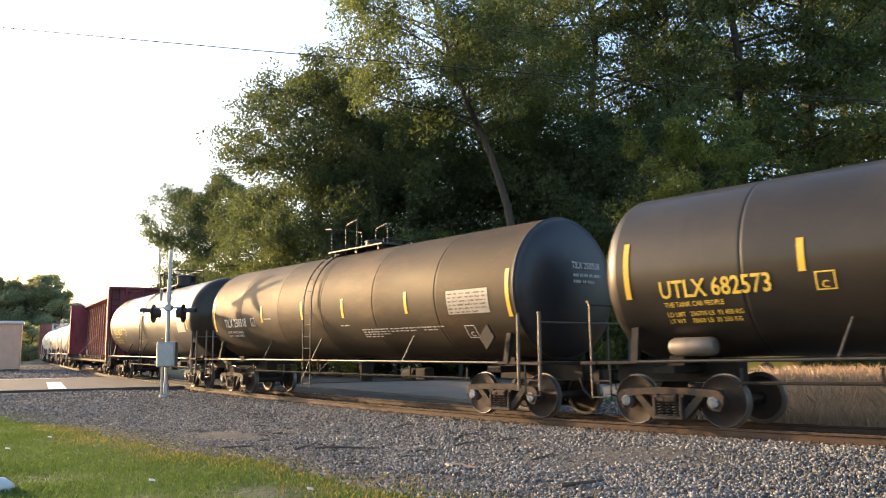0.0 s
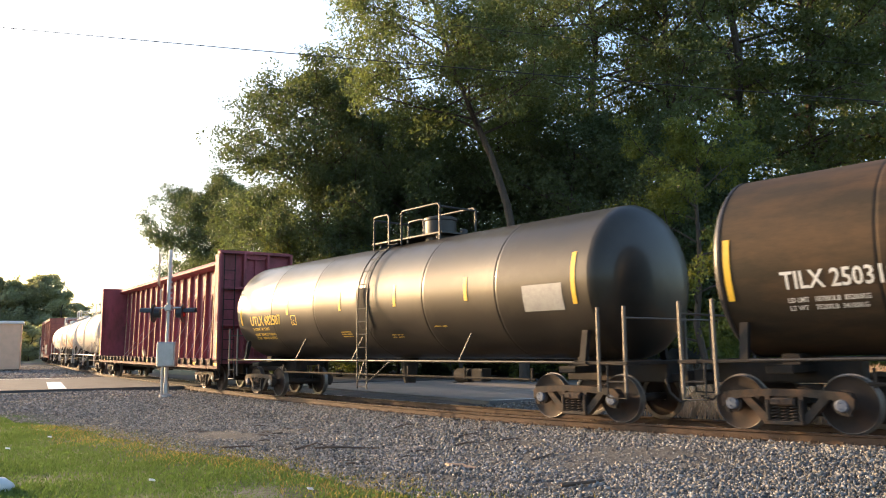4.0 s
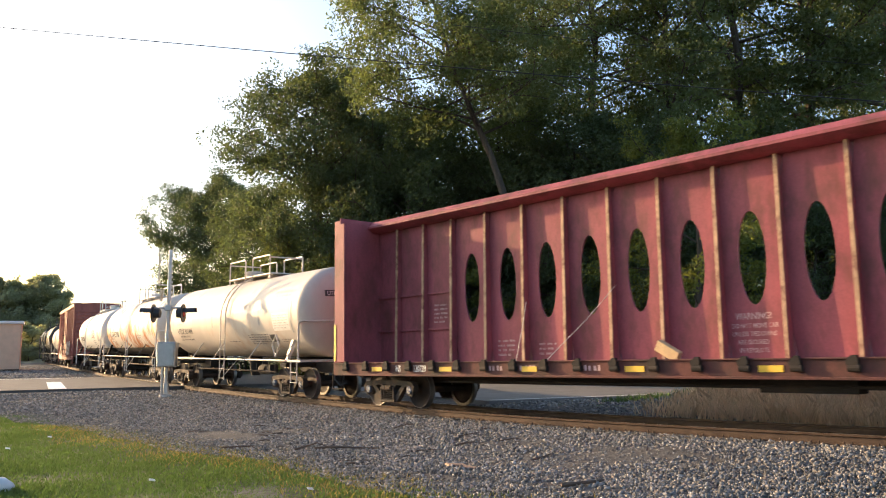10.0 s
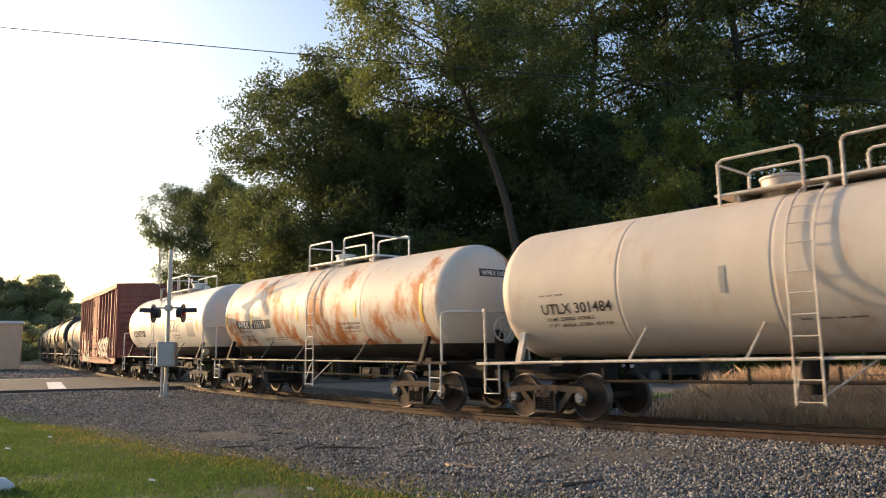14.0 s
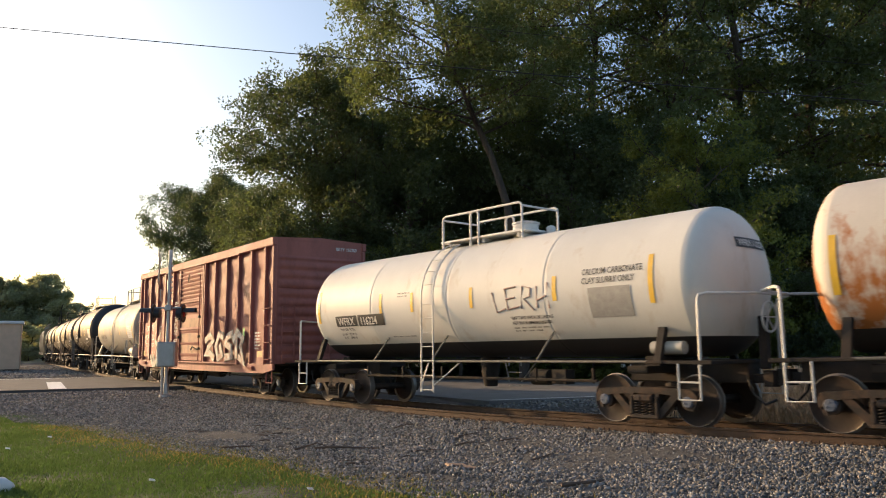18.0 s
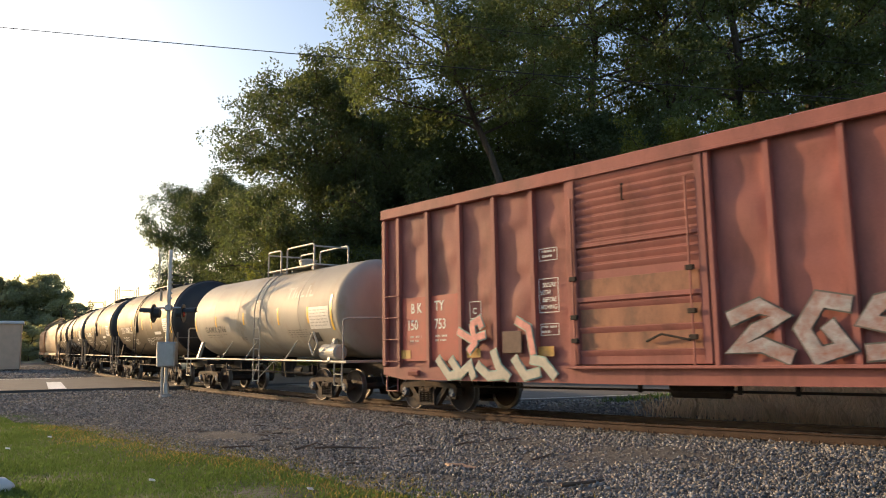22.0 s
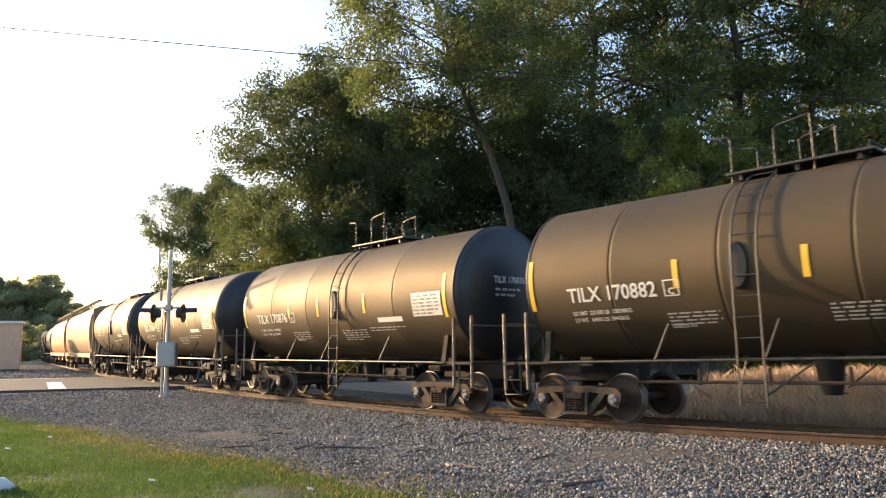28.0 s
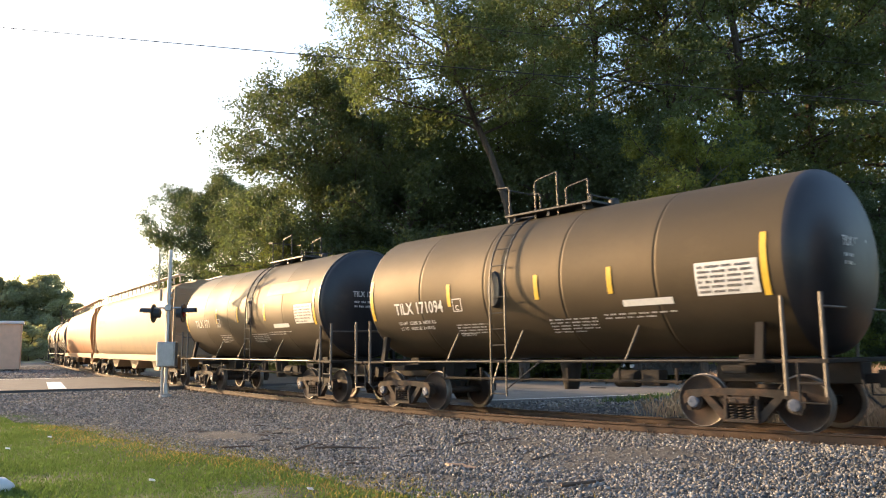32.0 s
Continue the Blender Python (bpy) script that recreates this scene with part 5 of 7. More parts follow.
        sh.put(vs, [(j * 6 + i, j * 6 + i + 1, (j + 1) * 6 + i + 1, (j + 1) * 6 + i) for j in range(nz) for i in range(5)])
        part("end_wall", sh, M_BOXRED, car, "horizontally corrugated end", angle=60)
        for y in (-W, W):
            part("corner_post", Shape().box((xe - sg * 0.06, y, (z0 + z1) / 2), (0.17, 0.13, z1 - z0 - 0.02), bevel=0.03), M_BOXRED, car)
        part("lettering", end_sheet((lambda t: ([(a * sg + sg * 0.55, b + 4.72) for a, b in t[0]], t[1]))(text_shape("BKTY 150753", 0.15, 0.9)), xe - sg * 0.02), M_WHITEPAINT, car, smooth=False)
        for y in (-1.38, -0.96):
            part("ladder_rail", Shape().tube([(xe + sg * 0.14, y, 1.1), (xe + sg * 0.14, y, 2.85)], 0.02, 6), M_BOXRED, car)
        for k in range(5):
            part("rung", Shape().tube([(xe + sg * 0.14, -1.38, 1.25 + 0.4 * k), (xe + sg * 0.14, -0.96, 1.25 + 0.4 * k)], 0.013, 6), M_BOXRED, car)
        for k in range(4):
            zz = 1.20 + 0.53 * k
            part("rung", Shape().tube([(xe - sg * 0.08, -W - 0.05, zz), (xe - sg * 0.08, -W - 0.12, zz), (xe - sg * 0.72, -W - 0.12, zz), (xe - sg * 0.72, -W - 0.05, zz)], 0.014, 6), M_BOXRED, car)
        part("step", Shape().tube([(xe - sg * 0.1, -W, 0.95), (xe - sg * 0.1, -W, 0.48), (xe - sg * 0.52, -W, 0.48), (xe - sg * 0.52, -W, 0.95)], 0.022, 6), M_BOXRED, car)
        part("end_platform", Shape().box((xe + sg * 0.26, 0, 1.08), (0.5, 2.4, 0.04), bevel=0.006), M_UNDER, car)
        part("brake_box", Shape().box((xe + sg * 0.16, 1.0, 1.95), (0.24, 0.36, 0.5), bevel=0.03), M_UNDER, car, "dark brake gear housing")
        part("platform_rail", Shape().tube([(xe + sg * 0.3, 0.2, 1.1), (xe + sg * 0.3, 0.2, 2.35), (xe + sg * 0.3, 1.35, 2.35), (xe + sg * 0.3, 1.35, 1.1)], 0.02, 6), M_BOXRED, car)
        coupler(car, half + 2.15, sg, M_UNDER)
    rf = Shape()
    rf.prism([(-W - 0.04, z1 + 0.262), (0, z1 + 0.34), (W + 0.04, z1 + 0.262), (W, z1 + 0.2), (-W, z1 + 0.2)], "x", X0 + 0.02, X1 - 0.02)
    part("roof", rf, M_BOXRED, car, "low-pitched steel roof", angle=20)
    part("underframe", Shape().box((mid, 0, 0.88), (X1 - X0 + 0.1, 0.5, 0.34), bevel=0.02), M_UNDER, car)
    part("floor_plate", Shape().box((mid, 0, 1.02), (X1 - X0 - 0.2, 2.7, 0.05), bevel=0.01), M_UNDER, car)
    part("air_reservoir", Shape().lathe([(0.2, 0.0), (0.22, 0.2), (1.3, 0.2), (1.32, 0.0)], "x", (0, -0.75, 0.66), 14), M_UNDER, car)
    part("brake_pipe", Shape().tube([(-half + 1.3, -0.95, 0.60), (half - 1.3, -0.95, 0.60)], 0.025, 6), M_UNDER, car)
    for x in (-0.4, 1.6, 2.6):
        part("hanger", Shape().box((x, -0.95, 0.72), (0.07, 0.08, 0.34), bevel=0.01), M_UNDER, car)
    # writing and graffiti on the side sheets
    y = -W - 0.002
    for words, size, x, z in (("B", 0.34, -6.38, 2.34), ("K", 0.34, -6.15, 2.34), ("TY", 0.34, -5.52, 2.36), ("150", 0.34, -6.52, 1.94), ("753", 0.34, -5.53, 1.94), ("SECURE", 0.13, -2.20, 2.66), ("BOTH", 0.13, -2.27, 2.51), ("BEFORE", 0.13, -2.20, 2.36), ("MOVING", 0.13, -2.25, 2.21), ("C", 0.2, -4.24, 2.22)):
        part("lettering", on_plane(shifted(text_shape(words, size, 0.8), x, z), y), M_WHITEPAINT, car, smooth=False)

    def outline(a, b, c, d, e=0.014):
        return [(a, b, c, b + e), (a, d - e, c, d), (a, b, a + e, d), (c - e, b, c, d)]
    pr = []
    for i, (x, z, w, nl) in enumerate(((-6.4, 1.75, 0.4, 2), (-5.5, 1.75, 0.4, 2), (-2.18, 3.37, 0.34, 2), (-2.25, 1.83, 0.4, 2), (6.45, 2.02, 0.45, 6))):
        pr += bars(x, z, w, nl, 0.05, 0.10, 60 + i)
    pr += outline(-2.30, 2.14, -1.78, 2.84) + outline(-2.26, 3.2, -1.78, 3.46) + outline(-2.28, 1.68, -1.8, 1.92) + outline(-4.34, 2.12, -3.98, 2.5)
    part("small_print", on_plane(flat2d(pr), y), M_WHITEPAINT, car, smooth=False)
    part("repair_patch", on_plane(flat2d([(-6.7, 1.2, -5.8, 2.72), (-5.64, 1.2, -4.72, 2.72)]), -W + 0.004), M_PATCHRED, car, "brighter red repaint patch")
    for a, c in ((6.68, 7.12), (-6.75, -6.40), (-4.45, -4.02), (-2.36, -1.95)):
        part("reflector", on_plane(flat2d([(a, 1.26, c, 1.46)]), y - 0.004), M_OLDYELLOW, car, "yellow reflective strip")
    part("card_board", Shape().box((-3.05, -W - 0.03, 1.57), (0.54, 0.04, 0.46), bevel=0.006), M_OLDBOARD, car, "grey-brown placard board")
    silver = unit([[(0.0, 0.80), (0.5, 1.02), (0.88, 0.78), (0.4, 0.5), (0.0, 0.12), (0.5, 0.2), (0.95, -0.04)]], 1.92, 1.24, 0.92, 0.76)
    silver += unit([[(0.95, 0.92), (0.45, 1.02), (0.05, 0.5), (0.35, 0.0), (0.9, 0.15), (0.62, 0.5)]], 3.0, 1.2, 0.75, 0.84)
    silver += unit([[(0.9, 1.0), (0.3, 0.9), (0.05, 0.6), (0.75, 0.45), (0.85, 0.1), (0.1, 0.05)]], 3.95, 1.2, 0.75, 0.84)
    silver += unit([[(0.0, 0.75), (0.35, 1.05), (0.95, 0.78), (0.7, 0.45)], [(0.30, 0.85), (0.32, 0.1)], [(0.72, 0.5), (1.05, -0.15), (0.62, 0.05)]], 4.75, 1.2, 0.92, 0.86)
    strokes(car, "graffiti", silver, 0.23, y - 0.064, M_GRAFGREY, M_GREYDARK, "silver sprayed graffiti shape")
    cream = unit([[(0.0, 0.95), (0.10, 0.0), (0.17, 0.05)], [(0.13, 0.9), (0.21, 0.1), (0.30, 0.6), (0.33, 0.02)], [(0.38, 0.55), (0.47, 0.0), (0.60, 0.08)], [(0.52, 1.3), (0.56, 0.5), (0.63, 0.0)], [(0.70, 0.9), (0.78, 0.02), (0.88, 0.2)], [(0.84, 0.9), (0.93, 0.75), (1.0, 0.1)]], -5.32, 0.86, 3.4, 0.38)
    strokes(car, "graffiti", cream, 0.17, y - 0.064, M_GRAFCREAM, M_GRAFTEAL, "cream sprayed graffiti shape with teal edges")
    pink = [[(-4.62, 1.84), (-4.25, 1.66), (-3.85, 1.74)], [(-4.2, 1.95), (-4.12, 1.58), (-4.3, 1.42)], [(-4.18, 2.0), (-3.98, 2.08), (-3.92, 1.95)], [(-2.85, 2.0), (-2.55, 1.85), (-2.45, 1.35)]]
    strokes(car, "graffiti", pink, 0.15, y - 0.064, M_GRAFPINK, M_GRAFTEAL, "pink sprayed graffiti shape with teal edges")
    part("graffiti", ribbon([(5.66, 2.02), (5.66, 2.16)], 0.16, y - 0.07), M_GRAFLIME, car, "lime green paint dab", smooth=False)
    CARS.append((car, rear, front, trucks_under(car, half)))
    return car


M_GRAFCREAM = surface("spray_paint_cream", (0.46, 0.43, 0.35), 0.65, var=0.2, scale=5, bump=0)
M_OLDBOARD = surface("weathered_board", (0.13, 0.085, 0.065), 0.75, var=0.3, scale=5, bump=0.2)
M_GRAFLIME = surface("spray_paint_lime", (0.2, 0.45, 0.12), 0.6, var=0.2, scale=5, bump=0)
boxcar(-41.82, -29.23)


def extra_grey(car, half, R, zc, zt):
    bar_block(car, R, zc, [(-4.3, 2.0, 1.8, 2), (-1.3, 1.85, 0.5, 2), (2.5, 2.05, 1.2, 4)], M_GREYDARK)
    plate("data_panel", car, R, zc, 4.0, 2.08, 5.2, 2.73, M_WHITEPAINT, label="white data panel")
    part("small_print", on_tank(flat2d(bars(4.08, 2.62, 1.05, 6, 0.035, 0.09, 88)), R, zc, 0.014), M_GREYPAINT, car, smooth=False)
    plate("black_panel", car, R, zc, 3.8, 1.65, 4.36, 1.97, M_BLACKPAINT, label="black stencil panel")
    part("brand_mark", on_tank(flat2d([(2.40, 3.36, 2.78, 3.44), (2.55, 3.06, 2.64, 3.36), (2.84, 3.06, 2.92, 3.44), (3.02, 3.06, 3.10, 3.26), (3.20, 3.06, 3.28, 3.34), (3.38, 3.06, 3.62, 3.13), (3.38, 3.13, 3.46, 3.28), (3.74, 3.06, 3.82, 3.44), (3.92, 3.06, 4.18, 3.13), (3.92, 3.13, 4.0, 3.28)]), R, zc, 0.006), M_PALEMARK, car, "pale faded company lettering", smooth=False)
    rs = Shape().lathe([(half - 0.1, 0.01), (half - 0.07, 0.18), (half + 0.0, 0.23), (half + 0.85, 0.23), (half + 0.92, 0.18), (half + 0.95, 0.01)], "x", (0, -1.18, 1.42), 18)
    part("air_reservoir", rs, M_GREYPIPE, car, "pale grey air reservoir")
    for k in range(4):
        w0, w1 = math.pi / 2 * k, math.pi / 2 * (k + 1)
        part("placard_holder", Shape().tube([(half - 0.15 + 0.26 * math.cos(w0), -1.5, 1.66 + 0.338 * math.sin(w0)), (half - 0.15 + 0.26 * math.cos(w1), -1.5, 1.66 + 0.338 * math.sin(w1))], 0.03, 6), M_GREYPIPE, car, "diamond placard frame")
    plate("paint_patch", car, R, zc, -2.35, 2.12, -1.95, 2.36, M_GREYPAINT, label="grey painted-out patch")


M_PALEMARK = surface("lettering_pale", (0.44, 0.42, 0.37), 0.6, var=0.2, scale=8, bump=0)
tank_car("grey-beige tank car with faded pale lettering", -55.68, -46.41, 1.43, 2.67, 0.95, M_GREYTANK, M_GREYPIPE,
         [("GAMX 5766", 0.32, -4.38, 2.12, M_GREYDARK, 1.19)],
         [(-5.35, 2.2, 3.05), (-3.3, 2.32, 2.71), (-0.8, 2.33, 2.74), (1.9, 2.26, 2.8), (3.9, 2.26, 2.75), (5.3, 2.02, 3.05)], seams=4, ladder_x=0.6, rails=(-0.55, 0.45, 0.9, 2.8, 0.74), dome=(1.2, 0.28, 0.4), black_sill=False, extra=extra_grey, trim=(-0.20, 0.02), rear_head=0.46)


def tilx(rear, front, words, load, label, mat, rust=False, flat=True, mid=0.0, strips=(-2.3, 0.38, 2.22), wide=0.93):
    lx = -0.58 + mid
    def more(car, half, R, zc, zt):
        class_box(car, R, zc, -half + 2.35, 2.3, 0.30, M_WHITEPAINT)
        print_lines(car, R, zc, [(load[0], 0.12, -half + 0.25, 2.05), (load[1], 0.12, -half + 0.25, 1.90), ("LEASED TO", 0.11, -half + 2.3, 1.66)], M_WHITEPAINT, 0.85)
        bar_block(car, R, zc, [(-half + 2.3, 1.95, 1.0, 4), (0.6, 1.95, 1.2, 5), (2.0, 2.0, 1.6, 2)], M_WHITEPAINT)
        plate("white_panel", car, R, zc, 2.5, 2.16, 3.57, 2.29, M_WHITEPAINT, label="white painted panel")
        plate("data_panel", car, R, zc, 4.07, 2.26, 5.2, 2.83, M_WHITEPAINT, label="white data panel")
        part("small_print", on_tank(flat2d(bars(4.12, 2.73, 1.0, 6, 0.045, 0.085, 91)), R, zc, 0.014), M_BLACKPAINT, car, smooth=False)
        # round recess beside the ladder
        ov = Shape().lathe([(-R - 0.05, 0.0), (-R - 0.05, 0.36), (-R - 0.0, 0.40), (-R + 0.25, 0.40)], "y", (lx - 0.16, 0, 2.72), 24)
        for i, p in enumerate(ov.v):
            ov.v[i] = (lx - 0.16 + (p[0] - lx + 0.16) * 0.48, p[1], p[2])
        part("side_manway", ov, M_BLACKPIPE, car)
        part("lettering", end_sheet((lambda t: ([(a - 0.75, b + 3.0) for a, b in t[0]], t[1]))(text_shape(words, 0.22, 0.85)), half + (1.62 if flat else 1.72)), M_WHITEPAINT, car, smooth=False)
        part("small_print", end_sheet(flat2d(bars(-0.7, 2.82, 0.8, 2, 0.06, 0.13, 12)), half + (1.62 if flat else 1.72)), M_WHITEPAINT, car, smooth=False)
        if rust:
            part("rust_patch", on_tank(flat2d([(2.1, 3.2, 4.8, 3.6)]), R, zc, 0.007), M_RUSTPATCH, car, "rust-brown primer patch")
    h = (front - rear) / 2
    return tank_car(label, rear, front, 1.60, 2.83, 0.95, mat, M_BLACKPIPE, [(words, 0.40, -h + 0.22, 2.32, M_WHITEPAINT, wide)],
                    [(-h - 0.74, 2.2, 3.24), *[(q, 2.43, 2.94) for q in strips], (h + 0.76, 2.2, 3.24)], seams=4, ladder_x=lx, rails=(-1.22 + mid, -0.42 + mid, 0.22 + mid, 1.1 + mid, 0.8, 1), posts="post", dome=(0.6 + mid, 0.26, 0.18), extra=more, end_mat=M_TANKEND, flat=flat, head=0.42 if flat else 0.62, trim=(-0.20, 0.16), rear_head=0.3)


M_RUSTPATCH = surface("primer_patch", (0.17, 0.075, 0.04), 0.6, var=0.3, scale=3, bump=0.05)
tilx(-69.01, -59.99, "TILX 170882", ("LD LMT  221200 LB  100300KG", "LT WT   64800 LB  29400KG"), "brown-black tank car with white reporting letters", M_BROWNTANK, strips=(-1.95, 0.31, 2.1))
tilx(-82.18, -73.14, "TILX 170876", ("LD LMT  221600 LB  100500KG", "LT WT   64400 LB  29200KG"), "brown-black tank car with white reporting letters", M_BROWNTANK, mid=1.2, strips=(-2.21, -0.5, 1.91))
tilx(-95.60, -86.61, "TILX 171094", ("LD LMT  222200 LB  100500 KG", "LT WT   64200 LB  29100 KG"), "dark olive-black tank car with white reporting letters", M_BLACKTANK, False, False, wide=0.84)
tilx(-109.0, -99.98, "TILX 171", ("", ""), "black tank car with a rust-brown patch", M_BLACKTANK, True, mid=1.5, strips=(-2.2, -0.3, 1.9))


def hopper(rear, front, label, mat):
    half = (front - rear) / 2
    car = tagged(new("hopper_car"), label, "hopper car", "covered hoppers")
    Lh = half + 1.2
    side = [(1.15, 0.0), (1.42, 0.25), (1.55, 1.0), (1.57, 1.7), (1.50, 2.4), (1.30, 2.85), (0.95, 3.1), (0.0, 3.2)]
    ring = [(-a, 1.25 + b) for a, b in side] + [(a, 1.25 + b) for a, b in side[::-1][1:]]
    part("body", Shape().prism(ring, "x", -Lh + 0.4, Lh - 0.4), mat, car, angle=40)
    for sg in (-1, 1):
        part("end_slope", Shape().prism([(sg * (Lh - 0.4), 2.2), (sg * (Lh - 1.8), 1.2), (sg * (Lh - 0.6), 1.2), (sg * (Lh + 0.4), 1.2), (sg * (Lh + 0.4), 1.3)], "y", -1.2, 1.2), mat, car)
        fr = Shape()
        for y in (-1.38, 1.38):
            fr.box((sg * (Lh + 0.3), y, 2.6), (0.1, 0.1, 3.0), bevel=0.01)
            fr.tube([(sg * (Lh + 0.3), y, 1.2), (sg * (Lh - 0.4), y, 3.6)], 0.04, 6)
        fr.box((sg * (Lh + 0.3), 0, 4.1), (0.1, 2.8, 0.1), bevel=0.01)
        for k in range(8):
            fr.tube([(sg * (Lh + 0.36), -1.38, 1.4 + 0.35 * k), (sg * (Lh + 0.36), -0.95, 1.4 + 0.35 * k)], 0.014, 6)
        part("end_frame", fr, mat, car)
        coupler(car, half + 1.9, sg, M_UNDER)
    for k in range(3):
        x = -half * 0.62 + k * half * 0.62
        part("hopper_bay", Shape().prism([(x - 1.9, 1.4), (x + 1.9, 1.4), (x + 0.4, 0.55), (x - 0.4, 0.55)], "y", -1.0, 1.0), mat, car)
    for ys in (-1, 1):
        part("side_sill", Shape().box((0, ys * 1.46, 1.14), (2 * Lh + 0.6, 0.12, 0.28), bevel=0.015), mat, car)
        rb = Shape()
        for k in range(18):
            x = -Lh + 0.7 + k * (2 * Lh - 1.4) / 17
            rb.box((x, ys * 0.95, 4.58), (0.05, 0.05, 0.36), bevel=0.008)
        rb.box((0, ys * 0.95, 4.74), (2 * Lh - 0.8, 0.35, 0.04), bevel=0.006)
        part("roof_walk", rb, M_GREYPIPE, car)
    part("roof_hatch", Shape().box((0, 0, 4.5), (2 * Lh - 1.4, 0.55, 0.12), bevel=0.02), mat, car)
    q = bars(-half + 0.5, 3.0, 2.0, 2, 0.2, 0.32, 15) + bars(-half + 0.5, 2.3, 1.6, 2, 0.06, 0.12, 16)
    part("small_print", on_plane(flat2d(q), -1.585), M_BLACKPAINT, car, smooth=False)
    CARS.append((car, rear, front, trucks_under(car, half)))
    return car


hopper(-129.6, -113.4, "tan covered hopper car with curved sides", M_HOPPERTAN)
hopper(-150.0, -133.8, "orange-brown covered hopper car with curved sides", M_HOPPERORANGE)
tilx(-163.3, -154.3, "TILX 170", ("", ""), "black tank car far back in the train", M_BLACKTANK)
tilx(-176.7, -167.7, "TILX 170", ("", ""), "black tank car far back in the train", M_BLACKTANK)


# ---- the crossing signal ----
def ground_at(x, y):
    return float(ground_z([x], [y])[0])


def crossing_signal(x, y, turn):
    z = ground_at(x, y)
    sig = tagged(new("crossing_signal"), "grey level crossing signal with two dark lamps and a crossbuck", "railway signal")
    sig.matrix_basis = pose(x, y, z, 0, 0, turn)
    part("base", Shape().lathe([(-0.1, 0.22), (0.10, 0.22), (0.14, 0.12), (0.5, 0.10), (0.52, 0.07)], "z", (0, 0, 0), 16), M_ALU, sig)
    part("mast", Shape().tube([(0, 0, 0), (0, 0, 5.4)], 0.07, 14), M_ALU, sig, "galvanised steel mast")
    bx = Shape().box((0.08, -0.24, 1.55), (0.68, 0.36, 0.9), bevel=0.03)
    bx.box((0.08, -0.43, 1.55), (0.56, 0.03, 0.78), bevel=0.01)
    part("junction_box", bx, M_ALU, sig, "grey metal junction box")
    part("cable_pipe", Shape().tube([(-0.1, -0.15, 0), (-0.1, -0.18, 1.2)], 0.05, 8), M_ALU, sig)
    part("cross_arm", Shape().tube([(-0.55, 0, 3.25), (0.55, 0, 3.25)], 0.035, 8).box((0, 0, 3.25), (0.26, 0.22, 0.22), bevel=0.03), M_ALU, sig)
    for sx in (-0.58, 0.58):
        lp = Shape().lathe([(-0.32, 0.02), (-0.28, 0.16), (-0.07, 0.18), (-0.06, 0.34), (-0.02, 0.34), (-0.02, 0.19)], "x", (0, 0, 0), 22)
        lp.lathe([(0.0, 0.20), (-0.02, 0.19), (0.42, 0.21)], "x", (0, 0, 0), 14, radians(10), radians(170))
        lamp = part("signal_lamp", lp, M_SIGNALBLACK, sig, "unlit signal lamp with a visor", at=pose(sx, 0, 3.05, 0, 0, 180 if sx < 0 else 0))
        part("lens", Shape().lathe([(-0.02, 0.15), (0.02, 0.1), (0.03, 0.0)], "x", (0, 0, 0), 18), M_LENS, lamp)
    for a in (42, -42):
        part("crossbuck_board", Shape().box((-0.42, 0.10, 4.75), (0.03, 0.20, 1.6), (a, 0, 14), 0.005), M_CREAMBOARD, sig, "cream crossbuck board seen edge-on")
    part("track_sign", Shape().box((-0.30, 0.04, 3.72), (0.03, 0.5, 0.42), (0, 0, 10), 0.005), M_CREAMBOARD, sig, "small cream plate seen edge-on")
    bolts = Shape()
    for k in range(7):
        bolts.box((0.09, -0.02, 3.6 + 0.2 * k), (0.06, 0.08, 0.07), bevel=0.01)
    part("mast_clamp", bolts, M_ALU, sig)
    return sig


M_CREAMBOARD = surface("crossbuck_cream", (0.62, 0.54, 0.40), 0.6, var=0.15, scale=5, bump=0.05)
crossing_signal(-10.13, 29.2, 2)


def shed(x, y, turn):
    z = ground_at(x, y)
    ob = tagged(new("equipment_shed"), "tan metal equipment shed with a white flat roof", "shed")
    ob.matrix_basis = pose(x, y, z, 0, 0, turn)
    w, d, h = 5.2, 3.6, 3.9
    for nm, c, sz in (("wall", (0, -d / 2, h / 2), (w, 0.1, h)), ("wall", (0, d / 2, h / 2), (w, 0.1, h)), ("wall", (-w / 2, 0, h / 2), (0.1, d - 0.1, h)), ("wall", (w / 2, 0, h / 2), (0.1, d - 0.1, h))):
        part(nm, Shape().box(c, sz, bevel=0.01), M_TAN, ob)
    part("roof", Shape().box((0, 0, h + 0.1), (w + 0.4, d + 0.4, 0.24), bevel=0.03), M_WHITEROOF, ob, "white roof slab")
    part("base", Shape().box((0, 0, 0.08), (w + 0.1, d + 0.1, 0.24), bevel=0.02), M_UNDER, ob)
    return ob


shed(-38.0, 66.0, 27)


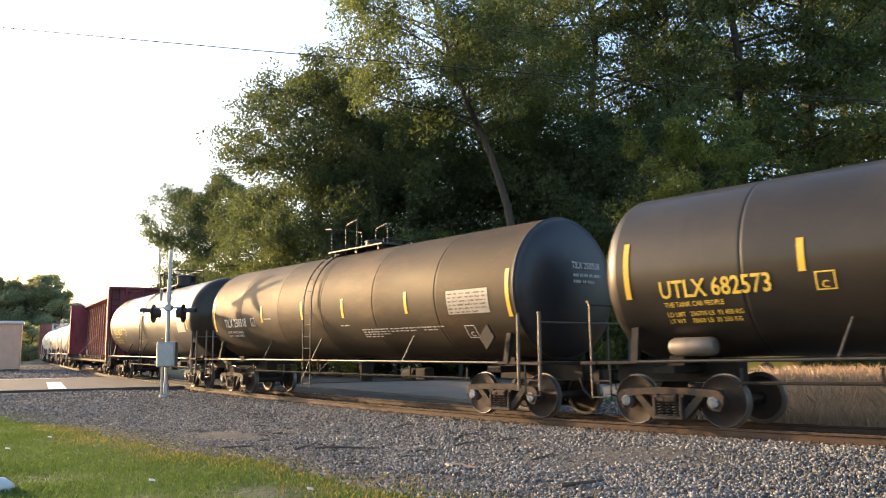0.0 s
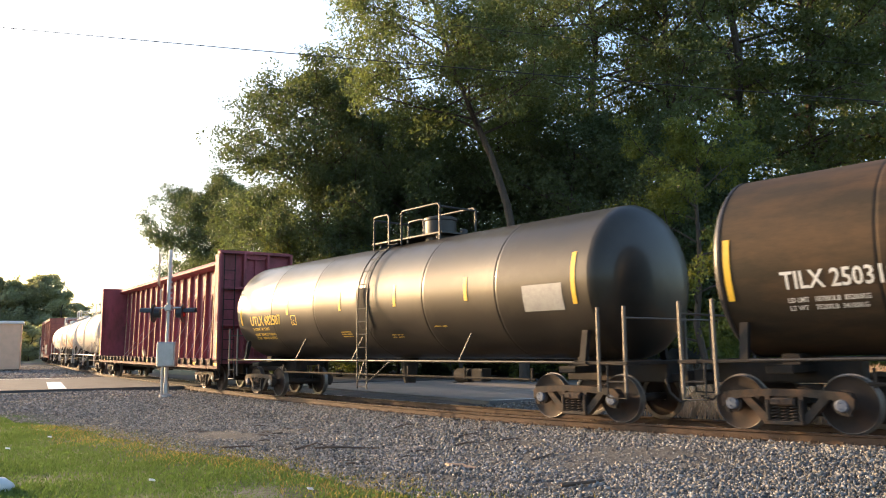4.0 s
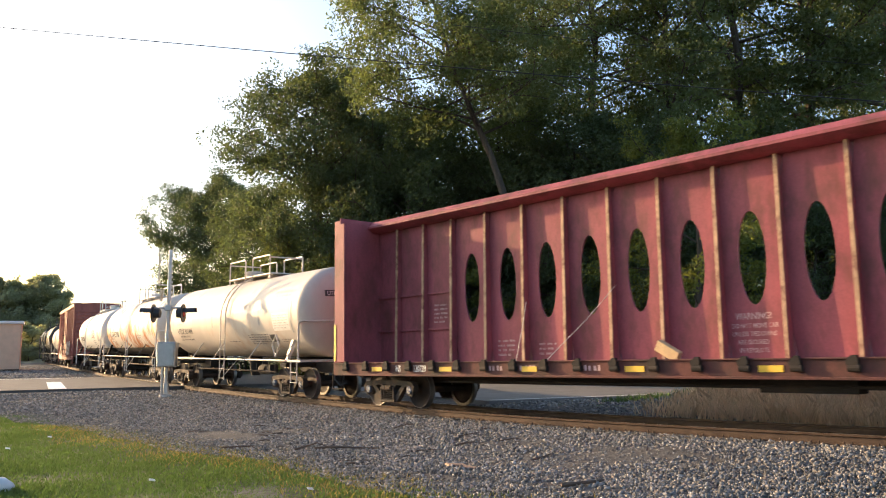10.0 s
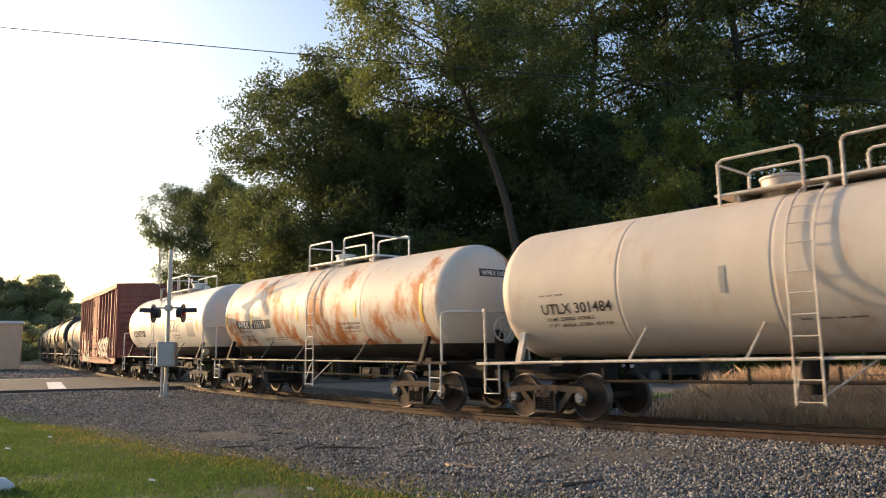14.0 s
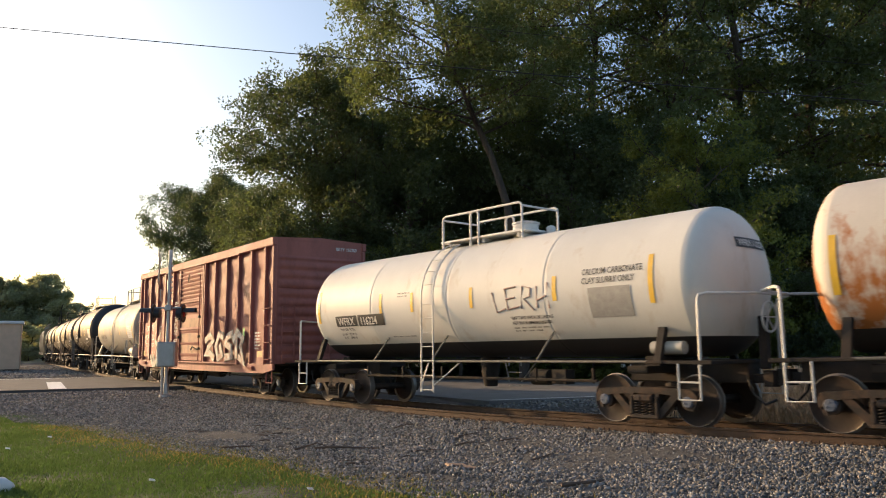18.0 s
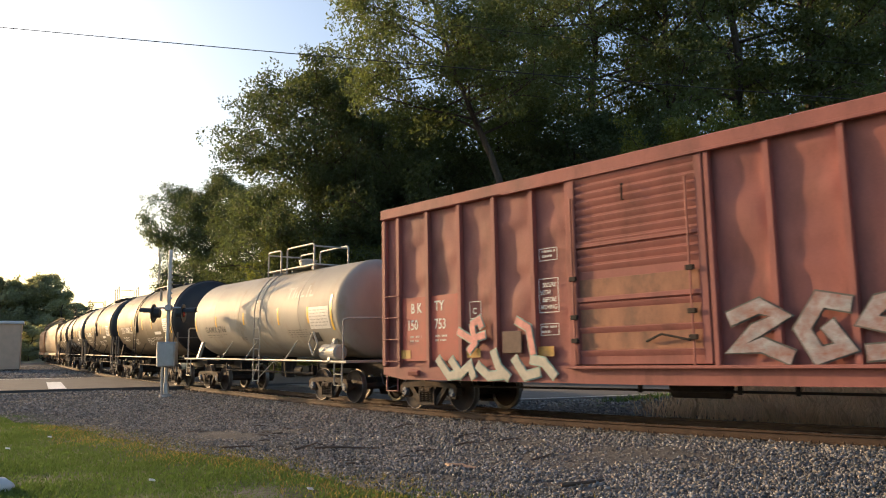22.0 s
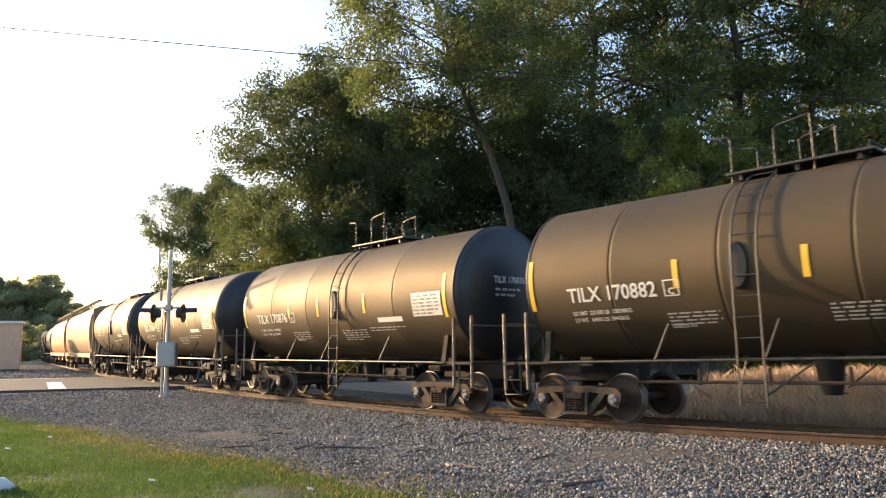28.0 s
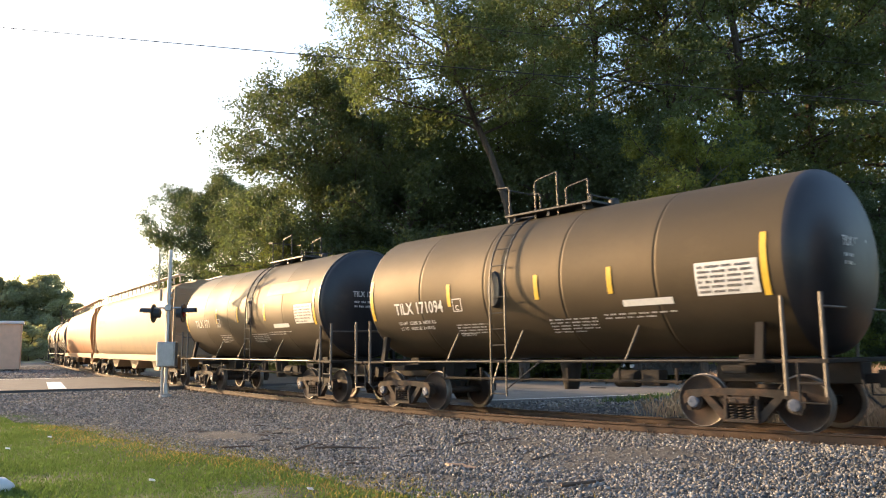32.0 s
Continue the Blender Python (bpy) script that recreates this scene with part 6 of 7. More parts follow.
def parked_car(x, y, turn):
    ob = tagged(new("parked_car"), "dark parked car on the street beyond the railway", "car")
    ob.matrix_basis = pose(x, y, -0.03, 0, 0, turn)
    sh = Shape().prism([(-2.2, 0.35), (2.2, 0.35), (2.28, 0.7), (2.15, 0.95), (1.2, 1.02), (-1.0, 1.02), (-2.1, 0.92), (-2.28, 0.65)], "y", -0.88, 0.88)
    part("body", sh, M_CARPAINT, ob, "dark car body")
    part("cabin", Shape().prism([(-1.1, 1.02), (1.35, 1.02), (0.8, 1.48), (-0.5, 1.48)], "y", -0.74, 0.74), M_CARGLASS, ob, "tinted cabin glass")
    for wx in (-1.35, 1.40):
        for wy in (-0.8, 0.8):
            w = part("wheel", Shape().lathe([(-0.11, 0.2), (-0.11, 0.32), (0.11, 0.32), (0.11, 0.2)], "y", (wx, wy, 0.33), 22), M_CABLE, ob)
            part("rim", Shape().lathe([(-0.115, 0.0), (-0.115, 0.21), (0.115, 0.21), (0.115, 0.0)], "y", (wx, wy, 0.33), 18), M_STEEL, w, "bright alloy rim")
    for wy in (-0.6, 0.6):
        part("headlight", Shape().box((-2.24, wy, 0.72), (0.1, 0.36, 0.16), bevel=0.03), M_LITTER, ob, "clear headlight")


M_CARPAINT = surface("car_paint_dark", (0.03, 0.03, 0.035), 0.25, 0.3, var=0.1, scale=2, bump=0, coat=0.6)
M_CARGLASS = surface("car_glass", (0.02, 0.025, 0.03), 0.08, 0.0, var=0.05, scale=2, bump=0)
parked_car(10.35, 35.6, 6)


def utility_truck():
    ob = tagged(new("utility_truck"), "yellow utility truck driving on the street beyond the railway", "truck")
    sh = Shape().prism([(-3.0, 0.5), (3.0, 0.5), (3.0, 2.55), (2.9, 2.65), (-1.15, 2.65), (-1.35, 2.55), (-1.85, 1.62), (-2.9, 1.42), (-3.0, 1.25)], "y", -1.0, 1.0)
    part("body", sh, M_TRUCKYELLOW, ob, "yellow painted body")
    for ys in (-1, 1):
        part("cab_window", Shape().prism([(-1.62, 1.68), (-1.22, 2.42), (-0.3, 2.42), (-0.3, 1.68)], "y", ys * 1.0, ys * 1.012), M_CARGLASS, ob, "dark cab window")
    part("windscreen", Shape().prism([(-1.90, 1.66), (-1.42, 2.52), (-1.38, 2.50), (-1.86, 1.64)], "y", -0.85, 0.85), M_CARGLASS, ob, "dark windscreen")
    for wx in (-1.95, 1.85):
        for wy in (-0.86, 0.86):
            w = part("wheel", Shape().lathe([(-0.14, 0.24), (-0.14, 0.42), (0.14, 0.42), (0.14, 0.24)], "y", (wx, wy, 0.42), 22), M_CABLE, ob)
            part("rim", Shape().lathe([(-0.145, 0.0), (-0.145, 0.25), (0.145, 0.25), (0.145, 0.0)], "y", (wx, wy, 0.42), 18), M_STEEL, w)
    for wy in (-0.72, 0.72):
        part("headlight", Shape().box((-2.99, wy, 1.05), (0.1, 0.36, 0.26), bevel=0.03), M_LITTER, ob, "clear headlight")
    for wy in (-0.8, 0.8):
        part("tail_light", Shape().box((3.0, wy, 1.15), (0.06, 0.2, 0.34), bevel=0.02), M_LENS, ob, "red tail light")
    part("bumper", Shape().box((-3.05, 0, 0.62), (0.2, 2.0, 0.26), bevel=0.03), M_SIGNALBLACK, ob, "black bumper")
    return ob


M_TRUCKYELLOW = surface("truck_yellow", (0.72, 0.42, 0.03), 0.35, var=0.06, scale=2, bump=0, coat=0.4)
truck = utility_truck()
# ---- trees ----
def leaf_mesh(name, centres, radii, counts, size, mat, seed, droop=0.3):
    rng = np.random.default_rng(seed)
    P = []
    for c, r, k in zip(centres, radii, counts):
        d = rng.normal(size=(k, 3))
        d /= np.linalg.norm(d, axis=1)[:, None]
        rad = r * rng.uniform(0.25, 1.0, size=(k, 1)) ** 0.6
        P.append(np.asarray(c) + d * rad * np.array([1, 1, 0.75]))
    P = np.concatenate(P)
    n = len(P)
    a = rng.normal(size=(n, 3))
    a[:, 2] -= droop
    a /= np.linalg.norm(a, axis=1)[:, None]
    b = np.cross(a, rng.normal(size=(n, 3)))
    b /= np.linalg.norm(b, axis=1)[:, None]
    s = size * rng.uniform(0.6, 1.35, size=(n, 1))
    nrm = np.cross(a, b) * s * 0.12
    v = np.stack([P - a * s * 0.5, P + b * s * 0.3 + nrm, P + a * s * 0.6, P - b * s * 0.3 + nrm], 1).reshape(-1, 3)
    me = bpy.data.meshes.new(name)
    me.vertices.add(len(v))
    me.vertices.foreach_set("co", v.ravel())
    me.loops.add(4 * n)
    me.loops.foreach_set("vertex_index", np.arange(4 * n, dtype=np.int32))
    me.polygons.add(n)
    me.polygons.foreach_set("loop_start", np.arange(0, 4 * n, 4, dtype=np.int32))
    me.materials.append(mat)
    me.update(calc_edges=True)
    return me


def tree(seed, height, spread, base, lean, leaf, size, label, limbs=20, per=70, trunk_r=0.34, name="tree", spine=None, tuft=0.62, twigs=7, wide=0.35):
    """A trunk with limbs and twigs, and tufts of leaves along the twigs. wide: where up the crown it is broadest."""
    rnd = random.Random(seed)
    ob = tagged(new(name), label, "tree" if name == "tree" else "bush", "trees behind the railway" if name == "tree" else "undergrowth behind the railway")
    tr = Shape()
    top = Vector((lean[0] * height, lean[1] * height, height * 0.94))
    if spine:
        spine = [Vector(p) for p in spine]
    else:
        spine = [Vector((0, 0, -0.3))]
        for i in range(1, 9):
            q = i / 8
            spine.append(top * q + Vector((rnd.uniform(-0.3, 0.3), rnd.uniform(-0.3, 0.3), 0)) * (0.4 + q))
    tr.tube(spine, trunk_r, 9, r2=0.05)
    cs, rs, ks = [], [], []

    def tufts(c, r):
        cs.append(tuple(c))
        rs.append(r)
        ks.append(int(per * (r / tuft) ** 2 * rnd.uniform(0.7, 1.3)))

    for k in range(limbs):
        h = (k + 0.3) / limbs
        q = base + (1 - base) * h
        i = min(7, int(q * 8))
        start = spine[i].lerp(spine[i + 1], q * 8 - i)
        w = k * 2.4 + rnd.uniform(-0.5, 0.5)
        e = (h - wide) / ((1 - wide) if h > wide else wide)
        out = spread * max(0.22, 1 - (0.72 if h > wide else 0.40) * abs(e) ** 1.7) * rnd.uniform(0.62, 1.05)
        way = Vector((math.cos(w), math.sin(w), rnd.uniform(-0.15, 0.55) + 0.5 * max(0, e)))
        end = start + way * out
        mid = start.lerp(end, 0.5) + Vector((0, 0, rnd.uniform(-0.05, 0.12) * out))
        path = [start, start.lerp(mid, 0.5), mid, mid.lerp(end, 0.6), end]
        tr.tube(path, trunk_r * (0.40 - 0.25 * q), 6, r2=0.02)
        for j in range(twigs):
            f = 0.30 + 0.70 * (j + rnd.uniform(0.2, 0.8)) / twigs
            p = start.lerp(mid, f * 2) if f < 0.5 else mid.lerp(end, f * 2 - 1)
            a = w + rnd.uniform(0.35, 1.25) * (1 if j % 2 else -1)
            d = Vector((math.cos(a), math.sin(a), rnd.uniform(-0.75, 0.95))) * out * rnd.uniform(0.22, 0.45)
            tr.tube([p, p + d * 0.55 + Vector((0, 0, 0.08)), p + d], 0.028, 4, r2=0.008)
            for g in (0.45, 0.75, 1.05):
                tufts(p + d * g + Vector((rnd.gauss(0, 0.22), rnd.gauss(0, 0.22), rnd.gauss(0.05, 0.22))), tuft * rnd.uniform(0.65, 1.25))
        tufts(end, tuft * 1.1)
    for k in range(6):
        tufts(spine[-1] + Vector((rnd.gauss(0, 0.7), rnd.gauss(0, 0.7), rnd.uniform(-1.2, 0.5))), tuft)
    part("trunk", tr, M_BARK, ob, "grey-brown trunk with limbs")
    part("crown", leaf_mesh("crown", cs, rs, ks, size, leaf, seed), None, ob, "uneven crown of small green leaves")
    return ob


PALE = "tall green tree with dark trunk behind the railway"
T_TALL = tree(11, 27.0, 5.4, 0.18, (0.02, 0.0), M_LEAF, 0.20, PALE, 42, 46, 0.42, tuft=0.8, twigs=7, wide=0.45)
T_WIDE = tree(23, 19.0, 5.6, 0.24, (-0.02, 0.02), M_LEAF3, 0.175, "broad dark green tree behind the railway", 46, 64, 0.36, tuft=0.8, twigs=8, wide=0.55)
T_THIN = tree(37, 25.0, 7.0, 0.56, (0, 0), M_LEAF, 0.15, "slender tree with a bare leaning trunk", 40, 88, 0.27, tuft=0.78, twigs=8, wide=0.5,
              spine=[(0.1, 0, -0.3), (0.05, 0, 2.8), (-0.05, 0, 5.5), (-0.6, 0, 8.5), (-1.3, 0, 10.8), (-2.2, 0.1, 13.0), (-3.2, 0.2, 15.8), (-4.1, 0.2, 19.0), (-4.6, 0.3, 23.5)])
T_LOW = tree(41, 12.0, 4.0, 0.12, (0.0, 0.0), M_LEAFLIT, 0.15, "young yellow-green tree behind the railway, leaves lightened as if sunlit", 18, 70, 0.18, tuft=0.55, twigs=6, wide=0.4)
T_DARK = tree(43, 13.5, 4.8, 0.10, (0.0, 0.0), M_LEAF3, 0.165, "dense dark green tree behind the railway", 32, 64, 0.22, tuft=0.8, twigs=7, wide=0.4)
B_BUSH = tree(53, 5.0, 2.8, 0.05, (0.0, 0.0), M_LEAF3, 0.19, "dense dark green bush at the wood's edge", 12, 60, 0.10, "bush", tuft=0.55, twigs=5)
B_LIT = tree(57, 3.6, 2.4, 0.04, (0.0, 0.0), M_LEAFLIT, 0.15, "yellow-green bush beyond the street, leaves lightened as if sunlit", 12, 60, 0.08, "bush", tuft=0.5, twigs=5)
T_FAR = tree(61, 13.0, 4.6, 0.06, (0.0, 0.0), M_LEAFHAZE, 0.30, "distant tree at the end of the road, its green paled for haze", 18, 42, 0.20, tuft=0.75, twigs=5)
B_FAR = tree(67, 5.0, 3.4, 0.04, (0.0, 0.0), M_LEAFHAZE, 0.30, "distant bush at the end of the road, its green paled for haze", 12, 40, 0.10, "bush", tuft=0.7, twigs=4)
PROTO = {"f": T_FAR, "t": T_TALL, "w": T_WIDE, "n": T_THIN, "l": T_LOW, "d": T_DARK, "b": B_BUSH, "y": B_LIT, "g": B_FAR}
FIRST = set()


def plant(kind, px, dist, scale, turn):
    """px: bearing as the sideways share of the distance."""
    x = px * dist
    m = pose(x, dist, ground_at(x, dist) - 0.1, 0, 0, turn)
    src = PROTO[kind]
    ob = src if kind not in FIRST else copy_thing(src, m)
    FIRST.add(kind)
    ob.matrix_basis = m @ Matrix.Diagonal((scale, scale, scale, 1))


for row in [("w", -0.152, 47, 1.0, 20), ("w", -0.312, 84, 1.0, 75), ("w", -0.268, 80, 1.0, 150), ("d", -0.222, 55, 0.95, 60), ("n", 0.0986, 37, 1.0, 0),
            ("w", -0.095, 50, 0.90, 80), ("w", -0.02, 49, 0.84, 200), ("d", -0.13, 44, 0.86, 10), ("d", -0.04, 43, 0.9, 120), ("d", 0.03, 44, 0.95, 250), ("d", 0.10, 46, 1.0, 300),
            ("t", 0.115, 47, 1.0, 300), ("t", 0.205, 44, 1.0, 140), ("t", 0.30, 42, 1.02, 200), ("t", 0.385, 43, 1.12, 250), ("t", 0.475, 44, 1.14, 300), ("t", 0.585, 42, 1.12, 30),
            ("d", 0.17, 40, 0.95, 20), ("d", 0.25, 39, 0.95, 170), ("d", 0.36, 41, 0.9, 60), ("d", 0.47, 38, 0.66, 220), ("d", 0.56, 38, 0.66, 330),
            ("l", -0.20, 46, 0.72, 0), ("l", 0.325, 32.5, 0.92, 40), ("l", 0.215, 38.5, 0.60, 130), ("l", -0.10, 42, 0.6, 200), ("l", 0.02, 40, 0.6, 100),
            ("t", 0.53, 54, 1.12, 190),
            ("t", 0.78, 44, 1.0, 20), ("t", 1.0, 50, 1.0, 80)]:
    plant(*row)
for i in range(34):
    rb = random.Random(i)
    b = -0.27 + i * 0.031
    plant("b", b + rb.uniform(-0.01, 0.01), 40 + rb.uniform(0, 12) + max(0, -b) * 45, rb.uniform(0.7, 1.3), rb.uniform(0, 360))
for i in range(12):
    rb = random.Random(500 + i)
    plant("y", 0.12 + i * 0.034 + rb.uniform(-0.008, 0.008), 38 + rb.uniform(-1.0, 3.0), rb.uniform(0.7, 1.1), rb.uniform(0, 360))
# the far wood at the end of the road, its haze put into the leaf colour
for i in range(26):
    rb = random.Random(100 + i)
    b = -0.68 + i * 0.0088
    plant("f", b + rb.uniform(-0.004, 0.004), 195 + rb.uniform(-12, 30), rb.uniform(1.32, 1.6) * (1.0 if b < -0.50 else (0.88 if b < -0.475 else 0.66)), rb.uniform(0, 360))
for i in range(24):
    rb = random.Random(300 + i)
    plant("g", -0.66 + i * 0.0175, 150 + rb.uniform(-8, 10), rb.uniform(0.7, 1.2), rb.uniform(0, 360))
# unseen trees added beside the road, out of view, to shade the far cars
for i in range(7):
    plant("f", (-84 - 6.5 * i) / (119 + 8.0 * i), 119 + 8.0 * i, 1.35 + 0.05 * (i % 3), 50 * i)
# a low line of trees far behind the camera's back
for i in range(16):
    w = radians(75 + i * 14)
    m = pose(math.sin(w) * 150, math.cos(w) * 150 - 20, -0.5, 0, 0, i * 70)
    d, _, _ = near_track([m.translation.x], [m.translation.y])
    if abs(d[0]) > 12:
        copy_thing(PROTO["d"], m)


# ---- ballast stones, grass, litter ----
def scatter_mesh(name, P, scale, mat, seed, flat=0.75):
    rng = np.random.default_rng(seed)
    base = np.array([(a, b, c) for a in (-0.72, 0.72) for b in (-0.72, 0.72) for c in (-0.72, 0.72)], float)
    tri = np.array([(0, 1, 3), (0, 3, 2), (4, 6, 7), (4, 7, 5), (0, 4, 5), (0, 5, 1), (2, 3, 7), (2, 7, 6), (0, 2, 6), (0, 6, 4), (1, 5, 7), (1, 7, 3)])
    kinds = [(base + rng.uniform(-0.34, 0.34, size=base.shape)) * np.array([1.1, rng.uniform(0.6, 0.95), flat * rng.uniform(0.7, 1.1)]) for _ in range(24)]
    n, k = len(P), len(base)
    pick = rng.integers(0, 24, n)
    B = np.stack(kinds)[pick]
    q = rng.normal(size=(n, 4))
    q /= np.linalg.norm(q, axis=1)[:, None]
    w, x, y, z = q.T
    Rm = np.stack([1 - 2 * (y * y + z * z), 2 * (x * y - z * w), 2 * (x * z + y * w), 2 * (x * y + z * w), 1 - 2 * (x * x + z * z), 2 * (y * z - x * w), 2 * (x * z - y * w), 2 * (y * z + x * w), 1 - 2 * (x * x + y * y)], 1).reshape(n, 3, 3)
    V = np.einsum("nij,nkj->nki", Rm, B) * scale[:, None, None] + P[:, None, :]
    F = (tri[None] + (np.arange(n) * k)[:, None, None]).reshape(-1, 3)
    me = bpy.data.meshes.new(name)
    me.vertices.add(n * k)
    me.vertices.foreach_set("co", V.ravel())
    me.loops.add(F.size)
    me.loops.foreach_set("vertex_index", F.ravel().astype(np.int32))
    me.polygons.add(len(F))
    me.polygons.foreach_set("loop_start", np.arange(0, F.size, 3, dtype=np.int32))
    me.materials.append(mat)
    me.update(calc_edges=True)
    return me


def place_points(n, s0, s1, d0, d1, seed, power=1.0):
    rng = np.random.default_rng(seed)
    s = rng.uniform(s0, s1, n)
    d = d0 + (d1 - d0) * rng.uniform(0, 1, n) ** power
    h = np.interp(s, TS, THETA)
    return np.interp(s, TS, TX) + d * np.sin(h), np.interp(s, TS, TY) - d * np.cos(h), s, d


def grass_edge(x, y):
    """Positive on the lawn, negative on the gravel."""
    w = np.array([noise.noise((a * 0.45, b * 0.45, 3.0)) for a, b in zip(x, y)])
    return -(x * 0.72 + y * 0.69) + 7.1 + w * 0.9


rng = np.random.default_rng(8)
x, y, s, d = place_points(270000, -24, 7, 0.85, 8.5, 1, 1.0)
keep = (y > 8.3) & (np.abs(x) < 0.60 * y + 0.6) & (grass_edge(x, y) < 0.3)
keep &= rng.uniform(0, 1, len(x)) < np.clip(1.15 - (y - 12) * 0.03, 0.7, 1)
patchy = np.array([noise.noise((a * 0.5, b * 0.9, 11.0)) + 0.6 * noise.noise((a * 1.7, b * 2.6, 4.0)) for a, b in zip(x, y)])
keep &= ~((patchy < -0.22) & (rng.uniform(0, 1, len(x)) < 0.75) & (d > 2.6))
x, y, d = x[keep], y[keep], d[keep]
P = np.stack([x, y, ground_z(x, y) + rng.uniform(-0.012, 0.026, len(x))], 1)
size = np.clip(np.exp(rng.normal(-3.86, 0.30, len(x))), 0.010, 0.048) * np.where(d > 5.5, 0.8, 1.0)
tagged(new("ballast_stones", scatter_mesh("ballast_stones", P, size, M_STONE, 2)), "loose grey and tan ballast stones", "gravel", kind="stuff")
x, y, s, d = place_points(22000, -26, 8, -6.5, 0.68, 3)
keep = (x * S_NRM.x + y * S_NRM.y) < 21.0
x, y, d = x[keep], y[keep], d[keep]
P = np.stack([x, y, ground_z(x, y) + rng.uniform(-0.015, 0.015, len(x))], 1)
# stones under the train take the colour darkened for its shadow
size, in_shade = rng.uniform(0.025, 0.055, len(x)), d > -1.2
tagged(new("ballast_stones", scatter_mesh("ballast_stones", P[in_shade], size[in_shade], M_SHADESTONE, 4)), "ballast stones between the rails, coloured dark for the train's shadow", "gravel", kind="stuff")
tagged(new("ballast_stones", scatter_mesh("ballast_stones", P[~in_shade], size[~in_shade], M_STONE, 5)), "grey ballast stones behind the rails", "gravel", kind="stuff")
x, y, s, d = place_points(16000, -27.5, -20, 1.0, 18, 5)
keep = (x * R_NRM.x + y * R_NRM.y < 35.1)
x, y = x[keep], y[keep]
P = np.stack([x, y, ground_z(x, y) + 0.01], 1)
tagged(new("ballast_stones", scatter_mesh("ballast_stones", P, rng.uniform(0.025, 0.055, len(x)), M_STONE, 6)), "loose grey stones beside the road", "gravel", kind="stuff")
x, y, s, d = place_points(15000, -85, -41, 1.0, 15, 7)
keep = (x * R_NRM.x + y * R_NRM.y > 51.2)
x, y = x[keep], y[keep]
P = np.stack([x, y, ground_z(x, y) + 0.02], 1)
tagged(new("ballast_stones", scatter_mesh("ballast_stones", P, rng.uniform(0.05, 0.10, len(x)), M_STONE, 8)), "grey gravel slope past the road crossing", "gravel", kind="stuff")


def blade_mesh(name, x, y, z, h, mat, seed, wide=0.012):
    rng = np.random.default_rng(seed)
    n = len(x)
    w = rng.uniform(0, 2 * np.pi, n)
    lean = rng.uniform(0.1, 0.9, n) * h
    lw = rng.uniform(0, 2 * np.pi, n)
    b = np.stack([x, y, z - 0.01], 1)
    side = np.stack([np.cos(w), np.sin(w), np.zeros(n)], 1) * wide
    midp = b + np.stack([np.cos(lw) * lean * 0.35, np.sin(lw) * lean * 0.35, h * 0.6], 1)
    tip = b + np.stack([np.cos(lw) * lean, np.sin(lw) * lean, h * 0.95], 1)
    V = np.stack([b - side, b + side, midp + side * 0.7, tip, midp - side * 0.7], 1).reshape(-1, 3)
    me = bpy.data.meshes.new(name)
    me.vertices.add(5 * n)
    me.vertices.foreach_set("co", V.ravel())
    me.loops.add(5 * n)
    me.loops.foreach_set("vertex_index", np.arange(5 * n, dtype=np.int32))
    me.polygons.add(n)
    me.polygons.foreach_set("loop_start", np.arange(0, 5 * n, 5, dtype=np.int32))
    me.materials.append(mat)
    me.update(calc_edges=True)
    return me


n = 420000
gxr = rng.uniform(-16, 2.5, n)
gyr = 8.2 + 20 * rng.uniform(0, 1, n) ** 1.5
keep = (np.abs(gxr) < 0.6 * gyr + 0.6)
gxr, gyr = gxr[keep], gyr[keep]
e = grass_edge(gxr, gyr)
patch = np.array([noise.noise((a * 0.8, b * 0.8, 7.0)) for a, b in zip(gxr, gyr)])
keep = (e + rng.normal(0, 0.25, len(e)) > 0.0) & (patch + rng.uniform(-0.4, 0.6, len(e)) > -0.36)
gxr, gyr, patch = gxr[keep], gyr[keep], patch[keep]
hh = rng.uniform(0.02, 0.055, len(gxr)) * (1.0 + 1.2 * np.clip(patch, 0, 1))
tagged(new("lawn_grass", blade_mesh("lawn_grass", gxr, gyr, ground_z(gxr, gyr) + 0.0, hh, M_GRASS, 9, 0.008)), "short green grass with bare patches", "grass", kind="stuff")
ex, ey = rng.uniform(-13, 2.5, 60000), 8.2 + 12 * rng.uniform(0, 1, 60000)
ee = grass_edge(ex, ey)
keep = (np.abs(ex) < 0.6 * ey + 0.6) & (np.abs(ee - 0.35 + rng.normal(0, 0.3, len(ee))) < 0.55)
ex, ey = ex[keep][:5500], ey[keep][:5500]
tagged(new("lawn_straw", blade_mesh("lawn_straw", ex, ey, ground_z(ex, ey), rng.uniform(0.03, 0.09, len(ex)), M_STRAW, 19, 0.009)), "dry yellow grass along the edge of the gravel", "grass", kind="stuff")
# dry grass on the bank behind the track
x, y, s, d = place_points(52000, -7.0, 14, -7.2, -2.3, 12)
keep = rng.uniform(0, 1, len(x)) < np.clip((s + 7.0) / 4, 0.05, 1)
x, y = x[keep], y[keep]
tagged(new("dry_grass", blade_mesh("dry_grass", x, y, ground_z(x, y), rng.uniform(0.2, 0.55, len(x)), M_DRY, 13, 0.012)), "dry straw-coloured grass on the bank", "grass", kind="stuff")
x, y, s, d = place_points(6000, -10, 2, -8.6, -5.2, 14)
tagged(new("verge_grass", blade_mesh("verge_grass", x, y, ground_z(x, y), rng.uniform(0.08, 0.25, len(x)), M_GRASS, 15, 0.012)), "green verge grass beyond the railway", "grass", kind="stuff")


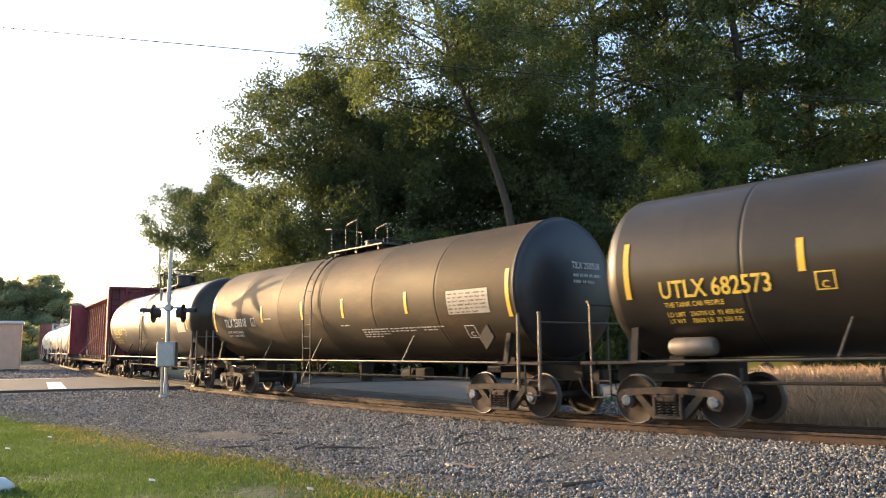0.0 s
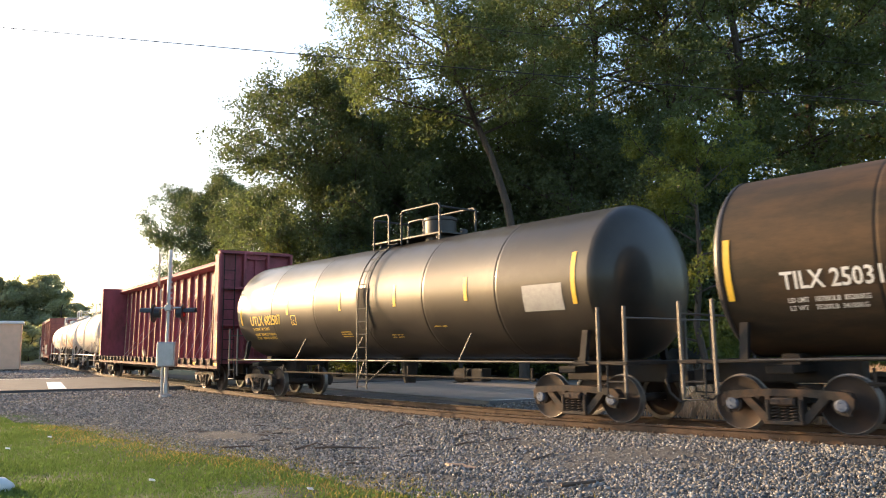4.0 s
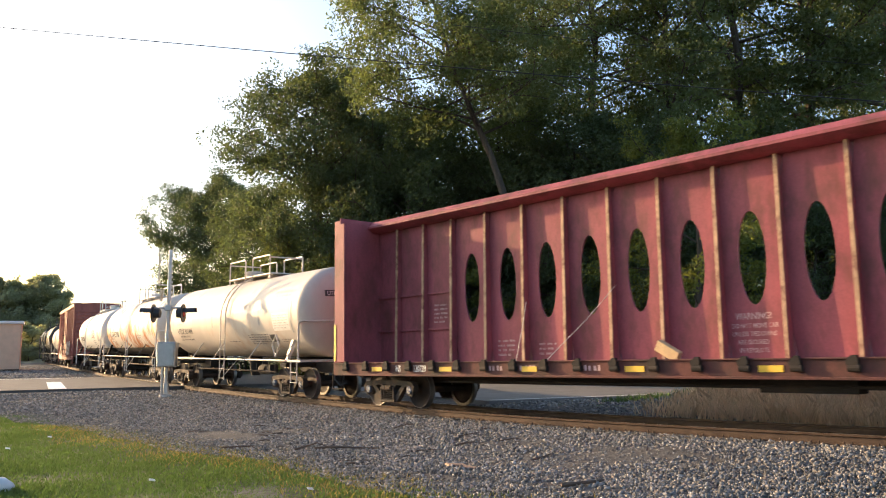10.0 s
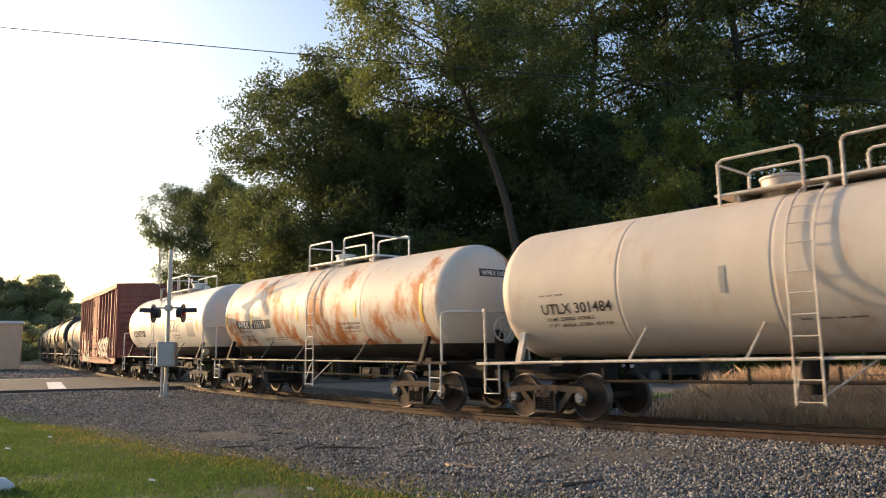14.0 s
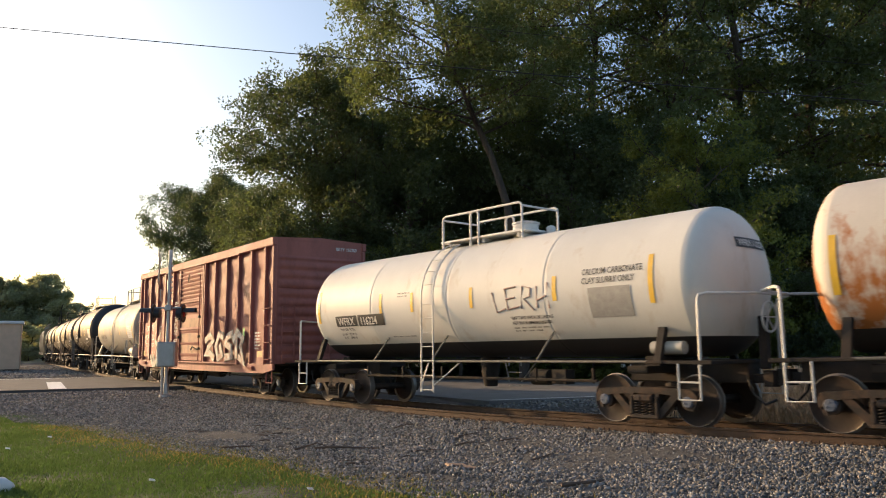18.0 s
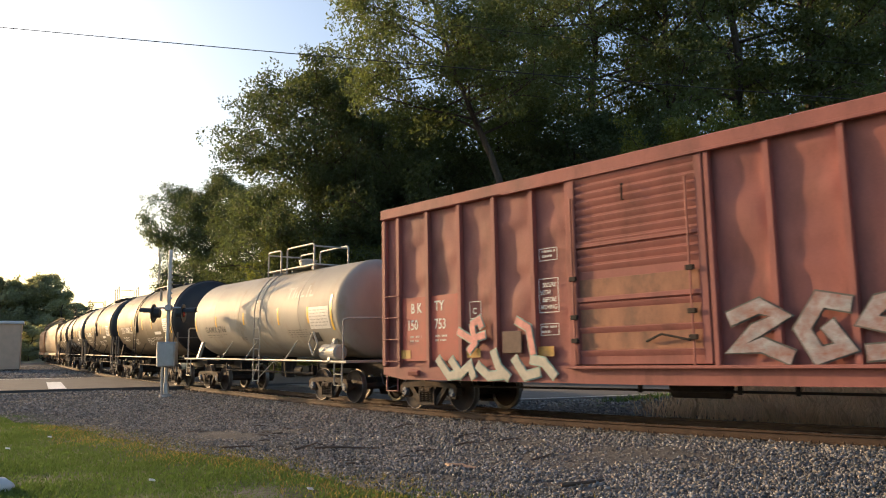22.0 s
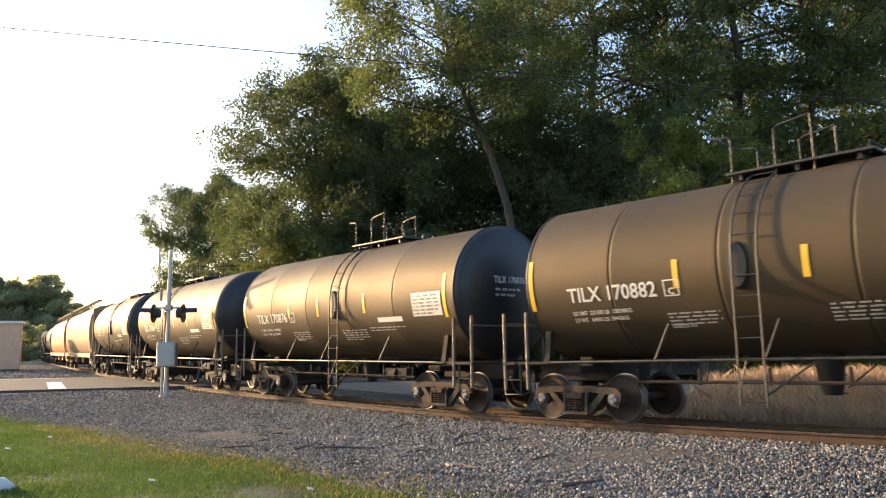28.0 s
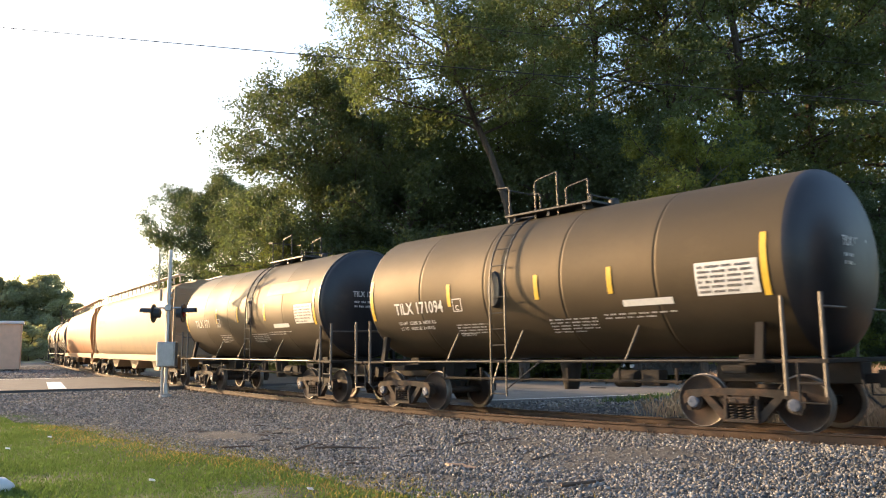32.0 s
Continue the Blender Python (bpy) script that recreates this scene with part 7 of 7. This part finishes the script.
def stick(pts, r, label):
    sh = Shape().tube([Vector((a, b, ground_at(a, b) + c)) for a, b, c in pts], r, 6, r2=r * 0.4)
    ob = part("stick", sh, M_DEADWOOD)
    return tagged(ob, label, "stick", "fallen wood on the gravel")


stick([(-2.4, 15.0, 0.03), (-2.05, 14.9, 0.07), (-1.7, 14.85, 0.06), (-1.2, 14.9, 0.04)], 0.03, "dark fallen branch lying on the gravel")
stick([(-2.75, 14.9, 0.03), (-2.35, 14.95, 0.14), (-2.05, 14.8, 0.05)], 0.02, "dark twig lying on the gravel")
stick([(1.55, 10.83, 0.03), (1.8, 10.85, 0.05), (2.1, 11.05, 0.05), (2.28, 11.25, 0.02)], 0.035, "dark broken branch lying on the gravel")
stick([(-4.2, 15.2, 0.03), (-3.6, 15.3, 0.05)], 0.025, "dark twig lying on the gravel")
rs = random.Random(77)
for k in range(46):
    sx, sy = rs.uniform(-8.5, 1.5), rs.uniform(12.3, 19.5)
    if abs(sx) > 0.52 * sy or sx * 0.72 + sy * 0.69 < 7.6:
        continue
    w, ln = rs.uniform(-0.6, 0.6), rs.uniform(0.18, 0.7)
    stick([(sx, sy, 0.025), (sx + ln * 0.5 * math.cos(w), sy + ln * 0.5 * math.sin(w), 0.05), (sx + ln * math.cos(w + 0.25), sy + ln * math.sin(w + 0.25), 0.02)], rs.uniform(0.010, 0.024), "small dark twig lying on the gravel")
for wx, wy, sz, tn in ((0.18, 12.75, (0.34, 0.14, 0.04), 30), (0.38, 12.5, (0.2, 0.13, 0.035), -20)):
    tagged(part("wood_scrap", Shape().box((0, 0, 0.03), sz, (4, 6, 0), 0.01), M_RIBRUST, at=pose(wx, wy, ground_at(wx, wy), 0, 0, tn)), "brown splintered wood scrap on the gravel", "wood scrap")
sh = Shape().lathe([(-0.2, 0.01), (-0.17, 0.09), (-0.05, 0.12), (0.1, 0.11), (0.2, 0.05), (0.24, 0.01)], "x", (0, 0, 0.09), 14)
tagged(part("plastic_bag", sh, M_LITTER, at=pose(-5.95, 10.75, ground_at(-5.95, 10.75), 0, 8, 40)), "crumpled white plastic litter on the grass", "litter")
for lx, ly in ((-1.75, 10.6), (-8.2, 15.2), (-9.6, 13.0), (-8.4, 17.2), (-4.1, 11.4)):
    tagged(part("paper_scrap", Shape().box((0, 0, 0.05), (0.085, 0.05, 0.012), (20, 10, 30), 0.003), M_LITTER, at=pose(lx, ly, ground_at(lx, ly))), "small white paper scrap on the grass", "litter")


# ---- overhead cables ----
def cable(p0, p1, sag, r):
    pts = []
    for i in range(25):
        q = i / 24
        p = Vector(p0).lerp(Vector(p1), q)
        p.z -= sag * 4 * q * (1 - q)
        pts.append(p)
    return tagged(part("power_cable", Shape().tube(pts, r, 5), M_CABLE), "thin black overhead power cable", "cable", "overhead cables")


cable((-18.84, 30.0, 14.42), (15.15, 24.0, 8.95), 0.08, 0.017)
cable((0.41, 29.0, 13.82), (16.54, 26.0, 10.85), 0.12, 0.010)

# ---- ties: the near stretch as single pieces ----
tie_me = Shape().box((0, 0, -0.255), (0.23, 2.6, 0.17), bevel=0.015).mesh("tie", [M_TIE])
plate_me = Shape()
for sy in (-1, 1):
    plate_me.box((0, sy * 0.755, -0.172), (0.19, 0.34, 0.022), bevel=0.004)
    for dx in (-0.06, 0.06):
        for dy in (-0.09, 0.09):
            plate_me.box((dx, sy * 0.755 + dy, -0.15), (0.022, 0.03, 0.05), bevel=0.004)
plate_me = plate_me.mesh("tie_plate", [M_RAIL])
for k in range(96):
    s = -40 + k * 0.5
    p = on_track(s)
    m = pose(p.x, p.y, p.z + 0.012, 0, 0, math.degrees(heading(s)))
    part("tie", tie_me, None, track, at=m)
    part("tie_plate", plate_me, None, track, at=m)


# ---- the train runs ----
def motions():
    rows = []
    for t, k in ((0, 6.0), (1, 11.0), (4, 26.0), (8, 46.0), (11, 57.0), (32, 57.0)):
        rows.append((float(t), pose(10.35 + 0.966 * k, 36.1 + 0.259 * k, -0.03, 0, 0, 195)))
    walk(truck, rows)
    times = [i * 0.5 for i in range(65)]
    spin = [i * 0.1 for i in range(321)]
    for car, rear, front, trucks in CARS:
        rows, yaw = [], ([], [])
        for t in times:
            w = travelled(t)
            a, b = on_track(rear + w), on_track(front + w)
            d = b - a
            turn = math.atan2(d.y, d.x)
            pitch = -math.atan2(d.z, math.hypot(d.x, d.y))
            c = (a + b) / 2
            m = pose(c.x, c.y, c.z, 0, math.degrees(pitch), math.degrees(turn))
            rows.append((t, m))
            for k, s in enumerate((rear + w, front + w)):
                yaw[k].append((t, pose((front - rear) / 2 * (2 * k - 1), 0, 0, 0, 0, math.degrees(heading(s) - turn))))
        walk(car, rows)
        for k, (tr, sets) in enumerate(trucks):
            walk(tr, yaw[k])
            for ws, dx in zip(sets, (-0.889, 0.889)):
                walk(ws, [(t, pose(dx, 0, 0.457, 0, math.degrees((travelled(t) / 0.457) % (2 * math.pi)), 0)) for t in spin])


motions()
